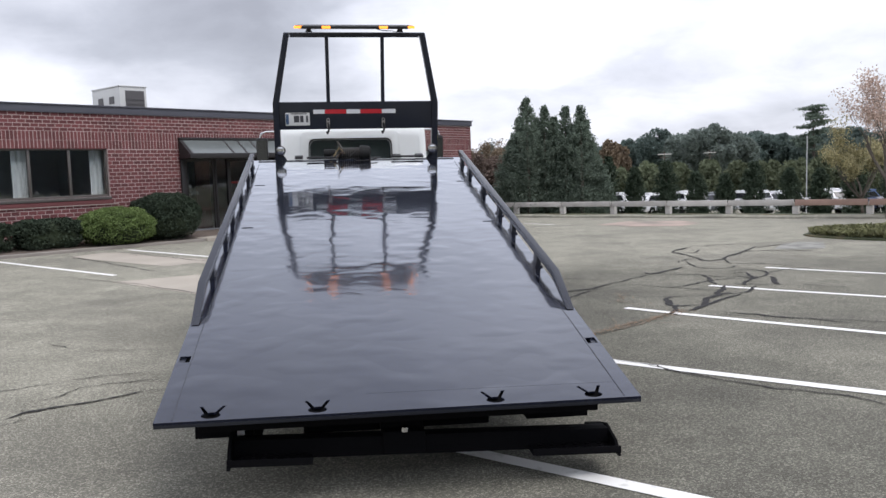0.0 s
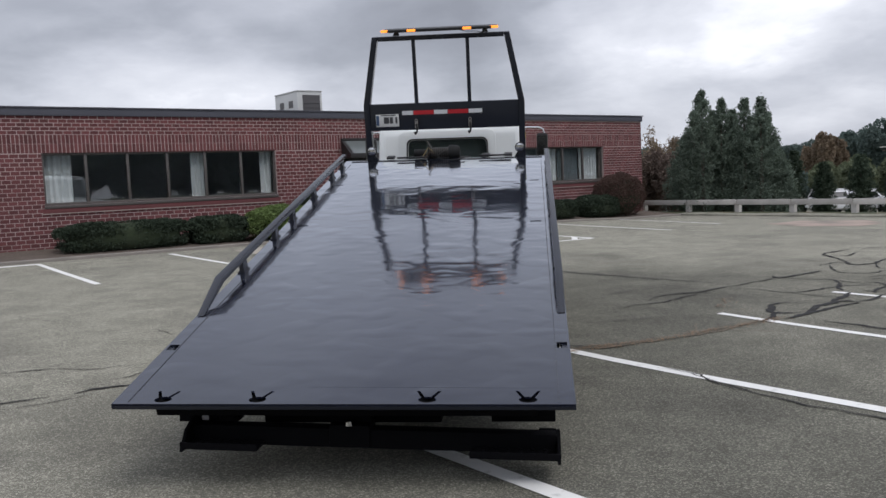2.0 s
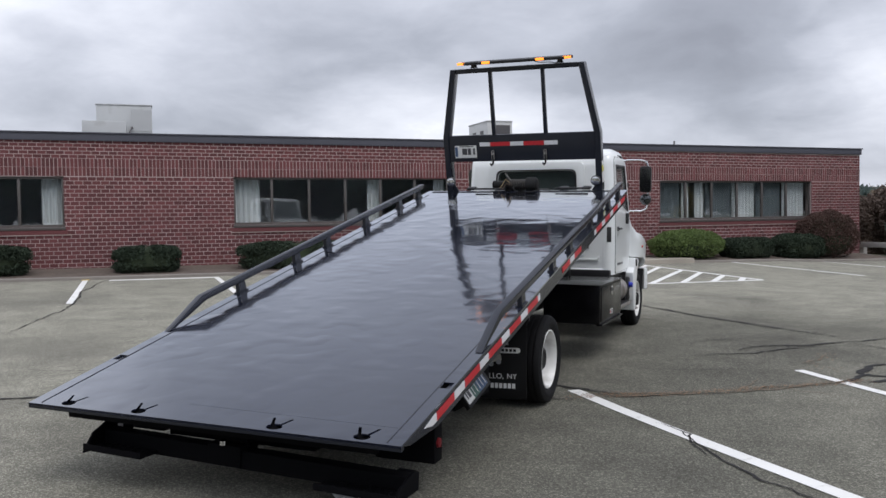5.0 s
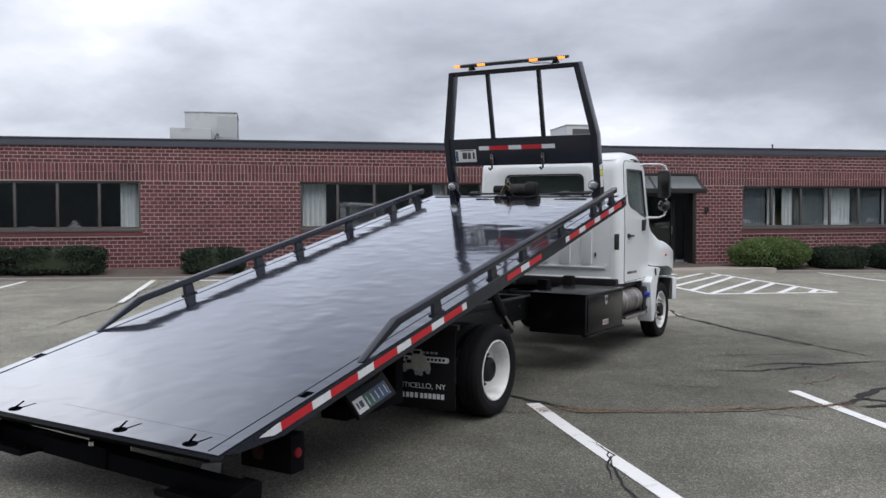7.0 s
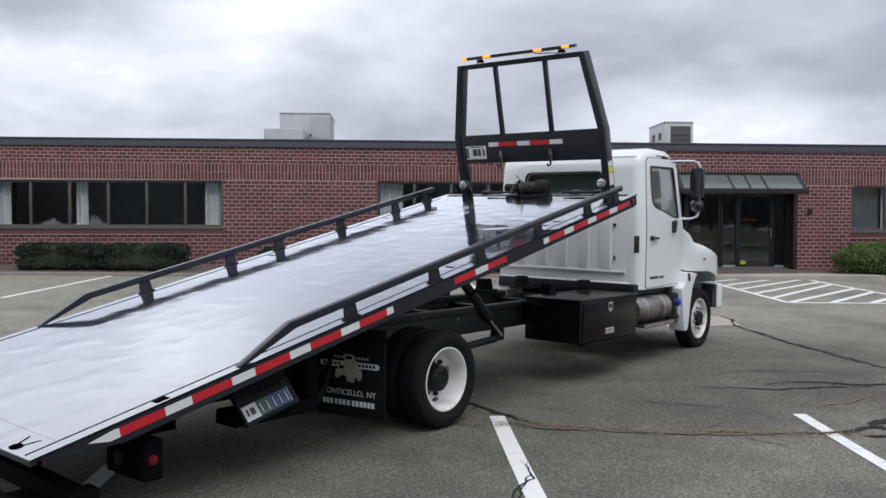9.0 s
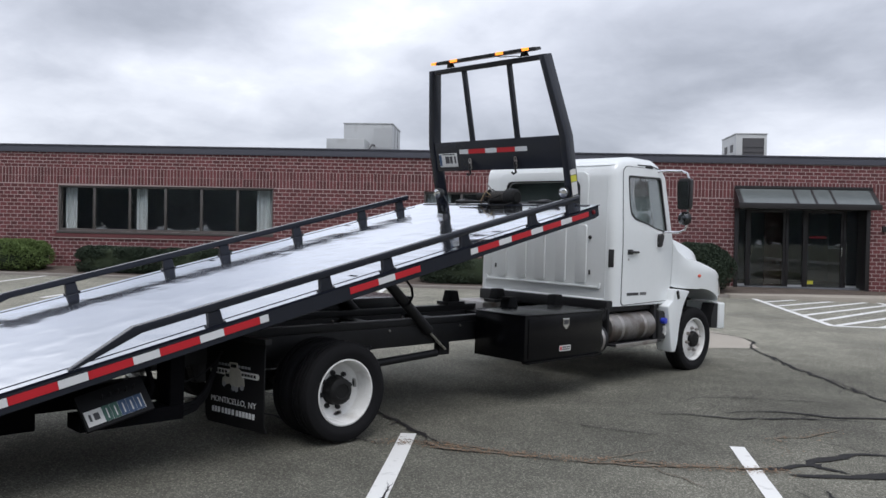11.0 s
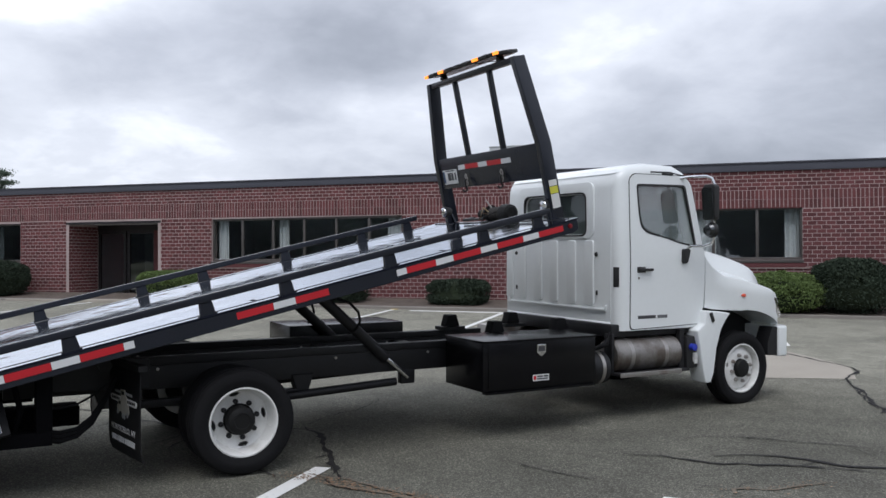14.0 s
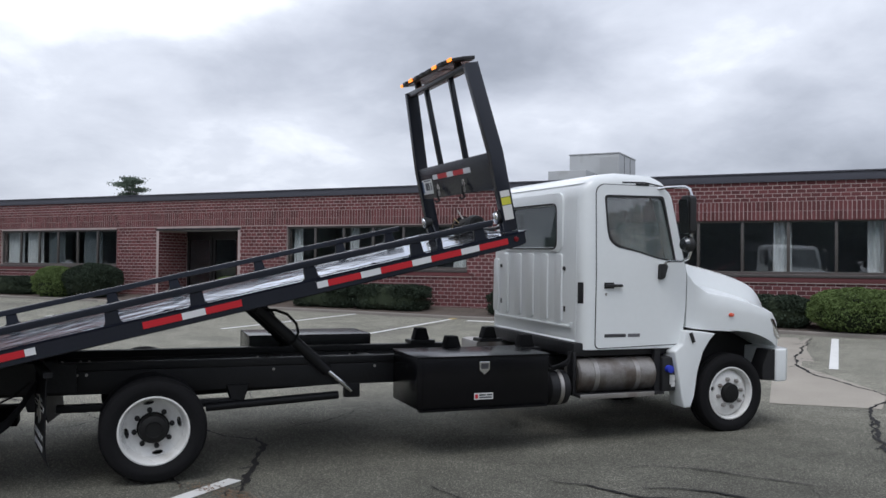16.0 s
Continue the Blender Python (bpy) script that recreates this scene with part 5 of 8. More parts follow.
def tiered_pine(x, y, z, h, r, label, seed, size):
    """A tall pine: bare trunk and ragged flat tiers of needles."""
    z, h = settled(x, y, z, h)
    tree = empty("pine", pose(x, y, z), label, "tree")
    part("trunk", tube(bmesh.new(), [(0, 0, -0.1), (0.1, 0, h * 0.5), (0, 0, h * 0.95)], [h * 0.02, h * 0.014, 0.03], 7), BARK, tree)
    nr = np.random.default_rng(seed)
    out = []
    bm = bmesh.new()
    for k in range(26):
        f = 0.42 + 0.57 * ((k + nr.uniform(0, 0.8)) / 26)
        a = nr.uniform(0, 6.283)
        reach = r * (1.10 - f) ** 0.55 * nr.uniform(0.55, 1.05)
        tip = np.array([reach * math.cos(a), reach * math.sin(a), h * f + 0.10 * reach])
        tube(bm, [(0, 0, h * f - 0.06 * reach), tuple(tip)], [0.012 * h * (1.05 - f), 0.01], 5, cap=False)
        # flat sprays of needles along the outer half of each limb
        along = nr.uniform(0.25, 1.1, 420)[:, None]
        out.append(tip * np.array([1, 1, 0]) * along + np.array([0, 0, h * f + 0.10 * reach]) + nr.normal(size=(420, 3)) * np.array([0.13, 0.13, 0.028]) * r)
    part("limbs", bm, BARK, tree)
    leaves("crown", np.concatenate(out), size, CONIFER, tree, seed)
    return tree


tiered_pine(x, y, -0.4, 6.6, 2.2, "ragged dark pine rising above the far trees", 97, 0.075)
tiered_pine(-107, 3.8, 0, 12.6, 4.2, "dark pine top rising above the brick building's roof", 98, 0.13)


def woodland(name, crowns, seed, material, label, size, fill, base=0.0):
    """Far woods: each tree a crown of leafy lobes round a dark heart; crowns: degrees, distance, top, half width."""
    nr = np.random.default_rng(seed)
    out = []
    for deg, dist, top, r in crowns:
        x, y = heading(deg, dist)
        h = top - base
        mid = np.array([x, y, base + h * 0.56])
        size3 = np.array([r, r, h * 0.44])
        n_l = 22
        lobe = nr.normal(size=(n_l, 3))
        lobe /= np.linalg.norm(lobe, axis=1)[:, None]
        lobe[:, 2] = np.where(lobe[:, 2] < -0.3, -lobe[:, 2], lobe[:, 2])
        reach = nr.uniform(0.22, 0.40, n_l)
        i = nr.integers(0, n_l, fill)
        u = nr.normal(size=(fill, 3))
        u /= np.linalg.norm(u, axis=1)[:, None]
        u *= (nr.random(fill) ** 0.2)[:, None]
        out.append(mid + (lobe[i] * (1 - reach[i])[:, None] + u * reach[i][:, None]) * size3)
        v = nr.normal(size=(fill // 3, 3))
        v /= np.linalg.norm(v, axis=1)[:, None]
        out.append(mid + v * (nr.random(fill // 3) ** 0.33)[:, None] * size3 * 0.72 - np.array([0, 0, h * 0.1]))
    c = np.concatenate(out)
    return tagged(leaves(name, c[c[:, 2] > base - 0.3], size, material, None, seed), label, "woods", kind="stuff")


def scattered(deg0, deg1, dist, top, count, seed, wide):
    """Crowns at random over a stretch of the horizon."""
    nr = random.Random(seed)
    return [(nr.uniform(deg0, deg1), dist * nr.uniform(0.93, 1.12), top * nr.uniform(0.7, 1.0), wide * nr.uniform(0.75, 1.25)) for k in range(count)]


woodland("far_woods", [(19.9, 165, 7.9, 4.2), (21.2, 160, 8.9, 4.0), (17.4, 170, 6.3, 3.6), (16.2, 170, 5.6, 3.4), (13, 175, 6.0, 4.0)] + scattered(15.5, 20.5, 190, 6.8, 9, 301, 4.5), 201, WOODS, "distant dark green wooded ridge", 0.30, 5200, -2.1)
woodland("far_woods", [(23.0, 140, 7.8, 3.6), (24.6, 140, 8.2, 3.8), (26.2, 150, 7.0, 3.4)] + scattered(20.5, 26, 175, 7.2, 8, 303, 4.5), 205, HAZY_WOODS, "rounded grey-green tree crowns on the far ridge", 0.27, 5600, -2.1)
woodland("far_woods", [(27.6, 165, 7.1, 4.5), (29.3, 165, 7.2, 4.5), (31.3, 170, 7.8, 4.8)] + scattered(27, 47, 170, 8.0, 24, 302, 5.0), 206, WOODS, "distant dark green wooded ridge", 0.32, 4600, -2.1)
# added, mostly unseen tree ring that darkens what the windows reflect
woodland("surrounding_woods", scattered(-60, 12.0, 190, 7.5, 60, 304, 6.0) + scattered(50, 225, 110, 14, 160, 305, 6.0), 204, WOODS, "green trees added round the site, mostly unseen", 1.3, 1000)
woodland("near_woods", [(18.7, 72, 1.9, 1.4), (20.5, 70, 2.25, 1.5), (22.4, 74, 2.1, 1.5), (24.3, 70, 2.3, 1.5), (26.1, 71, 2.1, 1.3), (27.9, 74, 2.0, 1.5), (29.5, 70, 2.1, 1.5), (31.2, 72, 2.3, 1.6), (33, 72, 2.4, 1.7)] + scattered(9.5, 13.5, 85, 4.4, 10, 306, 1.9) + scattered(34, 46, 76, 2.6, 12, 307, 1.8), 202, NEAR_WOODS, "low olive green trees beyond the lower car park", 0.15, 3000, -2.1)
woodland("russet_scrub", [(8.3, 40, 2.3, 1.1), (9.6, 40.5, 2.75, 1.2), (10.7, 39.5, 2.6, 1.1), (11.6, 40, 2.2, 0.9)], 209, RUSSET, "brown and russet thicket behind the guard rail", 0.07, 5200, -1.6)
woodland("low_scrub", scattered(4.0, 46, 78, 1.3, 66, 308, 1.9), 207, WOODS, "dark green scrub behind the lower car park", 0.18, 1500, -2.1)
woodland("russet_woods", [(18.2, 120, 5.9, 1.5), (18.9, 124, 5.4, 1.5), (17.4, 122, 4.6, 1.3)], 203, ORANGE_LEAF, "russet trees among the far woods", 0.20, 4000, -2.1)

# grass island in the lot
isl = empty("grass_island", pose(11.6, 12.4, 0), "scrubby grass island with a low kerb in the lot", "island", kind="structure")
bm = bmesh.new()
ring = [(1.7 * math.cos(a) * 1.2 * math.cos(-0.95) - 0.95 * math.sin(a) * math.sin(-0.95), 1.7 * math.cos(a) * 1.2 * math.sin(-0.95) + 0.95 * math.sin(a) * math.cos(-0.95)) for a in [2 * math.pi * i / 28 for i in range(28)]]
prism(bm, ring, -0.02, 0.05, "z")
part("island_bed", bevelled(bm, 0.03), GRASS, isl)
nr = np.random.default_rng(7)
a, r = nr.random(5200) * 6.283, nr.random(5200) ** 0.5 * 0.94
px = 2.04 * r * np.cos(a)
py = 0.95 * r * np.sin(a)
ca, sa = math.cos(-0.95), math.sin(-0.95)
leaves("grass_tufts", np.stack([px * ca - py * sa, px * sa + py * ca, 0.09 + nr.random(5200) * 0.22 * (1 - r * 0.6)], 1), 0.06, TUFT, isl, 7)

# guard rail of weathered timber along the lot's edge
guard = empty("guard_rail", FACADE @ pose(0.75, 0, 0), "weathered grey and reddish timber guard rail on short posts", "guard rail")
y = 0.6
k = 0
while y > -42:
    g = ground_local(0, y)
    part("post", boxed(-0.03, 0.15, y - 0.09, y + 0.09, -0.3, g + 0.44, bevel=0.015), TIMBER, guard)
    ln = 2.12
    part("rail", boxed(-0.09, -0.032, y - ln + 0.03, y - 0.01, g + 0.345, g + 0.53, bevel=0.012), RED_TIMBER if k in (6, 7, 8, 11) else TIMBER, guard, "reddish board" if k in (6, 7, 8, 11) else "")
    y -= ln
    k += 1


# parked cars on the lower lot
def parked_car(m, paint, label):
    car = empty("parked_car", m, label, "car", "parked cars")
    body = [(-2.2, 0.35), (-2.25, 0.75), (-2.1, 0.92), (-1.3, 1.0), (1.35, 0.98), (2.1, 0.85), (2.25, 0.6), (2.2, 0.35)]
    part("body", bevelled(prism(bmesh.new(), body, -0.84, 0.84, "x"), 0.08, 2), paint, car)
    top = [(-1.9, 0.99), (-1.45, 1.45), (-1.0, 1.52), (0.35, 1.5), (1.15, 0.99)]
    part("cabin", bevelled(prism(bmesh.new(), top, -0.70, 0.70, "x"), 0.06, 2), paint, car)
    side = [(-1.55, 1.05), (-1.3, 1.40), (0.25, 1.40), (0.85, 1.05)]
    part("side_glass", prism(bmesh.new(), side, -0.708, 0.708, "x"), CAR_GLASS, car)
    ends = [(-1.875, 1.06), (-1.56, 1.38), (0.5, 1.38), (1.10, 1.06)]
    part("screen_glass", prism(bmesh.new(), ends, -0.56, 0.56, "x"), CAR_GLASS, car)
    part("car_roof", boxed(-0.69, 0.69, -1.45, 0.45, 1.44, 1.56, bevel=0.02), paint, car)
    for wx in (-0.80, 0.80):
        for wy in (-1.35, 1.35):
            part("wheel", lathe(bmesh.new(), ((0.18, -0.1), (0.31, -0.1), (0.33, 0.0), (0.31, 0.1), (0.18, 0.1)), 16, (wx, wy, 0.33)), RUBBER, car)
    return car


for deg, dist, turn, lift, paint, word in ((18.9, 60.5, 28, 0.05, CAR_WHITE, "white"), (20.9, 61.2, -35, 0.0, CAR_WHITE, "white"), (23.0, 60.2, 20, 0.1, CAR_WHITE, "white"), (25.2, 61.5, -30, 0.0, CAR_GREY, "grey"), (26.6, 60.4, 38, 0.06, CAR_WHITE, "white"), (29.0, 61.0, -24, 0.0, CAR_WHITE, "white"),
                                           (31.3, 60.6, 32, 0.08, CAR_WHITE, "white"), (33.2, 61.3, -28, 0.0, CAR_BLUE, "dark blue"), (35.2, 60.5, 25, 0.05, CAR_WHITE, "white"), (12.3, 58.5, 40, 0.0, CAR_WHITE, "white"), (10.6, 60.0, -35, 0.0, CAR_WHITE, "white"), (9.3, 61.0, 25, 0.0, CAR_GREY, "grey")):
    x, y = heading(deg, dist)
    parked_car(pose(x, y, far_ground(x, y) + 0.03 + lift, 0, 0, -deg + turn), paint, word + " car parked on the lower lot beyond the rail")
for deg, dist, top in ((21.65, 120, 3.75), (24.45, 135, 3.9)):
    x, y = heading(deg, dist)
    pole = empty("utility_pole", pose(x, y, 0), "thin weathered wooden utility pole with a crossarm", "utility pole", "utility poles")
    part("shaft", tube(bmesh.new(), [(0, 0, far_ground(x, y) - 0.2), (0, 0, top)], 0.11, 8), BARK, pole)
    part("crossarm", boxed(-0.95, 0.95, -0.19, -0.112, top - 0.42, top - 0.30), TIMBER, pole)
    part("insulator_bar", boxed(-0.7, 0.7, -0.19, -0.112, top - 0.84, top - 0.74), BARK, pole)
x, y = heading(30.1, 48)
lamp = empty("lot_pole", pose(x, y, -0.3), "pale leaning metal pole among the trees", "pole")
part("shaft", tube(bmesh.new(), [(0, 0, far_ground(x, y) + 0.2), (0.08, 0, 3.3)], 0.026, 8), AC_METAL, lamp)

# ---- the flatbed tow truck ----
truck = empty("tow_truck", pose(0.005, 0, 0.02, 0, 1.0, 0.5), "white-cabbed flatbed tow truck with its glossy black deck tilted down", "truck")
BED = pose(0, 0, 0.4925, 13.0, 0.12, 0)      # deck frame: y up the deck from its tail, z off the deck
W, LEN, TAIL = 1.285, 6.45, -0.068


def bed_part(name, bm, material, parent=None, label="", smooth=35):
    return part(name, bm, material, parent or truck, label, BED, smooth)


# deck plate with slots cut through it
bm = boxed(-W, W, TAIL, LEN, -0.012, 0.0)
slots = bmesh.new()
for sx in (-1, 1):
    box(slots, sx * 1.238 - 0.032, sx * 1.238 + 0.032, 0.65, 0.735, -0.1, 0.1)
    for v in (3.45, 5.1):
        box(slots, sx * 1.10 - 0.05, sx * 1.10 + 0.05, v, v + 0.035, -0.1, 0.1)
bm = cut(bm, slots)
for x in (-1.005, -0.46, 0.488, 1.032):
    key = bmesh.new()
    prism(key, [(x + 0.050 * math.cos(a), -0.016 + 0.034 * math.sin(a)) for a in [2 * math.pi * i / 14 for i in range(14)]], -0.1, 0.1, "z")
    bm = cut(bm, key)
    for sx, lean in ((-1, -0.03), (1, 0.03)):
        key = bmesh.new()
        prism(key, [(x + sx * 0.022 - 0.011, 0.0), (x + sx * 0.022 + 0.011, 0.0), (x + sx * 0.03 + lean + 0.009, 0.085), (x + sx * 0.03 + lean - 0.009, 0.085)], -0.1, 0.1, "z")
        bm = cut(bm, key)
bed_part("deck", bm, DECK, label="glossy black painted steel deck with chain slots", smooth=20)
bed_part("deck_edge_bar", boxed(-W, W, TAIL - 0.004, TAIL + 0.03, -0.032, -0.0125), BLACK_PAINT)
for sx in (-1, 1):
    bed_part("deck_weld_seam", tube(bmesh.new(), [(sx * 1.195, TAIL + 0.02, 0.001), (sx * 1.197, 1.0, 0.001), (sx * 1.19, 2.5, 0.001), (sx * 1.185, 6.2, 0.001)], 0.003, 6), BLACK_PAINT)
bed_part("approach_seam", tube(bmesh.new(), [(-0.2, 0.135, 0.0), (1.18, 0.118, 0.0)], 0.0008, 6), BLACK_PAINT)
for sx in (-1, 1):
    skirt = [(TAIL + 0.02, -0.0125), (LEN - 0.02, -0.0125), (LEN - 0.02, -0.105), (LEN - 0.09, -0.122), (0.42, -0.125), (0.05, -0.055)]
    a, b = sorted((sx * (W - 0.05), sx * (W - 0.002)))
    bed_part("side_skirt", bevelled(prism(bmesh.new(), skirt, a, b), 0.004, 1), BLACK_PAINT)
# reflective tape along both skirts
RUNS = ((0.27, 2.565, "w", 0.13, 0.278, 0.176), (3.28, 4.0, "r", 0.278, 0.278, 0.172), (4.585, 6.265, "w", 0.09, 0.27, 0.168))
for sx in (-1, 1):
    for v0, v1, first, lead, long_red, long_white in RUNS:
        v, red = v0, first == "r"
        while v < v1 - 0.03:
            e = min(v1, v + (lead if v == v0 else long_red if red else long_white))
            x0, x1 = sorted((sx * (W - 0.001), sx * (W + 0.0015)))
            if v0 < 0.3 and v == v0:
                bm = prism(bmesh.new(), [(v - 0.045, -0.044), (v + 0.07, -0.083), (e, -0.083), (e, -0.033), (v + 0.10, -0.031)], x0, x1)
            else:
                bm = boxed(x0, x1, v, e - 0.002, -0.083, -0.033)
            bed_part("reflective_tape", bm, TAPE_RED if red else TAPE_WHITE, label="red reflective tape" if red else "white reflective tape")
            v, red = e, not red
    bed_part("side_marker_lamp", lathe(bmesh.new(), ((0.0, 0.0), (0.022, 0.0), (0.02, 0.012), (0.0, 0.016)), 16, (sx * W, 6.335, -0.055)), RED_LENS)

# side rails on short posts, bent down to the deck at the tail
for sx in (-1, 1):
    x = sx * 1.252
    v_end = 1.205
    bm = bmesh.new()
    prism(bm, [(v_end, 0.004), (v_end + 0.07, 0.004), (1.68, 0.094), (6.15, 0.094), (6.165, 0.147), (1.635, 0.147)], x - 0.027, x + 0.027)
    rail = bed_part("side_rail", bevelled(bm, 0.007, 2), BLACK_PAINT, label="black steel side rail")
    for v in (2.18, 3.09, 3.69, 4.56, 5.45, 6.02):
        bm = prism(bmesh.new(), [(v - 0.055, 0.001), (v + 0.055, 0.001), (v + 0.045, 0.0935), (v - 0.045, 0.0935)], x - 0.02, x + 0.02)
        bed_part("rail_post", bevelled(bm, 0.004, 1), BLACK_PAINT, rail)
        bed_part("post_foot", boxed(x - 0.03, x + 0.03, v - 0.065, v + 0.065, 0.0012, 0.012), BLACK_PAINT, rail)

# underside beams of the deck
for x in (-0.43, 0.43):
    bed_part("deck_beam", boxed(x - 0.05, x + 0.05, 0.5, 6.3, -0.21, -0.1), BLACK_MATT)
for i in range(13):
    v = 0.32 + i * 0.48
    bed_part("crossmember", boxed(-W + 0.06, W - 0.06, v - 0.04, v + 0.04, -0.098, -0.013), BLACK_MATT)
# dark sheet added under the chain slots so no lit ground shows through
bed_part("tail_plate", boxed(-1.2, 1.2, TAIL + 0.035, 0.27, -0.034, -0.026), LIFT_BLACK)
bed_part("tail_apron", boxed(-1.08, 1.08, 0.03, 0.07, -0.125, -0.035, bevel=0.004), LIFT_BLACK)

# headboard at the front of the deck
HB = 6.38
for sx in (-1, 1):
    out = [(sx * 1.0, 0.0), (sx * 1.0, 0.70), (sx * 0.835, 1.53), (sx * 0.765, 1.53), (sx * 0.925, 0.69), (sx * 0.925, 0.0)]
    bm = prism(bmesh.new(), out, HB, HB + 0.13, "y")
    post_ob = bed_part("headboard_post", bevelled(bm, 0.008, 2), BLACK_PAINT, label="black square-tube headboard post")
    bed_part("gusset", prism(bmesh.new(), [(sx * 0.935, 0.002), (sx * 0.86, 0.002), (sx * 0.935, 0.12)], HB + 0.05, HB + 0.065, "y"), BLACK_PAINT, post_ob)
bed_part("headboard_top_tube", boxed(-0.765, 0.765, HB + 0.01, HB + 0.12, 1.475, 1.53, bevel=0.008), BLACK_PAINT)
bed_part("headboard_panel", boxed(-0.925, 0.925, HB + 0.012, HB + 0.06, 0.385, 0.715, bevel=0.006), BLACK_PAINT, label="solid black headboard panel")
for x in (-0.335, 0.325):
    bed_part("headboard_bar", boxed(x - 0.022, x + 0.022, HB + 0.03, HB + 0.08, 0.71, 1.476, bevel=0.006), BLACK_PAINT)
x = -0.52
for k, red in enumerate((False, True, False, True, False)):
    wd = 0.26 if red else 0.17
    if k == 0:
        wd = 0.14
    bed_part("headboard_tape", boxed(x, x + wd - 0.003, HB + 0.009, HB + 0.0115, 0.575, 0.625), TAPE_RED if red else TAPE_WHITE)
    x += wd
plate = bed_part("number_plate", boxed(-0.855, -0.565, HB + 0.005, HB + 0.0115, 0.435, 0.59, bevel=0.003), STICKER, label="white plate with plain bars")
bed_part("plate_bar", boxed(-0.85, -0.815, HB + 0.0025, HB + 0.0045, 0.45, 0.575), DECAL_BLUE, plate)
for a in ((-0.755, -0.69), (-0.68, -0.64), (-0.61, -0.585)):
    bed_part("plate_bar", boxed(*a, HB + 0.0025, HB + 0.0045, 0.475, 0.555), DECAL_DARK, plate)
bed_part("plate_bar", boxed(-0.79, -0.60, HB + 0.0025, HB + 0.0045, 0.572, 0.584), DECAL_DARK, plate)
for x in (-0.345, 0.325):
    h = bed_part("chain_hook", tube(bmesh.new(), [(x, HB + 0.0, 0.47), (x, HB - 0.04, 0.46), (x + 0.01, HB - 0.05, 0.40), (x, HB - 0.03, 0.36), (x - 0.012, HB - 0.06, 0.345), (x - 0.02, HB - 0.075, 0.37)], 0.012, 8), BLACK_MATT)
    for j in range(3):
        ring = [(x + 0.016 * math.cos(a), HB - 0.02 + (0.014 if j % 2 else 0.003) * math.sin(a), 0.50 - 0.035 * j + 0.024 * math.sin(a)) for a in [2 * math.pi * i / 10 for i in range(11)]]
        bed_part("chain_link", tube(bmesh.new(), ring, 0.005, 5, cap=False), STEEL, h)
for k, (z0, z1, material) in enumerate(((0.0, 0.13, STICKER), (0.135, 0.20, STICKER_YELLOW), (0.205, 0.26, STICKER))):
    bed_part("warning_sticker", boxed(1.0005, 1.002, HB + 0.02, HB + 0.11, 0.10 + z0, 0.10 + z1), material)
for sx in (-1, 1):
    c = (sx * 0.93, HB - 0.03, 0.135)
    lampo = bed_part("work_lamp", lathe(bmesh.new(), ((0.0, 0.10), (0.035, 0.085), (0.058, 0.03), (0.062, 0.0), (0.056, -0.006)), 24, c, "y"), BLACK_PLASTIC, label="round black work lamp")
    bed_part("lamp_lens", lathe(bmesh.new(), ((0.055, 0.0), (0.05, -0.012), (0.03, -0.02), (0.0, -0.023)), 24, c, "y"), CHROME, lampo, "bright lamp lens")
    bed_part("lamp_bracket", boxed(c[0] - 0.012, c[0] + 0.012, HB - 0.01, HB + 0.03, 0.002, 0.085), BLACK_PAINT, lampo)
# light bar on two feet
bar = bed_part("light_bar", bevelled(prism(bmesh.new(), [(-0.70, 0), (-0.66, -0.13), (-0.58, -0.15), (0.58, -0.15), (0.66, -0.13), (0.70, 0), (0.66, 0.13), (0.58, 0.15), (-0.58, 0.15), (-0.66, 0.13)], 1.580, 1.612, "z"), 0.008, 2), BLACK_PLASTIC, label="slim black light bar with amber lamps")
bar.location = BED.to_3x3() @ Vector((0, HB + 0.06, 0))
for sx in (-1, 1):
    foot = part("light_bar_foot", bevelled(prism(bmesh.new(), [(sx * 0.50, 1.535), (sx * 0.58, 1.535), (sx * 0.56, 1.577), (sx * 0.52, 1.577)], -0.03, 0.03, "y"), 0.004, 1), BLACK_PLASTIC, bar, "", BED)
for x, lit in ((-0.655, True), (-0.335, True), (0.335, True), (0.655, True), (-0.5, False), (-0.165, False), (0.0, False), (0.165, False), (0.5, False)):
    wd = 0.05
    yy = -0.153 if abs(x) < 0.6 else -0.132
    led = part("lamp_lens", boxed(x - wd, x + wd, yy - 0.006, yy + 0.012, 1.583, 1.612, bevel=0.003), AMBER_LED if lit else BLACK_PLASTIC, bar, "lit amber lamp" if lit else "", BED)
part("amber_strip", boxed(-0.62, 0.62, -0.12, 0.12, 1.5755, 1.5775), AMBER_PLASTIC, bar, "translucent amber underside", BED)
part("wire", tube(bmesh.new(), [(0.25, -0.1, 1.577), (0.32, -0.12, 1.56), (0.45, -0.05, 1.55), (0.5, 0.0, 1.535)], 0.005, 6), BLACK_PLASTIC, bar, "", BED)

# winch and fittings at the deck's head
wy = HB - 0.02
winch = bed_part("winch", lathe(bmesh.new(), ((0.0, -0.20), (0.088, -0.20), (0.092, -0.185), (0.05, -0.18), (0.05, 0.06), (0.092, 0.065), (0.095, 0.10), (0.085, 0.18), (0.06, 0.20), (0.0, 0.20)), 28, (-0.03, wy + 0.14, 0.066)), GREASE, label="black winch drum with a wound cable")
for i in range(10):
    c = (-0.03, wy + 0.14, 0.066)
    xx = -0.16 + i * 0.0245
    ring = [(c[0] + xx, c[1] + 0.058 * math.cos(a), c[2] + 0.058 * math.sin(a)) for a in [2 * math.pi * j / 18 for j in range(19)]]
    bed_part("cable_turn", tube(bmesh.new(), ring, 0.0115, 6, cap=False), CABLE_DARK, winch)
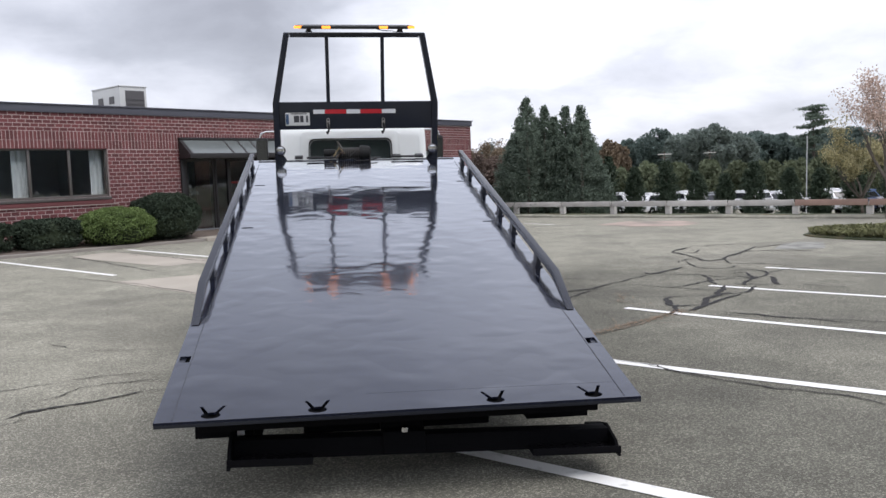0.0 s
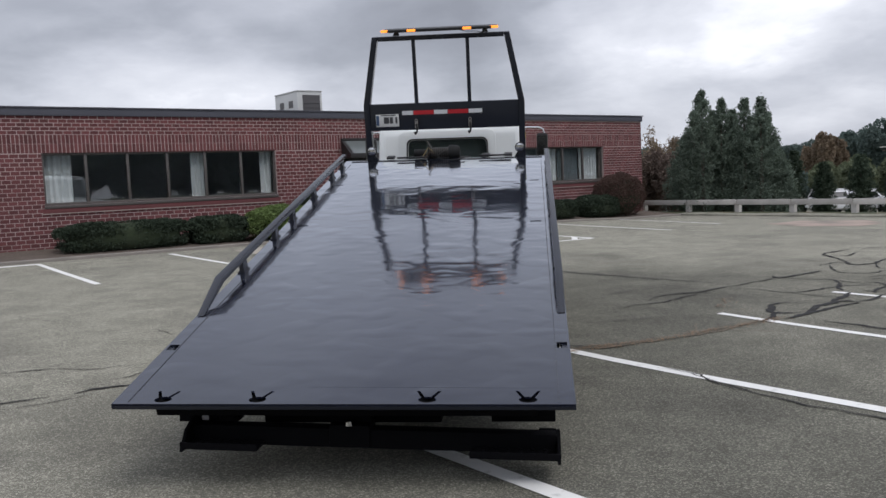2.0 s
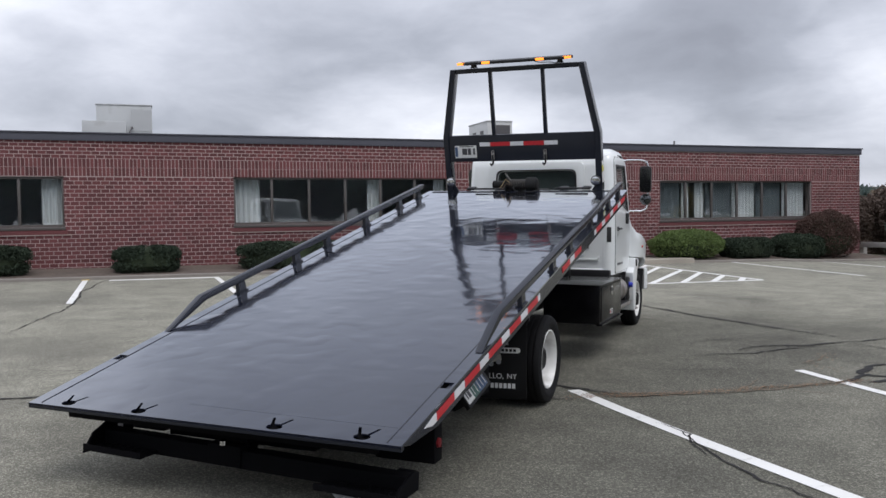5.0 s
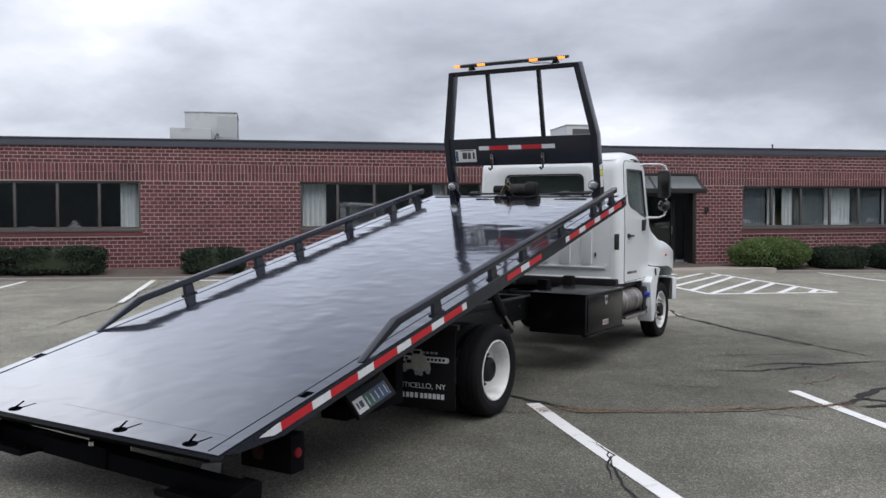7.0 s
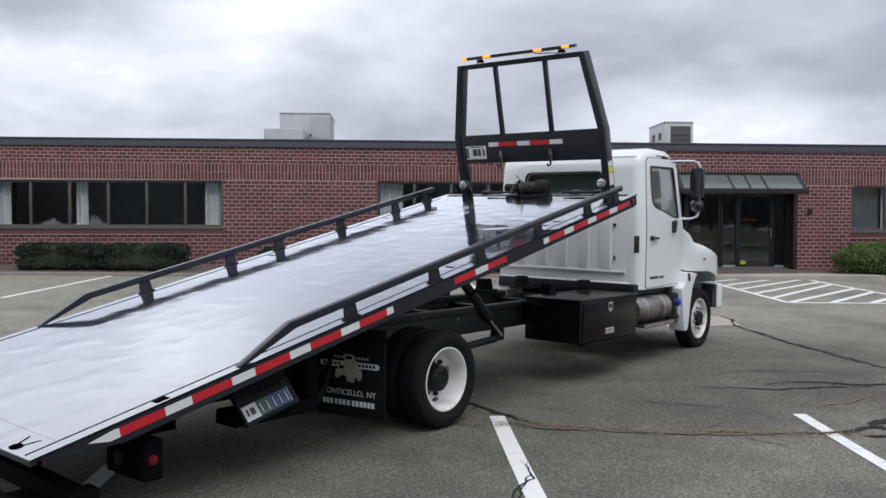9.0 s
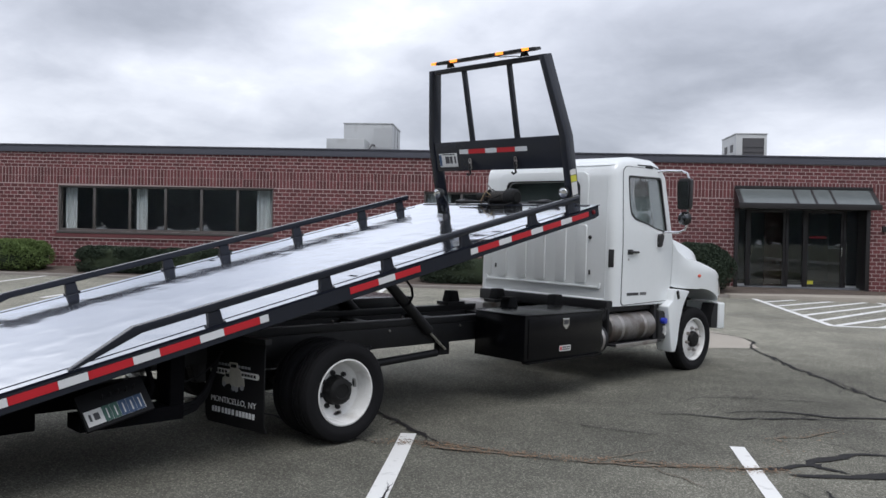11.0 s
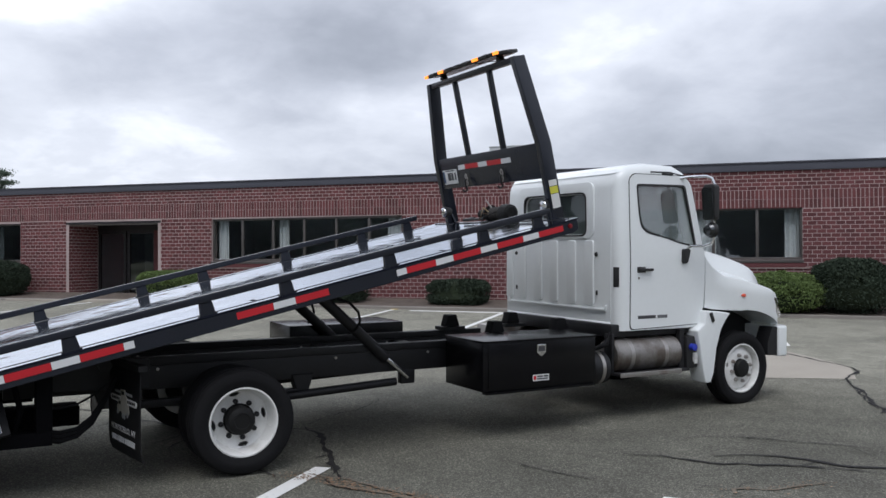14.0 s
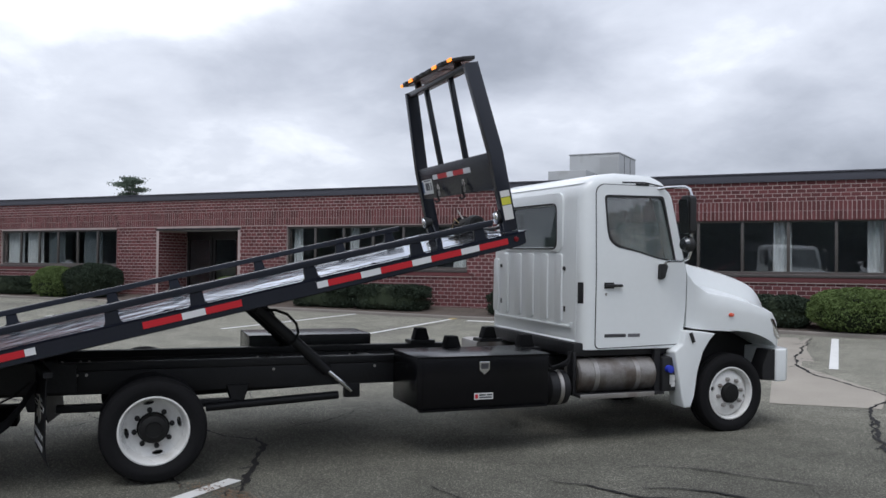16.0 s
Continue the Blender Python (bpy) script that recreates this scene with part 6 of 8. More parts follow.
bed_part("winch_motor", lathe(bmesh.new(), ((0.0, 0.0), (0.05, 0.0), (0.05, 0.14), (0.03, 0.15), (0.0, 0.15)), 20, (-0.41, wy + 0.14, 0.066)), GREASE, winch, "dark winch motor")
bed_part("winch_base", boxed(-0.40, 0.30, wy + 0.05, wy + 0.24, -0.028, -0.006), GREASE, winch)
bed_part("cable", tube(bmesh.new(), [(-0.02, wy + 0.08, 0.10), (-0.10, wy - 0.04, 0.06), (-0.02, wy - 0.12, 0.02), (0.15, wy - 0.10, 0.02), (0.24, wy - 0.02, 0.03)], 0.007, 8), GREASE, winch, "dark winch cable")
for k, (dx, dy, dz, material) in enumerate(((-0.16, -0.02, 0.10, CABLE_YELLOW), (-0.12, -0.06, 0.05, RUST), (-0.19, 0.02, 0.03, BLACK_PLASTIC))):
    bed_part("winch_wire", tube(bmesh.new(), [(-0.14, wy + 0.10, 0.06), (-0.14 + dx * 0.5, wy + 0.08 + dy, 0.05 + dz), (-0.14 + dx, wy + 0.06 + dy, 0.03), (-0.14 + dx * 1.4, wy + 0.12, 0.015)], 0.006, 6), material, winch, ("tan wire", "rusty hook", "black wire")[k])
bed_part("winch_lever", tube(bmesh.new(), [(-0.18, wy + 0.14, 0.12), (-0.24, wy + 0.12, 0.22)], 0.008, 8), STEEL, winch)
for x in (-0.42, 0.62):
    bed_part("cross_lever", tube(bmesh.new(), [(x - 0.2, wy + 0.03, 0.035), (x + 0.2, wy + 0.03, 0.035)], 0.012, 8), BLACK_MATT)
bed_part("head_plate", boxed(-1.2, 1.2, HB - 0.03, HB + 0.03, 0.001, 0.006), BLACK_PAINT)
for x in (-0.72, -0.2, 0.5, 0.78):
    bed_part("deck_clip", boxed(x - 0.05, x + 0.05, HB + 0.09, HB + 0.2, 0.0015, 0.03, bevel=0.005), BLACK_MATT)

# chassis
for x in (-0.43, 0.43):
    part("frame_rail", boxed(x - 0.035, x + 0.035, 1.75, 9.0, 0.56, 0.745, bevel=0.006), BLACK_MATT, truck, "black chassis rail")
    part("sub_frame", boxed(x - 0.05, x + 0.05, 2.35, 6.3, 0.749, 0.81, bevel=0.006), BLACK_MATT, truck)
    for v in (2.45, 4.0):
        part("spring_hanger", bevelled(prism(bmesh.new(), [(v - 0.10, 0.60), (v + 0.10, 0.60), (v + 0.05, 0.44), (v - 0.05, 0.44)], x - 0.05, x + 0.05), 0.01, 1), BLACK_MATT, truck)
    for v in (2.6, 2.75, 2.82, 4.3, 5.2):
        part("frame_bolt", lathe(bmesh.new(), ((0.012, 0.036), (0.012, 0.046), (0.0, 0.047)), 8, (x, v, 0.715)), STEEL, truck)
    sx = 1 if x > 0 else -1
    ram = part("lift_ram", tube(bmesh.new(), [(x + sx * 0.06, 4.15, 1.24), (x + sx * 0.06, 4.77, 0.685)], 0.048, 16), BLACK_MATT, truck, "black hydraulic lift ram")
    part("ram_rod", tube(bmesh.new(), [(x + sx * 0.06, 4.77, 0.685), (x + sx * 0.06, 4.985, 0.505)], 0.022, 12), CHROME, ram, "bright piston rod")
    part("ram_hose", tube(bmesh.new(), [(x + sx * 0.08, 4.2, 1.22), (x + sx * 0.11, 4.29, 1.225), (x + sx * 0.125, 4.39, 1.19), (x + sx * 0.13, 4.47, 1.11), (x + sx * 0.125, 4.49, 1.03), (x + sx * 0.115, 4.46, 0.96), (x + sx * 0.1, 4.42, 0.93)], 0.012, 8), RUBBER, ram)
    part("ram_bracket", boxed(x - 0.04, x + 0.04, 4.93, 5.07, 0.44, 0.57, bevel=0.015), BLACK_MATT, truck)
    for yy in (5.95, 6.71):
        pad = part("rest_pad", bevelled(prism(bmesh.new(), [(yy - 0.085, 0.845), (yy + 0.085, 0.845), (yy + 0.06, 0.92), (yy + 0.05, 0.965), (yy - 0.05, 0.965), (yy - 0.065, 0.91)], x - 0.06, x + 0.06), 0.012, 2), RUBBER, truck, "black rubber deck rest")
        part("pad_bracket", boxed(x - 0.09, x + 0.09, yy - 0.13, yy + 0.13, 0.811, 0.844), BLACK_MATT, pad)
for yy in (2.5, 4.45, 5.3, 6.2, 6.75):
    part("chassis_crossmember", boxed(-0.40, 0.40, yy - 0.06, yy + 0.06, 0.60, 0.74, bevel=0.01), BLACK_MATT, truck)
part("rear_pivot", tube(bmesh.new(), [(-0.62, 2.42, 0.79), (0.62, 2.42, 0.79)], 0.05, 14), BLACK_MATT, truck)
for sx in (-1, 1):
    part("pivot_plate", bevelled(prism(bmesh.new(), [(2.0, 0.60), (2.75, 0.58), (2.75, 0.805), (2.35, 0.87), (1.95, 0.88)], sx * 0.52 - 0.02, sx * 0.52 + 0.02), 0.006, 1), BLACK_MATT, truck)
part("drive_shaft", tube(bmesh.new(), [(0, 3.4, 0.48), (0, 7.2, 0.62)], 0.05, 12), BLACK_MATT, truck)
part("exhaust_pipe", tube(bmesh.new(), [(0.5, 3.74, 0.42), (0.5, 4.35, 0.45), (0.5, 4.86, 0.475)], 0.036, 12), BLACK_MATT, truck)
part("leaf_spring", boxed(0.40, 0.48, 2.6, 4.05, 0.42, 0.48, bevel=0.01), BLACK_MATT, truck)
part("leaf_spring", boxed(-0.48, -0.40, 2.6, 4.05, 0.42, 0.48, bevel=0.01), BLACK_MATT, truck)
part("rear_axle", tube(bmesh.new(), [(-0.75, 3.305, 0.377), (0.75, 3.305, 0.377)], 0.085, 16), BLACK_MATT, truck)
part("axle_housing", lathe(bmesh.new(), ((0.0, -0.2), (0.14, -0.17), (0.2, -0.05), (0.2, 0.05), (0.14, 0.17), (0.0, 0.2)), 20, (0, 3.31, 0.41), "y"), BLACK_MATT, truck)
part("front_axle", tube(bmesh.new(), [(-0.8, 8.69, 0.38), (0.8, 8.69, 0.38)], 0.055, 12), BLACK_MATT, truck)
part("rear_bolster", boxed(-0.55, 0.52, 0.36, 1.25, 0.25, 0.44, bevel=0.01), LIFT_BLACK, truck)
part("stinger_boom", boxed(-0.12, 0.12, 0.25, 2.3, 0.27, 0.42, bevel=0.01), LIFT_BLACK, truck)

# wheel lift across the tail
lift = part("wheel_lift_bar", boxed(-0.93, 1.18, 0.19, 0.30, 0.150, 0.262, bevel=0.012), LIFT_BLACK, truck, "black wheel-lift crossbar slung under the tail")
lift.matrix_basis = pose(0, 0, 0.0, 0, 1.6, 0)
for x0, x1 in ((-0.95, -0.50), (0.70, 1.20)):
    part("lift_tray", boxed(x0, x1, 0.04, 0.30, 0.165, 0.178, bevel=0.004), LIFT_BLACK, lift)
    part("tray_lip", boxed(x0, x1, 0.03, 0.042, 0.165, 0.205, bevel=0.003), LIFT_BLACK, lift)
    for i in range(6):
        for j in range(3):
            xx, yy = x0 + 0.07 + i * (x1 - x0 - 0.12) / 5.5, 0.085 + j * 0.045
            part("tread_stud", lathe(bmesh.new(), ((0.016, 0.1785), (0.012, 0.1845), (0.0, 0.185)), 8, (xx, yy, 0), "z"), LIFT_BLACK, lift)
for x, sx, top in ((-0.95, 1, 0.33), (1.20, -1, 0.27)):
    a, b = sorted((x, x + sx * 0.02))
    part("tray_end", bevelled(prism(bmesh.new(), [(0.02, 0.15), (0.34, 0.15), (0.34, top - 0.015), (0.27, top), (0.10, 0.15 + (top - 0.15) * 0.6)], a, b), 0.003, 1), LIFT_BLACK, lift)
    a, b = sorted((x + sx * 0.02, x + sx * 0.12))
    part("tray_bracket", boxed(a, b, 0.30, 0.34, 0.17, top - 0.01, bevel=0.004), LIFT_BLACK, lift)
part("tray_label", boxed(-0.92, -0.88, 0.296, 0.2995, 0.25, 0.30), STICKER, lift)
part("pivot_block", boxed(-0.12, 0.12, 0.17, 0.36, 0.155, 0.29, bevel=0.02), LIFT_BLACK, lift)
part("pivot_pin", lathe(bmesh.new(), ((0.022, 0.29), (0.022, 0.315), (0.012, 0.325), (0.0, 0.326)), 16, (0.0, 0.17, 0), "z"), CHROME, lift, "bright pivot pin")

# rear lamps and decal panel under the deck's side
for sx in (-1, 1):
    a, b = sorted((sx * 0.80, sx * 1.19))
    lampb = part("tail_lamp_box", boxed(a, b, 0.60, 0.72, 0.185, 0.415, bevel=0.01), LIFT_BLACK, truck)
    part("tail_lamp", lathe(bmesh.new(), ((0.045, 0.599), (0.042, 0.587), (0.0, 0.584)), 20, (sx * 0.945, 0, 0.285), "y"), TAIL_LENS, lampb, "round dark red tail lamp")
    part("side_lamp", lathe(bmesh.new(), ((0.030, sx * 1.190), (0.027, sx * 1.202), (0.0, sx * 1.205)), 20, (0, 0.655, 0.304)), RED_LENS, lampb, "round red side lamp")
    a, b = sorted((sx * 0.82, sx * 1.03))
    part("valve_tray", boxed(a, b, 1.34, 2.03, 0.325, 0.42, bevel=0.006), LIFT_BLACK, truck)
    part("valve_box", boxed(a, b, 1.93, 2.03, 0.421, 0.80, bevel=0.006), LIFT_BLACK, truck)
    part("valve_arm", tube(bmesh.new(), [(sx * 0.95, 1.80, 0.42), (sx * 0.95, 1.84, 0.56), (sx * 0.92, 1.80, 0.74)], 0.02, 8), LIFT_BLACK, truck)
    part("valve_panel", boxed(-0.035, 0.0, 1.285, 1.72, -0.14, 0.10, bevel=0.006), FLAP, truck, "", BED @ pose(sx * 1.065, 0, -0.32, 0, -sx * 32, 0) @ pose(0 if sx > 0 else 0.035, 0, 0))
PLATE = BED @ pose(1.065, 0, -0.32, 0, -32, 0)    # the decal faces up and outwards
dec = part("lever_decal", boxed(0.0005, 0.0025, 1.30, 1.673, -0.115, -0.015), STICKER, truck, "white and coloured lever decal", PLATE)
for i, material in enumerate((DECAL_GREEN, DECAL_GREEN, DECAL_BLUE, DECAL_BLUE, DECAL_BLUE)):
    part("decal_block", boxed(0.003, 0.0045, 1.41 + i * 0.052, 1.460 + i * 0.052, -0.115, -0.015), material, dec, "", PLATE)
    part("decal_mark", boxed(0.005, 0.0065, 1.432 + i * 0.052, 1.439 + i * 0.052, -0.10, -0.035), STICKER, dec, "", PLATE)
    part("valve_lever", tube(bmesh.new(), [(0.0, 1.435 + i * 0.052, 0.03), (0.045, 1.435 + i * 0.052, 0.045)], 0.006, 6), BLACK_MATT, dec, "", PLATE)
for a, b in ((1.32, 1.335), (1.35, 1.385)):
    part("decal_mark", boxed(0.003, 0.0045, a, b, -0.085, -0.04), DECAL_DARK, dec, "", PLATE)
for i in range(3):
    part("lever_hose", tube(bmesh.new(), [(0.90, 2.0, 0.40 - 0.03 * i), (0.88, 2.08, 0.375 - 0.03 * i), (0.85, 2.20, 0.385 - 0.025 * i), (0.82, 2.30, 0.45 - 0.02 * i), (0.76, 2.39, 0.56 - 0.01 * i), (0.68, 2.48, 0.70)], 0.017, 8), RUBBER, truck)
part("thin_hose", tube(bmesh.new(), [(0.95, 2.02, 0.56), (0.92, 2.10, 0.555), (0.88, 2.20, 0.565), (0.84, 2.34, 0.63), (0.80, 2.44, 0.72)], 0.008, 7), RUBBER, truck)

# mud flaps
def rounded_bar(cx, cz, half, r):
    """A bar with round ends, as an outline."""
    arc = [math.pi / 2 + math.pi * i / 8 for i in range(9)]
    left = [(cx - half + r + r * math.cos(a), cz + r * math.sin(a)) for a in arc]
    return left + [(2 * cx - x, 2 * cz - z) for x, z in left]


for sx in (-1, 1):
    x0, x1 = sorted((sx * 0.53, sx * 1.17))
    out = [(2.545, 0.82), (2.537, 0.74), (2.536, 0.30), (2.545, 0.21), (2.565, 0.16), (2.573, 0.165), (2.554, 0.215), (2.545, 0.30), (2.546, 0.74), (2.556, 0.82)]
    flap = part("mud_flap", prism(bmesh.new(), out, x0, x1), FLAP, truck, "black rubber mud flap with pale printing")
    flap.matrix_basis = pose(sx * 0.53, 2.46, 0, 0, 0, sx * 10) @ pose(-sx * 0.53, -2.54, 0)
    part("flap_hanger", boxed(x0 - 0.02, x1 + 0.02, 2.52, 2.58, 0.80, 0.84), BLACK_MATT, flap)
    cx = (x0 + x1) / 2
    lettering("MONTICELLO,", 0.060, TAPE_WHITE, "flap_print", flap, pose(cx - 0.058, 2.534, 0.330, 90, 0, 0))
    lettering("NY", 0.060, TAPE_WHITE, "flap_print", flap, pose(cx + 0.202, 2.534, 0.330, 90, 0, 0))
    for a, b in ((-0.235, -0.215), (-0.205, -0.18), (-0.17, -0.145), (-0.125, -0.105), (-0.09, -0.065), (-0.055, -0.03), (-0.015, 0.01), (0.03, 0.055), (0.065, 0.09), (0.10, 0.125), (0.135, 0.16), (0.17, 0.195), (0.205, 0.23)):
        part("flap_bar", boxed(cx + a, cx + b, 2.5325, 2.5355, 0.252, 0.292), TAPE_WHITE, flap)
    # a pale banner behind a plain truck-shaped emblem, with a line of small bars over it
    banner = part("flap_banner", prism(bmesh.new(), rounded_bar(cx, 0.560, 0.27, 0.022), 2.5335, 2.5355, "y"), STICKER, flap)
    for k in range(10):
        a = -0.235 + 0.034 * k if k < 5 else 0.085 + 0.032 * (k - 5)
        part("banner_bar", boxed(cx + a, cx + a + 0.022, 2.5315, 2.533, 0.550, 0.571), FLAP, banner)
        part("flap_bar", boxed(cx - 0.175 + 0.036 * k, cx - 0.150 + 0.036 * k, 2.5325, 2.5355, 0.604, 0.622), DECAL_GREY, flap)
    shape = [(-0.125, 0.475), (-0.12, 0.515), (-0.10, 0.525), (-0.095, 0.555), (-0.045, 0.56), (-0.04, 0.60), (-0.05, 0.635), (0.035, 0.637), (0.045, 0.60), (0.075, 0.585), (0.085, 0.545), (0.11, 0.53), (0.118, 0.48), (0.09, 0.455), (0.07, 0.47), (0.05, 0.462), (0.02, 0.445), (-0.01, 0.455), (-0.04, 0.48), (-0.08, 0.47), (-0.10, 0.458)]
    part("flap_emblem", prism(bmesh.new(), [(cx + x, z) for x, z in shape], 2.5300, 2.5355, "y"), BEIGE, flap)
    for x, z in ((-0.103, 0.47), (0.0, 0.45), (0.035, 0.447), (0.095, 0.465)):
        part("emblem_wheel", lathe(bmesh.new(), ((0.002, 2.5288), (0.020, 2.5288), (0.020, 2.5298), (0.002, 2.5298)), 14, (cx + x, 0, z), "y"), DECAL_GREY, flap)
    part("emblem_window", boxed(cx - 0.085, cx - 0.045, 2.5285, 2.5298, 0.525, 0.548), FLAP, flap)
    part("emblem_window", boxed(cx - 0.03, cx + 0.03, 2.5285, 2.5298, 0.60, 0.625), FLAP, flap)

# ---- wheels ----


def tyre_mesh(r, half):
    bm = bmesh.new()
    lathe(bm, ((0.250, -half * 0.75), (0.30, -half * 0.95), (r - 0.06, -half), (r - 0.018, -half * 0.86), (r - 0.003, -half * 0.66), (r - 0.001, -half * 0.50), (r - 0.012, -half * 0.47), (r - 0.012, -half * 0.40), (r, -half * 0.37), (r, -half * 0.08), (r - 0.012, -half * 0.05), (r - 0.012, half * 0.05), (r, half * 0.08), (r, half * 0.37), (r - 0.012, half * 0.40), (r - 0.012, half * 0.47), (r - 0.001, half * 0.50), (r - 0.003, half * 0.66), (r - 0.018, half * 0.86), (r - 0.06, half), (0.30, half * 0.95), (0.250, half * 0.75)), 56, ring=True)
    return bm


def wheel(name, cx, cy, cz, side, dished, label):
    """A wheel whose outer face looks along side (+1 or -1) of x."""
    w = empty(name, pose(cx, cy, cz, 0, 0, 0 if side > 0 else 180), label, "wheel")
    w.parent = truck
    del w["category"]
    part("tyre", tyre_mesh(0.388, 0.112), RUBBER, w, "black truck tyre")
    face = -0.062 if dished else 0.062
    prof = [(0.262, -0.09), (0.262, 0.075), (0.258, 0.092), (0.248, 0.094), (0.240, 0.085), (0.232, 0.02)]
    prof += [(0.215, face + 0.02), (0.19, face + 0.004), (0.10, face)] if dished else [(0.222, 0.035), (0.20, face - 0.012), (0.17, face), (0.10, face)]
    bm = lathe(bmesh.new(), prof + [(0.10, face - 0.012), (0.2, face - 0.014 if dished else 0.03), (0.235, -0.09)], 48, ring=True)
    for k in range(4 if dished else 2):
        a = math.pi / 2 * k + 0.18 if dished else math.pi * k - 0.22
        hole = bmesh.new()
        prism(hole, [(0.192 * math.cos(a) + (0.040 if dished else 0.024) * math.cos(b) * -math.sin(a) + 0.017 * math.sin(b) * math.cos(a), 0.192 * math.sin(a) + (0.040 if dished else 0.024) * math.cos(b) * math.cos(a) + 0.017 * math.sin(b) * math.sin(a)) for b in [2 * math.pi * i / 12 for i in range(12)]], -0.2, 0.2)
        bm = cut(bm, hole)
    rim = part("rim", bm, RIM_WHITE, w, "white painted steel rim")
    if dished:
        hub = ((0.118, face), (0.118, face + 0.015), (0.108, face + 0.025), (0.102, face + 0.09), (0.085, face + 0.105), (0.06, face + 0.108), (0.055, face + 0.1), (0.0, face + 0.1))
    else:
        hub = ((0.098, face), (0.095, face + 0.03), (0.084, face + 0.045), (0.05, face + 0.05), (0.0, face + 0.052))
    part("hub", lathe(bmesh.new(), hub, 28), GREASE, w, "dark greasy hub")
    for k in range(8):
        a = 2 * math.pi * k / 8 + 0.2
        r0 = 0.138
        nut = lathe(bmesh.new(), ((0.020, face), (0.020, face + 0.022), (0.010, face + 0.024), (0.009, face + 0.04), (0.0, face + 0.041)), 8, (0, r0 * math.cos(a), r0 * math.sin(a)))
        part("wheel_nut", nut, BLACK_MATT if dished else STEEL, w)
    part("brake_drum", lathe(bmesh.new(), ((0.0, -0.10), (0.19, -0.10), (0.19, -0.07 if dished else 0.0), (0.0, -0.07 if dished else 0.0)), 28), BLACK_MATT, w)
    return w


for sx in (-1, 1):
    wheel("rear_wheel", sx * 1.058, 3.305, 0.377, sx, True, "dual rear wheel with white dished rim")
    wheel("rear_wheel", sx * 0.80, 3.305, 0.377, sx, True, "inner dual rear wheel")
    wheel("front_wheel", sx * 0.925, 8.685, 0.402, sx, False, "front wheel with white rim and dark hub")

# ---- cab ----
CX = -0.022     # the cab sits a little off the chassis' middle


def side_x(z):
    """Half width of the cab at a height: upright below the belt, leaning in above."""
    return 1.005 if z < 1.55 else 1.005 - 0.042 * (z - 1.55) / 0.93


def cab_solid(inset):
    prof = [(7.02, 0.862), (7.015, 1.55), (7.03, 2.37), (7.13, 2.478), (7.42, 2.516), (7.80, 2.508), (7.985, 2.44), (8.19, 1.62), (8.19, 0.862)]
    c = (7.6, 1.6)
    prof = [(y + (inset if y < c[0] else -inset), z + (inset if z < c[1] else -inset)) for y, z in prof] if inset else prof
    bm = bmesh.new()
    rows = [[bm.verts.new((s * (side_x(z + (inset if z > 1.6 else 0)) - inset), y, z)) for y, z in prof] for s in (-1, 1)]
    k = len(prof)
    for i in range(k):
        j = (i + 1) % k
        bm.faces.new((rows[0][i], rows[0][j], rows[1][j], rows[1][i]))
    for s, r in enumerate(rows):
        bm.faces.new((r[0], r[1], r[7], r[8])), bm.faces.new(r[1:8])
    bmesh.ops.recalc_face_normals(bm, faces=bm.faces)
    if not inset:
        edges = [e for e in bm.edges if e.calc_face_angle(0) > radians(35) and e.verts[0].co.z + e.verts[1].co.z > 2.1]
        bmesh.ops.bevel(bm, geom=edges, offset=0.105, segments=6, affect="EDGES", profile=0.5)
    return bm


DOOR_WIN = [(7.25, 2.30), (7.905, 2.31), (8.04, 1.675), (7.81, 1.715), (7.61, 1.77), (7.38, 1.812), (7.30, 1.87), (7.275, 1.97)]


def rounded(points, r, k=4):
    """The outline with its corners rounded off."""
    out = []
    n = len(points)
    for i in range(n):
        p, a, b = Vector(points[i]), Vector(points[i - 1]), Vector(points[(i + 1) % n])
        da, db = (a - p), (b - p)
        q = min(r, da.length * 0.45, db.length * 0.45)
        s, e = p + da.normalized() * q, p + db.normalized() * q
        out += [tuple(s.lerp(p, t).lerp(p.lerp(e, t), t)) for t in [j / k for j in range(k + 1)]]
    return out


REAR_WIN = rounded([(-0.572, 1.805), (0.505, 1.805), (0.495, 2.215), (-0.562, 2.215)], 0.09)


def grown(points, d):
    """An outline moved outwards from its middle by about d."""
    mx, my = sum(p[0] for p in points) / len(points), sum(p[1] for p in points) / len(points)
    return [(x + math.copysign(d, x - mx), y + math.copysign(d, y - my)) for x, y in points]


body = cut(cab_solid(0), cab_solid(0.05))
body = cut(body, prism(bmesh.new(), rounded(DOOR_WIN, 0.04), -1.5, 1.5))
body = cut(body, prism(bmesh.new(), REAR_WIN, 6.5, 7.2, "y"))
screen = bmesh.new()
prism(screen, [(-0.84, 1.68), (0.84, 1.68), (0.78, 2.36), (-0.78, 2.36)], 7.7, 8.6, "y")
body = cut(body, screen)
cab = part("cab", body, WHITE_PAINT, truck, "glossy white steel cab", smooth=40)
cab.location.x = CX
lining = cut(cab_solid(0.054), cab_solid(0.070))
lining = cut(lining, prism(bmesh.new(), rounded(DOOR_WIN, 0.04), -1.5, 1.5))
lining = cut(lining, prism(bmesh.new(), REAR_WIN, 6.5, 7.3, "y"))
windscreen_hole = prism(bmesh.new(), [(-0.84, 1.68), (0.84, 1.68), (0.78, 2.36), (-0.78, 2.36)], 7.7, 8.6, "y")
part("cab_lining", cut(lining, windscreen_hole), CAB_LINING, cab, "dark grey cab lining")
part("rear_glass", prism(bmesh.new(), grown(REAR_WIN, 0.01), 7.040, 7.045, "y"), REAR_GLASS, cab).visible_shadow = False
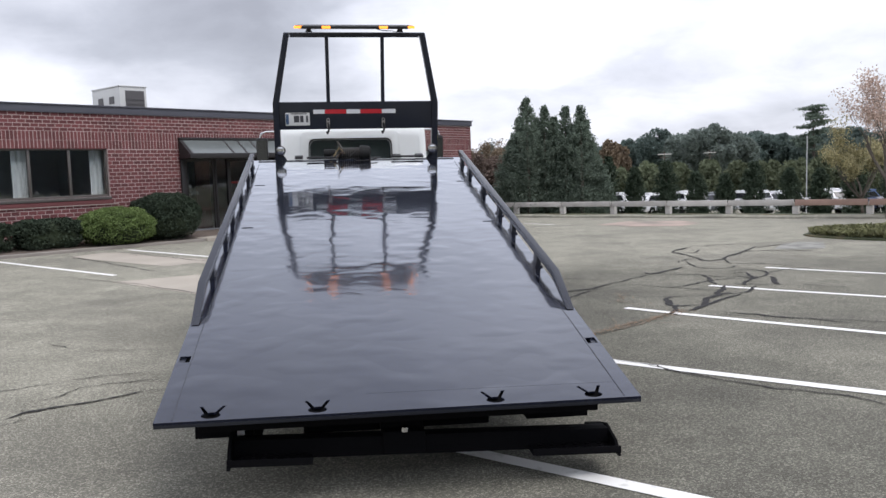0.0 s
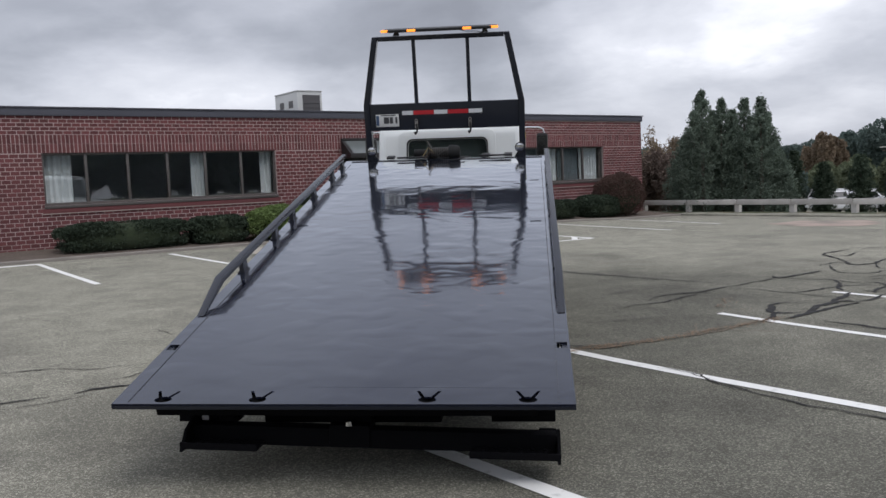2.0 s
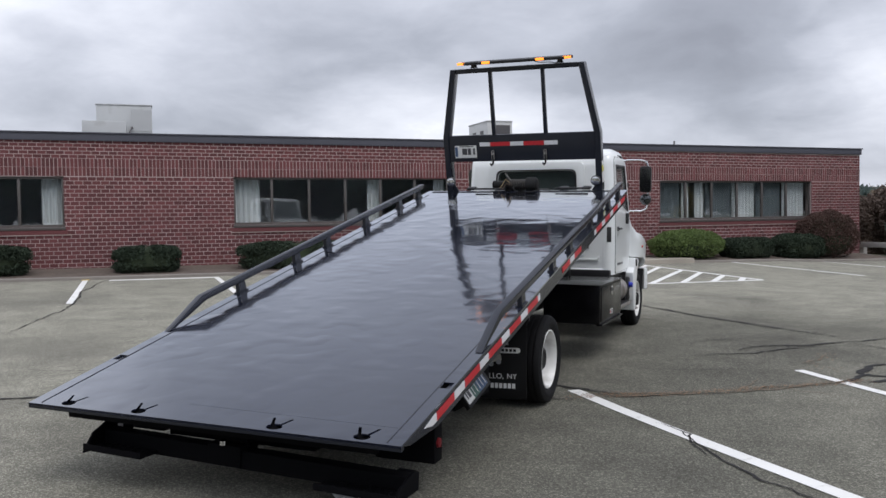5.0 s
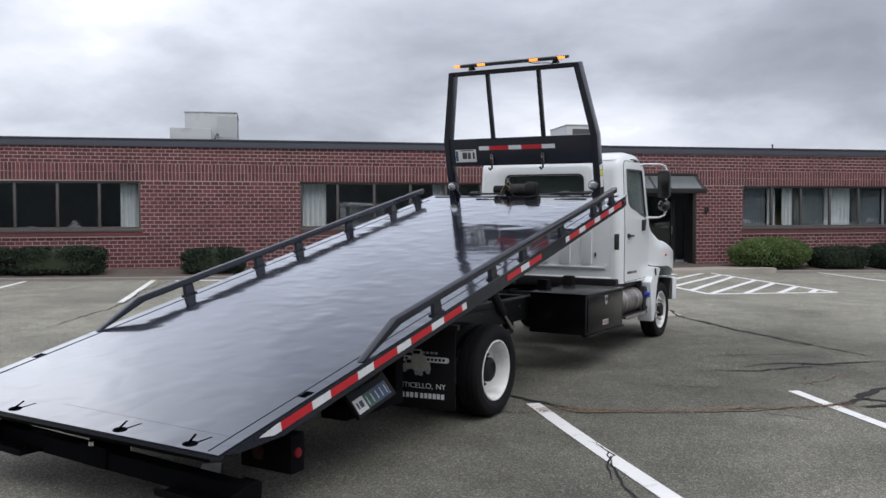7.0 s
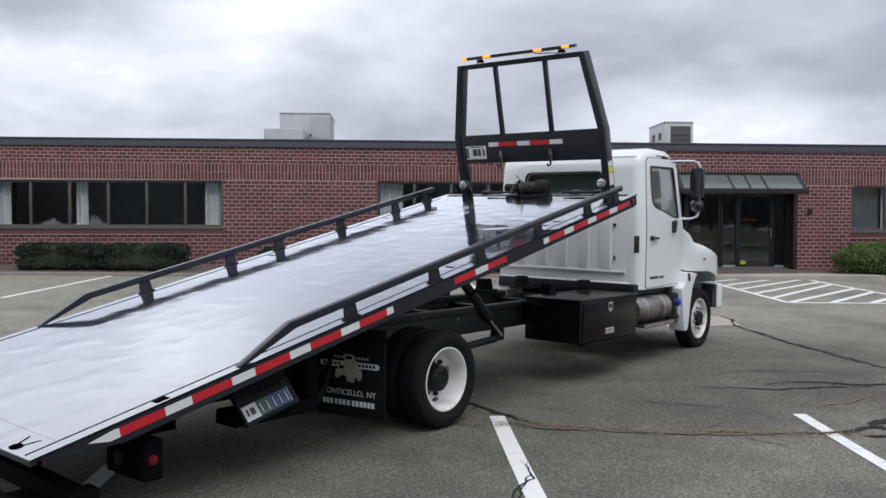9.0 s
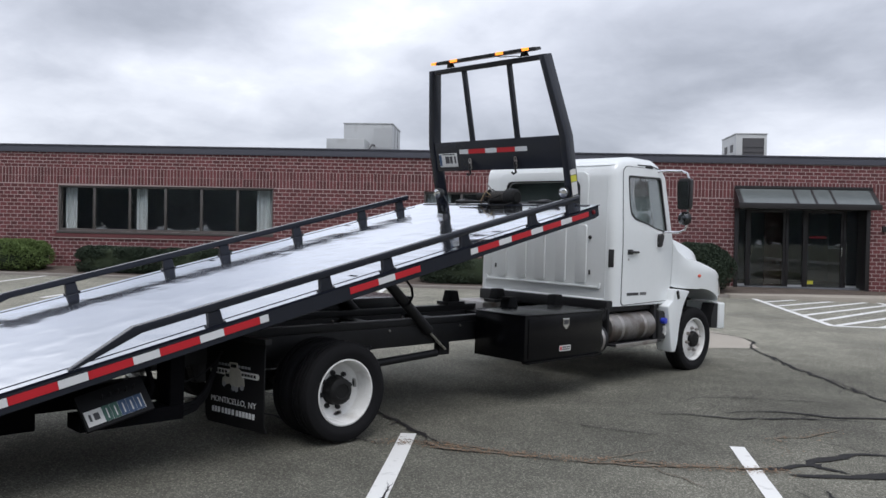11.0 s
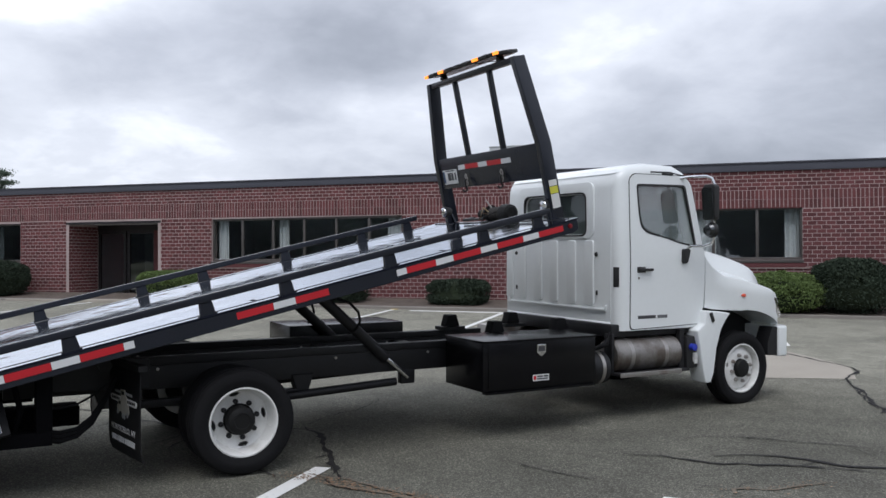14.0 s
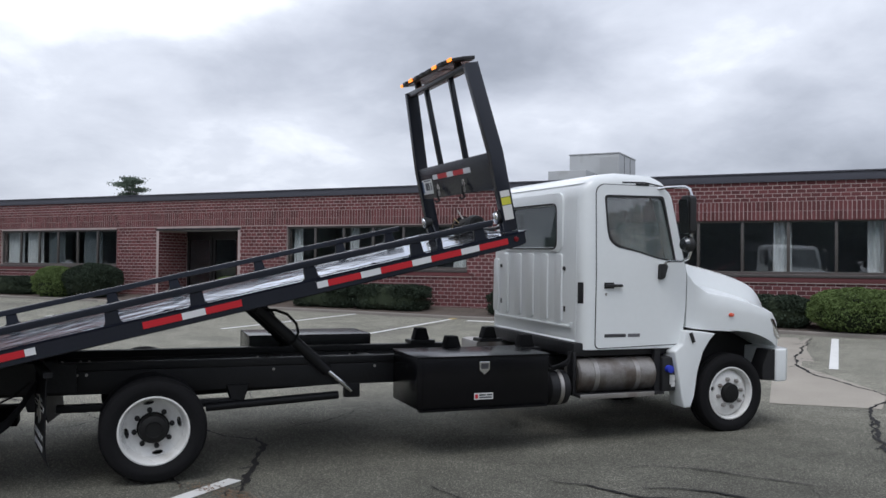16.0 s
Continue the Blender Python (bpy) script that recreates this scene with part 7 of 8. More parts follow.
gasket = cut(prism(bmesh.new(), grown(REAR_WIN, 0.02), 7.002, 7.03, "y"), prism(bmesh.new(), grown(REAR_WIN, -0.006), 6.8, 7.1, "y"))
part("rear_gasket", gasket, BLACK_PLASTIC, cab)
part("windscreen", prism(bmesh.new(), [(8.172, 1.66), (7.978, 2.38), (7.973, 2.375), (8.167, 1.655)], -0.85, 0.85), CAB_GLASS, cab).visible_shadow = False
# pressed surround of the rear window, pressed channels, swage and plugs on the cab's back
surround = prism(bmesh.new(), rounded([(-0.70, 1.765), (0.63, 1.765), (0.62, 2.335), (-0.69, 2.335)], 0.10, 6), 7.006, 7.03, "y")
surround = cut(bevelled(surround, 0.006, 2), prism(bmesh.new(), grown(REAR_WIN, 0.022), 6.8, 7.1, "y"))
part("window_surround", surround, WHITE_PAINT, cab)
for x in (-0.625, -0.315, -0.03, 0.275, 0.562):
    rib = prism(bmesh.new(), rounded([(x - 0.072, 1.095), (x + 0.072, 1.095), (x + 0.066, 1.745), (x - 0.066, 1.745)], 0.035), 7.0, 7.03, "y")
    part("pressed_rib", bevelled(rib, 0.009, 3), WHITE_PAINT, cab)
part("pressed_rib", bevelled(prism(bmesh.new(), rounded([(-0.93, 1.10), (-0.80, 1.10), (-0.80, 1.68), (-0.93, 1.68)], 0.03), 7.004, 7.03, "y"), 0.007, 2), WHITE_PAINT, cab)
part("lower_ledge", bevelled(prism(bmesh.new(), [(-0.885, 1.105), (-0.862, 1.105), (-0.842, 1.07), (0.79, 1.07), (0.81, 1.105), (0.832, 1.105), (0.815, 1.045), (-0.868, 1.045)], 6.998, 7.03, "y"), 0.006, 2), WHITE_PAINT, cab)
part("sill_flange", bevelled(prism(bmesh.new(), [(7.004, 0.93), (7.03, 0.95), (7.03, 0.862), (7.0, 0.862)], -0.90, 0.88), 0.006, 2), WHITE_PAINT, cab)
for x in (-0.735, 0.672):
    part("body_plug", lathe(bmesh.new(), ((0.022, 7.012), (0.018, 7.0), (0.0, 6.998)), 14, (x, 0, 1.605), "y"), BLACK_PLASTIC, cab)
    part("body_slot", boxed(x - 0.002, x + 0.016, 7.004, 7.02, 1.195, 1.245, bevel=0.004), BLACK_PLASTIC, cab)
for sx in (-1, 1):
    vent = boxed(-0.03, 0.03, -0.012, 0.012, -0.098, 0.098, bevel=0.006)
    part("cab_vent", vent, BLACK_PLASTIC, cab, "black vent slot", pose(sx * 0.945, 7.036, 1.385, 0, 0, sx * 34))
    part("corner_seam", tube(bmesh.new(), [(sx * 0.888, 7.014, 0.88), (sx * 0.888, 7.012, 1.5), (sx * 0.882, 7.022, 2.25)], 0.003, 6), WHITE_PAINT, cab)
part("roof_drip", tube(bmesh.new(), [(0.962, 7.45, 2.425), (0.962, 7.7, 2.432), (0.955, 7.93, 2.40)], 0.008, 6), BLACK_PLASTIC, cab)
part("grab_bracket", boxed(0.955, 0.982, 7.60, 7.74, 2.40, 2.42, bevel=0.004), BLACK_PLASTIC, cab)
part("cab_floor", boxed(-0.95, 0.95, 7.08, 8.12, 0.925, 0.96), BLACK_PLASTIC, cab)
part("dashboard", bevelled(prism(bmesh.new(), [(7.82, 1.2), (8.13, 1.2), (8.13, 1.62), (7.92, 1.58), (7.82, 1.45)], -0.93, 0.93), 0.03, 2), BLACK_PLASTIC, cab)
for x in (-0.5, 0.5):
    part("seat_back", bevelled(prism(bmesh.new(), [(7.28, 1.3), (7.50, 1.3), (7.44, 1.92), (7.27, 1.92)], x - 0.27, x + 0.27), 0.05, 3), SEAT, cab)
    part("seat_cushion", boxed(x - 0.27, x + 0.27, 7.36, 7.82, 1.18, 1.34, bevel=0.04), SEAT, cab)
    part("headrest", boxed(x - 0.17, x + 0.17, 7.28, 7.42, 1.935, 2.20, bevel=0.04), SEAT, cab)
wheel_ring = [(-0.5 + 0.21 * math.cos(a), 7.72 + 0.10 * math.sin(a), 1.62 + 0.18 * math.sin(a)) for a in [2 * math.pi * i / 24 for i in range(25)]]
part("steering_wheel", tube(bmesh.new(), wheel_ring, 0.015, 8, cap=False), BLACK_PLASTIC, cab)
# doors
DOOR = [(7.158, 0.876), (8.105, 0.90), (8.15, 1.25), (8.155, 1.60), (8.13, 1.69), (7.985, 2.33), (7.89, 2.40), (7.225, 2.395), (7.168, 2.34)]
for sx in (-1, 1):
    def hug(bm, sx=sx):
        for v in bm.verts:
            v.co.x = sx * (side_x(v.co.z) + v.co.x)
        bmesh.ops.recalc_face_normals(bm, faces=bm.faces)
        return bm

    def sliced(bm):
        bmesh.ops.bisect_plane(bm, geom=bm.verts[:] + bm.edges[:] + bm.faces[:], plane_co=(0, 0, 1.55), plane_no=(0, 0, 1))
        return bm

    panel = cut(prism(bmesh.new(), rounded(DOOR, 0.05), -0.004, 0.010), prism(bmesh.new(), rounded(DOOR_WIN, 0.04), -0.2, 0.2))
    door = part("door", hug(sliced(panel)), WHITE_PAINT, truck, "white cab door with a black handle", smooth=30)
    door.location.x = CX
    big = [(y + (0.007 if y > 7.6 else -0.007), z + (0.007 if z > 1.6 else -0.007)) for y, z in DOOR]
    seal = cut(prism(bmesh.new(), rounded(big, 0.05), -0.003, 0.0035), prism(bmesh.new(), rounded(DOOR, 0.05), -0.2, 0.2))
    part("door_seal", hug(sliced(seal)), BLACK_PLASTIC, door)
    inner = [(y + (0.02 if y < 7.5 else -0.02), z + (0.02 if z < 2.0 else -0.02)) for y, z in DOOR_WIN]
    gas = cut(prism(bmesh.new(), rounded(DOOR_WIN, 0.04), -0.01, 0.013), prism(bmesh.new(), rounded(inner, 0.04), -0.2, 0.2))
    part("window_gasket", hug(gas), BLACK_PLASTIC, door)
    pane = prism(bmesh.new(), rounded(DOOR_WIN, 0.04), -0.012, -0.008)
    part("door_glass", hug(pane), CAB_GLASS, door, "clear door glass").visible_shadow = False
    part("handle", hug(boxed(0.022, 0.045, 7.245, 7.425, 1.443, 1.469, bevel=0.008)), BLACK_PLASTIC, door, "black pull handle")
    part("handle_cup", hug(boxed(0.008, 0.014, 7.24, 7.345, 1.428, 1.484, bevel=0.002)), BLACK_PLASTIC, door)
    part("key_lock", lathe(bmesh.new(), ((0.012, sx * 1.013), (0.012, sx * 1.019), (0.0, sx * 1.02)), 12, (0, 7.26, 1.375)), STEEL, door)
    for i, (a, b) in enumerate(((7.25, 7.48), (7.505, 7.635))):
        part("badge", hug(boxed(0.0095, 0.0115, a, b, 0.975, 1.006)), DECAL_DARK if i == 0 else MATS["badge_ink"], door)
    # mirrors on a looped arm
    mx, my = sx * 1.255, 7.985
    arm = part("mirror_arm", tube(bmesh.new(), [(sx * 0.965, 7.84, 2.375), (sx * 1.03, 7.9, 2.39), (sx * 1.20, 7.98, 2.39), (sx * 1.265, 7.985, 2.365), (sx * 1.285, 8.0, 2.30), (sx * 1.285, 8.0, 1.80), (sx * 1.265, 7.985, 1.72), (sx * 1.20, 7.96, 1.69), (sx * 1.06, 7.91, 1.69), (sx * 1.03, 7.89, 1.665), (sx * 1.02, 7.88, 1.62)], 0.014, 10), CHROME, truck, "bright looped mirror arm")
    arm.location.x = CX
    part("mirror", bevelled(prism(bmesh.new(), rounded([(mx - 0.08, 1.95), (mx + 0.08, 1.95), (mx + 0.08, 2.305), (mx - 0.08, 2.305)], 0.04), my - 0.035, my + 0.035, "y"), 0.02, 3), BLACK_PLASTIC, arm, "tall black mirror housing")
    face = prism(bmesh.new(), rounded([(mx - 0.07, 1.95), (mx + 0.07, 1.95), (mx + 0.07, 2.27), (mx - 0.07, 2.27)], 0.03), my - 0.0395, my - 0.036, "y")
    bmesh.ops.rotate(face, verts=face.verts, cent=(mx, my - 0.04, 1.95), matrix=Matrix.Rotation(radians(4.5), 3, "X"))
    part("mirror_face", face, MIRROR_DARK, arm, "mirror glass")
    part("round_mirror", lathe(bmesh.new(), ((0.0, -0.06), (0.045, -0.055), (0.075, -0.02), (0.08, 0.02), (0.05, 0.05), (0.0, 0.06)), 24, (mx, my, 1.85), "y"), BLACK_PLASTIC, arm)
    part("round_mirror_face", lathe(bmesh.new(), ((0.07, -0.026), (0.05, -0.058), (0.0, -0.065)), 24, (mx, my, 1.85), "y"), MIRROR_DARK, arm)
    part("arm_foot", bevelled(prism(bmesh.new(), rounded([(7.825, 1.51), (7.885, 1.52), (7.925, 1.66), (7.83, 1.665)], 0.03), sx * 1.012, sx * 1.05), 0.01, 2), BLACK_PLASTIC, arm, "black mirror foot")

# hood and fenders, lofted front to back: y, ridge half width, hood top, fender edge, spread, bottom
STATIONS = ((8.165, 0.86, 1.690, 1.60, 0.950, 1.058), (8.24, 0.83, 1.686, 1.50, 0.968, 1.04), (8.36, 0.79, 1.668, 1.395, 1.022, 1.03), (8.57, 0.75, 1.630, 1.362, 1.047, 1.02), (8.84, 0.72, 1.575, 1.298, 1.047, 1.0), (9.04, 0.70, 1.522, 1.245, 1.035, 0.93), (9.15, 0.69, 1.484, 1.20, 1.012, 0.88), (9.24, 0.675, 1.440, 1.12, 0.972, 0.845), (9.32, 0.655, 1.375, 1.02, 0.91, 0.84), (9.40, 0.625, 1.29, 0.95, 0.83, 0.845), (9.47, 0.57, 1.19, 0.91, 0.74, 0.85))
bm = bmesh.new()
rings = []
for y, rx, zh, zs, k, zb in STATIONS:
    dz, wide = zh - zs, min(0.13, (1.0 * k - rx) * 0.6)
    half = [(1.055 * k, zb), (1.066 * k, zb + (zs - zb) * 0.55), (1.064 * k, zs - 0.028), (1.054 * k, zs - 0.008), (1.02 * k, zs + 0.004), (rx + wide + 0.04, zs + dz * 0.10), (rx + wide * 0.72, zs + dz * 0.24), (rx + wide * 0.35, zs + dz * 0.62), (rx + 0.01, zs + dz * 0.90), (rx - 0.06, zh - 0.004), (rx - 0.2, zh + 0.010), (0.25, zh + 0.022), (0.0, zh + 0.026)]
    pts = half + [(-x, z) for x, z in half[-2::-1]]
    rings.append([bm.verts.new((x, y, z)) for x, z in pts])
n = len(rings[0])
for a, b in zip(rings, rings[1:]):
    for j in range(n):
        bm.faces.new((a[j], a[(j + 1) % n], b[(j + 1) % n], b[j]))
bm.faces.new(rings[0]), bm.faces.new(rings[-1])
bmesh.ops.recalc_face_normals(bm, faces=bm.faces)
ARCH = [(8.15, 0.2), (8.245, 0.64), (8.30, 0.80), (8.37, 0.92), (8.45, 0.985), (8.55, 1.015), (8.68, 1.023), (8.83, 1.008), (8.98, 0.970), (9.10, 0.925), (9.21, 0.872), (9.34, 0.80), (9.40, 0.2)]
for sx in (-1, 1):
    arch = bmesh.new()
    prism(arch, ARCH, min(sx * 0.62, sx * 1.4), max(sx * 0.62, sx * 1.4))
    bm = cut(bm, arch)
hood = part("hood", bm, WHITE_PAINT, truck, "white sloping hood with boxy shelved fenders", smooth=27)
hood.location.x = CX
part("engine_bay", boxed(-0.60, 0.60, 8.13, 9.30, 0.55, 0.99, bevel=0.01), BLACK_MATT, truck)
part("hood_gap", boxed(-0.96, 0.96, 8.15, 8.164, 0.97, 1.60), BLACK_PLASTIC, hood)
part("cowl", boxed(-0.8, 0.8, 8.13, 8.21, 1.63, 1.70, bevel=0.01), BLACK_PLASTIC, hood)
for sx in (-1, 1):
    # flared skirt behind the front wheel
    outer = [(8.44, 0.998), (8.30, 1.018), (8.09, 1.035), (8.065, 0.90), (7.965, 0.835), (8.01, 0.62), (8.05, 0.42), (8.082, 0.298)]
    back = [(8.16, 0.298), (8.20, 0.40), (8.236, 0.638), (8.30, 0.83), (8.37, 0.93)]
    skirt = prism(bmesh.new(), outer + back, min(sx * 0.90, sx * 1.105), max(sx * 0.90, sx * 1.105))
    part("fender_skirt", bevelled(skirt, 0.018, 3), WHITE_PAINT, hood, "white fender skirt")
    latch = boxed(-0.018, 0.018, -0.05, 0.05, -0.008, 0.008, bevel=0.006)
    part("skirt_latch", latch, BLACK_PLASTIC, hood, "black rubber hood latch", pose(sx * 1.112, 8.16, 0.965, 90, 0, 0) @ pose(0, 0, 0, 0, 90, 0) @ pose(0, 0, 0, 0, 0, 22))
    part("wheel_well", boxed(min(sx * 0.60, sx * 0.615), max(sx * 0.60, sx * 0.615), 8.12, 9.3, 0.55, 1.02), BLACK_MATT, hood)
    rep = lathe(bmesh.new(), ((0.032, sx * 1.105), (0.028, sx * 1.128), (0.0, sx * 1.133)), 20)
    part("side_repeater", rep, REPEATER, hood, "orange-red side repeater", Matrix.Translation((0, 8.61, 1.178)) @ Matrix.Diagonal((1, 1, 0.6, 1)))
    light = [(9.105, 1.15), (9.18, 1.135), (9.25, 1.04), (9.31, 0.925), (9.245, 0.915), (9.19, 0.97)]
    bm = bevelled(prism(bmesh.new(), light, min(sx * 0.74, sx * 1.09), max(sx * 0.74, sx * 1.09)), 0.015, 3)
    for v in bm.verts:
        if abs(v.co.x) > 0.9:
            v.co.x -= sx * max(0.0, v.co.y - 9.12) * 0.36
    lamp_ob = part("headlight", bm, CHROME, hood, "clear faceted headlight")
grille = part("grille", boxed(-0.50, 0.50, 9.455, 9.495, 0.87, 1.15, bevel=0.01), BLACK_PLASTIC, truck)
for i in range(3):
    part("grille_bar", boxed(-0.48, 0.48, 9.495, 9.51, 0.90 + 0.08 * i, 0.925 + 0.08 * i, bevel=0.005), CHROME, grille)
bumper = part("bumper", bevelled(prism(bmesh.new(), [(-1.05, 9.215), (-1.065, 9.32), (-0.98, 9.42), (-0.6, 9.54), (0.0, 9.60), (0.6, 9.54), (0.98, 9.42), (1.065, 9.32), (1.05, 9.215), (0.9, 9.20), (-0.9, 9.20)], 0.50, 0.825, "z"), 0.02, 3), WHITE_PAINT, truck, "white painted steel bumper")
for sx in (-1, 1):
    part("bumper_end", prism(bmesh.new(), [(9.06, 0.52), (9.21, 0.51), (9.21, 0.82), (9.13, 0.82), (9.06, 0.66)], min(sx * 0.86, sx * 1.03), max(sx * 0.86, sx * 1.03)), BLACK_MATT, bumper)

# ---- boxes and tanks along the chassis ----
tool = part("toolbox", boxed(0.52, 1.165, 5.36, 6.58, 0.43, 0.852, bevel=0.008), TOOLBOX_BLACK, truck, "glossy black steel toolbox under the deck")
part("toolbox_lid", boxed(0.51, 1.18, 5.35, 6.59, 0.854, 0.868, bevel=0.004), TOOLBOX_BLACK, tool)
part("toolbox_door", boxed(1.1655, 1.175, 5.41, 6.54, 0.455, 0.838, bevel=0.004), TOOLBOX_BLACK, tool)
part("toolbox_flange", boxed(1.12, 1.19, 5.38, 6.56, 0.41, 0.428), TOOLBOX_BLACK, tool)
shield = [(5.915, 0.815), (5.915, 0.745), (5.962, 0.705), (6.01, 0.745), (6.01, 0.815)]
part("latch_shield", bevelled(prism(bmesh.new(), shield, 1.1755, 1.180), 0.003, 1), CHROME, tool, "bright shield-shaped latch")
part("latch_core", boxed(1.1805, 1.184, 5.93, 5.995, 0.755, 0.80), DECAL_DARK, tool)
part("maker_label", boxed(1.1755, 1.177, 5.87, 6.045, 0.495, 0.55), STICKER, tool)
part("label_bar", boxed(1.1775, 1.1785, 5.878, 5.905, 0.505, 0.54), TAPE_RED, tool)
for a, b, z0, z1 in ((5.915, 5.975, 0.526, 0.540), (5.985, 6.035, 0.526, 0.540), (5.915, 6.03, 0.506, 0.518)):
    part("label_bar", boxed(1.1775, 1.1785, a, b, z0, z1), DECAL_DARK, tool)
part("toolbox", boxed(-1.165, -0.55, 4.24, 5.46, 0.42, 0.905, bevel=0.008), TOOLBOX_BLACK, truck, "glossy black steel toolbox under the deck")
bm = lathe(bmesh.new(), ((0.0, 6.98), (0.145, 6.98), (0.165, 6.995), (0.165, 7.795), (0.145, 7.81), (0.0, 7.81)), 36, (0.87, 0, 0.62), "y")
can = part("exhaust_canister", bm, CANISTER, truck, "stained steel exhaust canister under the cab")
for yy in (7.16, 7.60):
    part("strap", lathe(bmesh.new(), ((0.166, yy - 0.025), (0.1695, yy - 0.022), (0.1695, yy + 0.022), (0.166, yy + 0.025)), 36, (0.87, 0, 0.62), "y"), STEEL, can)
part("air_tank", lathe(bmesh.new(), ((0.0, 6.66), (0.12, 6.67), (0.155, 6.70), (0.16, 6.80), (0.155, 6.88), (0.10, 6.92), (0.0, 6.93)), 32, (0.88, 0, 0.52), "y"), BLACK_MATT, truck, "dark round tank end")
part("pipe_bracket", boxed(0.86, 0.98, 6.935, 6.965, 0.45, 0.84, bevel=0.01), BLACK_MATT, truck)
for k in range(3):
    part("air_hose", tube(bmesh.new(), [(0.98 - 0.06 * k, 6.60 + 0.02 * k, 0.80), (1.0 - 0.05 * k, 6.70, 0.72 - 0.03 * k), (0.98, 6.80 + 0.04 * k, 0.74), (0.95, 6.92, 0.78 + 0.03 * k), (0.9, 7.02, 0.86)], 0.012, 7), RUBBER, truck)
part("tank_band", lathe(bmesh.new(), ((0.161, 6.78), (0.166, 6.785), (0.166, 6.815), (0.161, 6.82)), 32, (0.88, 0, 0.52), "y"), STEEL, truck)
step = part("cab_step", boxed(0.80, 1.08, 6.95, 7.86, 0.44, 0.465, bevel=0.006), BLACK_MATT, truck, "step bar below the cab")
part("step_edge", boxed(1.082, 1.092, 6.95, 7.74, 0.43, 0.475, bevel=0.003), STEEL, step)
part("step_hanger", boxed(0.95, 1.0, 7.80, 7.86, 0.44, 0.85), BLACK_MATT, step)
part("cab_underbody", boxed(-0.95, 0.95, 6.95, 8.1, 0.80, 0.925, bevel=0.02), BLACK_MATT, truck)
part("fluid_tank", boxed(0.72, 1.03, 7.87, 8.03, 0.45, 0.78, bevel=0.03), BLACK_PLASTIC, truck)
part("fluid_cap", lathe(bmesh.new(), ((0.035, 0.0), (0.035, 0.05), (0.0, 0.055)), 16, (1.0, 7.86, 0.0), "x"), BLUE_CAP, truck, "blue filler cap").location = (0.03, 0.07, 0.67)
for z0, z1, ink in ((0.50, 0.545, STICKER), (0.552, 0.592, STICKER)):
    part("tank_label", boxed(1.046, 1.049, 7.955, 8.0, z0, z1, bevel=0.001), ink, truck, "small white warning label")
part("tank_label", boxed(1.031, 1.033, 7.95, 8.01, 0.52, 0.61), STICKER, truck)
part("fuel_tank", boxed(-1.05, -0.60, 6.65, 7.9, 0.42, 0.80, bevel=0.05), STEEL, truck)

# ---- bricks of the front, last ----


def courses():
    """Brick boxes of the front as (x0, x1, z0, z1), cut at the openings."""
    out = []
    L, H, J = 0.203, 0.1016, 0.014
    rows = [(0.048 + H * i, "run", i) for i in range(27)] + [(2.80, "soldier", 0), (3.02, "soldier", 1)] + [(3.245 + H * 0.9 * i, "run", 40 + i) for i in range(5)]
    for z, kind, i in rows:
        if kind == "run":
            z1, step, x = z + H - J, L, LEFT - (L / 2 if i % 2 else 0)
            if i >= 40:
                z1 = z + H * 0.9 - J
        else:
            z1, step, x = z + 0.215, 0.0915, LEFT
        blocks = [h for h in HOLES if h[2] - (0.17 if h[2] > 1 else 0) < z1 - 0.01 and h[3] > z + 0.01]
        while x < -0.001:
            a, b = max(x, LEFT), min(x + step - J, 0.0)
            x += step
            pieces = [(a, b)]
            for h in blocks:
                nxt = []
                for p, q in pieces:
                    if q <= h[0] or p >= h[1]:
                        nxt.append((p, q))
                    else:
                        if p < h[0]:
                            nxt.append((p, h[0]))
                        if q > h[1]:
                            nxt.append((h[1], q))
                pieces = nxt
            out += [(p, q, z, z1) for p, q in pieces if q - p > 0.02]
    # rowlock sills under the windows
    for x0, x1, z0, z1, _ in WINDOWS:
        x = x0
        while x < x1 - 0.02:
            out.append((x, min(x + 0.062, x1), z0 - 0.17, z0 - 0.078))
            x += 0.072
    return out


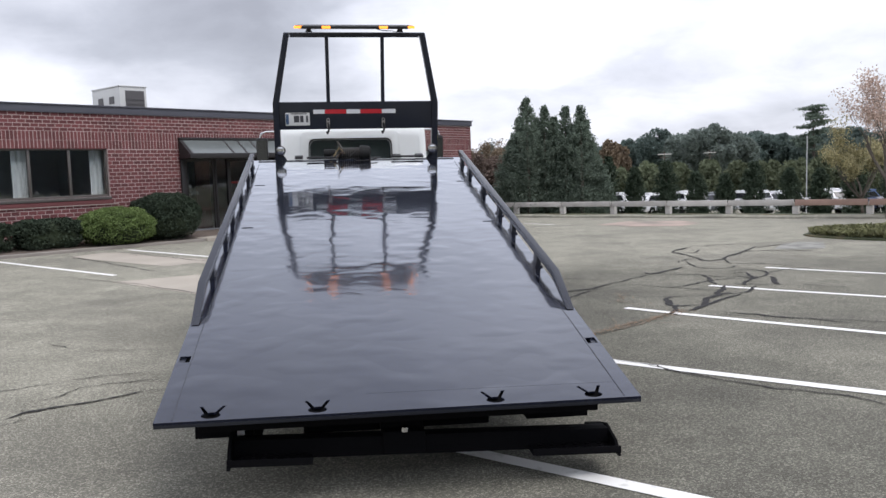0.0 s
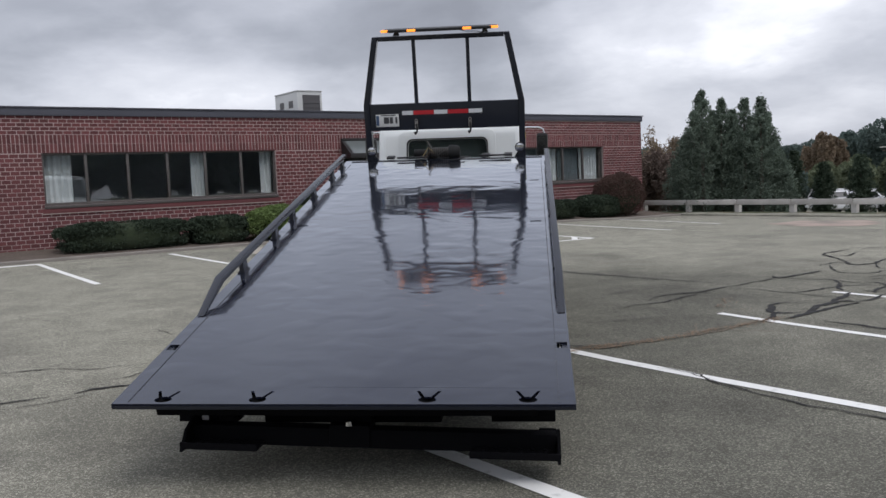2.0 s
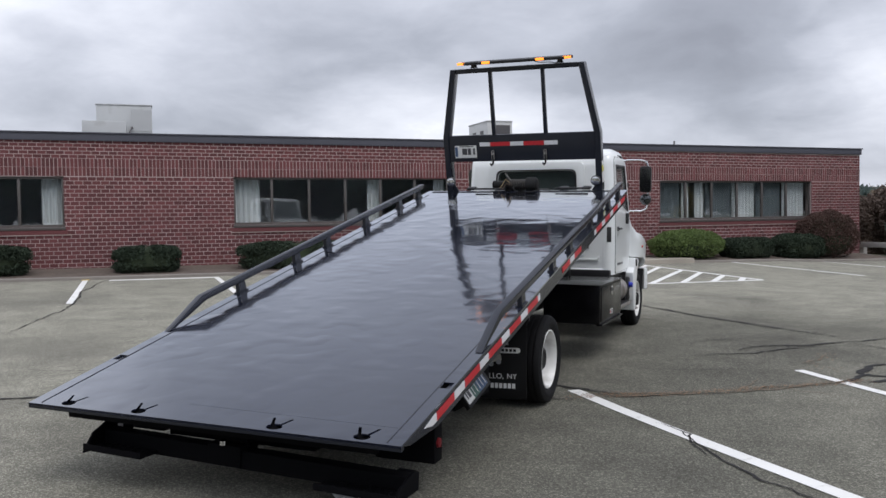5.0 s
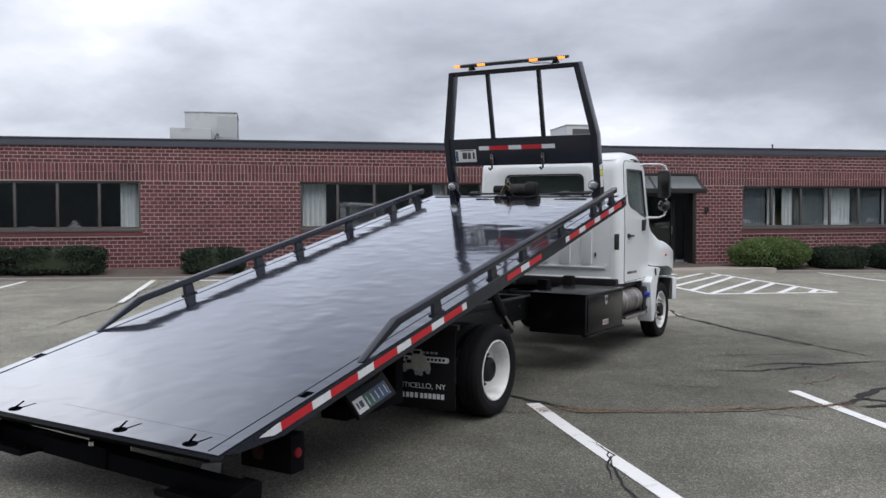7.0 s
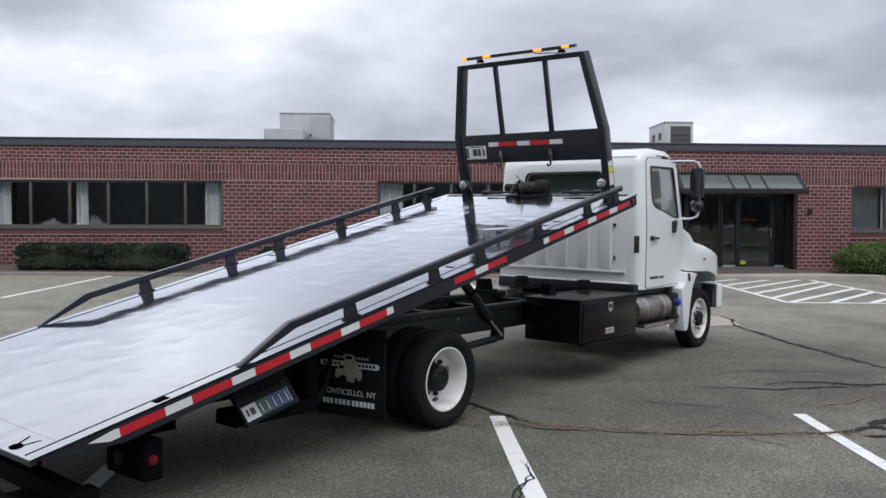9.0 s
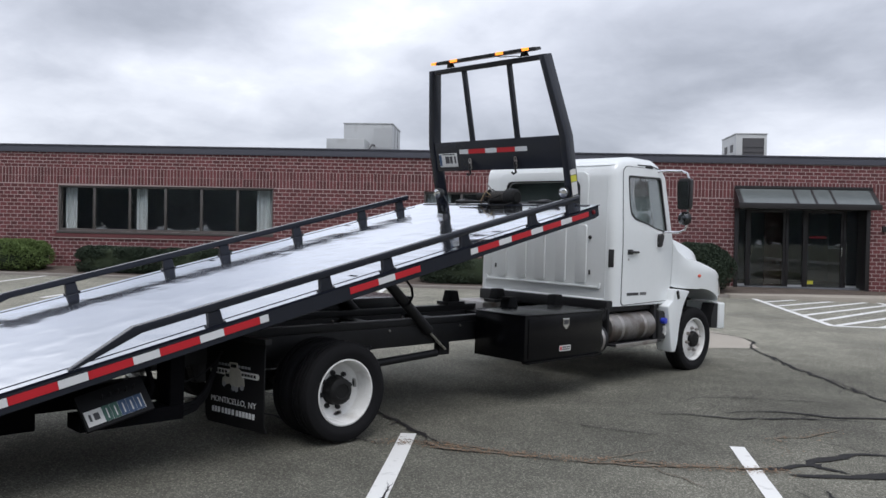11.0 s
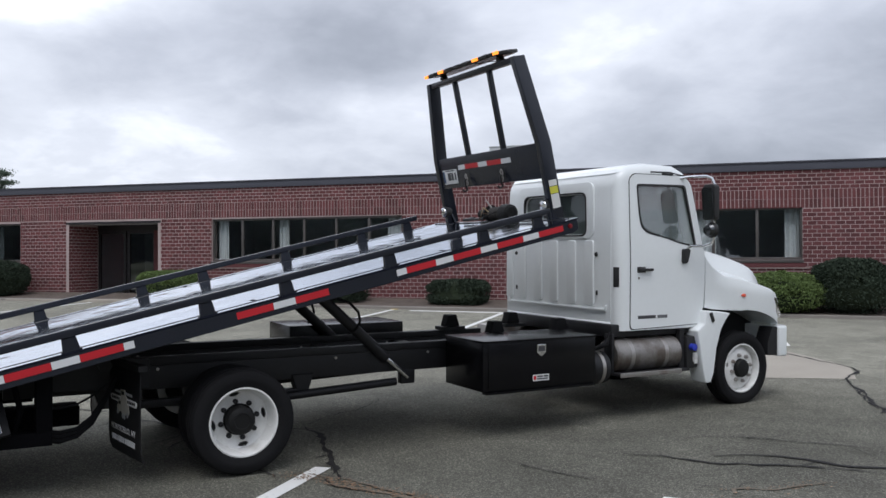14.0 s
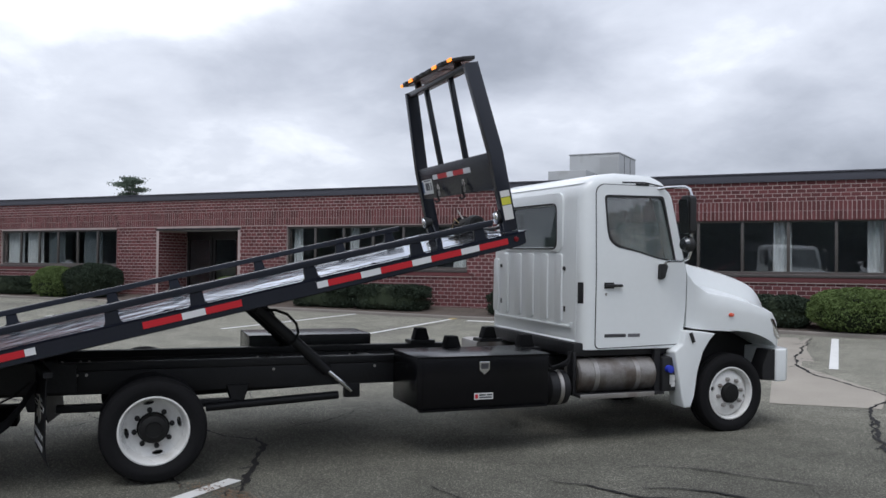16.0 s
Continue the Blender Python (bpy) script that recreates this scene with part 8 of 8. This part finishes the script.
rng_b = random.Random(3)
single, joined_v, joined_f = [], [], []
for x0, x1, z0, z1 in courses():
    if z1 < ground_local(x0, -1.8) - 0.05:
        continue
    whole = abs((x1 - x0) - 0.189) < 0.002 and abs((z1 - z0) - 0.0876) < 0.002
    if whole and -25.1 < x0 < -21.3 and 0.55 < z0 < 2.2 and len(single) < 300:
        single.append((x0, z0))
        continue
    p = 0.006 + rng_b.uniform(-0.002, 0.003)
    e = 0.004
    k = len(joined_v)
    joined_v += [(x0, 0.001, z0), (x1, 0.001, z0), (x1, 0.001, z1), (x0, 0.001, z1), (x0 + e, -p, z0 + e), (x1 - e, -p, z0 + e), (x1 - e, -p, z1 - e), (x0 + e, -p, z1 - e)]
    joined_f += [(k + 4, k + 5, k + 6, k + 7), (k, k + 1, k + 5, k + 4), (k + 1, k + 2, k + 6, k + 5), (k + 2, k + 3, k + 7, k + 6), (k + 3, k, k + 4, k + 7)]
joined_v = [(x, y, tilt(x, z)) for x, y, z in joined_v]
tagged(raw("brickwork", joined_v, joined_f, BRICK, wall_front), "weathered red bricks of the front", kind="stuff")
# the returning end wall
side_v, side_f = [], []
for i in range(36):
    z = 0.03 + 0.1016 * i
    if z > TOP - 0.1:
        break
    y = 0.02 - (0.1 if i % 2 else 0)
    while y < DEEP:
        a, b = max(y, 0.0), y + 0.192
        k = len(side_v)
        side_v += [(-0.001, a, z), (-0.001, b, z), (-0.001, b, z + 0.0906), (-0.001, a, z + 0.0906), (0.007, a + 0.004, z + 0.004), (0.007, b - 0.004, z + 0.004), (0.007, b - 0.004, z + 0.0866), (0.007, a + 0.004, z + 0.0866)]
        side_f += [(k + 4, k + 5, k + 6, k + 7), (k, k + 1, k + 5, k + 4), (k + 1, k + 2, k + 6, k + 5), (k + 2, k + 3, k + 7, k + 6), (k + 3, k, k + 4, k + 7)]
        y += 0.203
side_v = [(x, y, tilt(x, z)) for x, y, z in side_v]
tagged(raw("brickwork", side_v, side_f, BRICK, wall_front), "weathered red bricks of the end wall", kind="stuff")
e = 0.004
brick_me = bpy.data.meshes.new("brick")
brick_me.from_pydata([(0, 0.001, 0), (0.189, 0.001, 0), (0.189, 0.001, 0.0876), (0, 0.001, 0.0876), (e, -0.007, e), (0.189 - e, -0.007, e), (0.189 - e, -0.007, 0.0876 - e), (e, -0.007, 0.0876 - e)], [], [(4, 5, 6, 7), (0, 1, 5, 4), (1, 2, 6, 5), (2, 3, 7, 6), (3, 0, 4, 7)])
brick_me.materials.append(BRICK_PIECE)
for x, z in single:
    ob = new("brick", brick_me)
    ob.parent = wall_front
    ob.location = (x, rng_b.uniform(-0.002, 0.002), tilt(x, z))
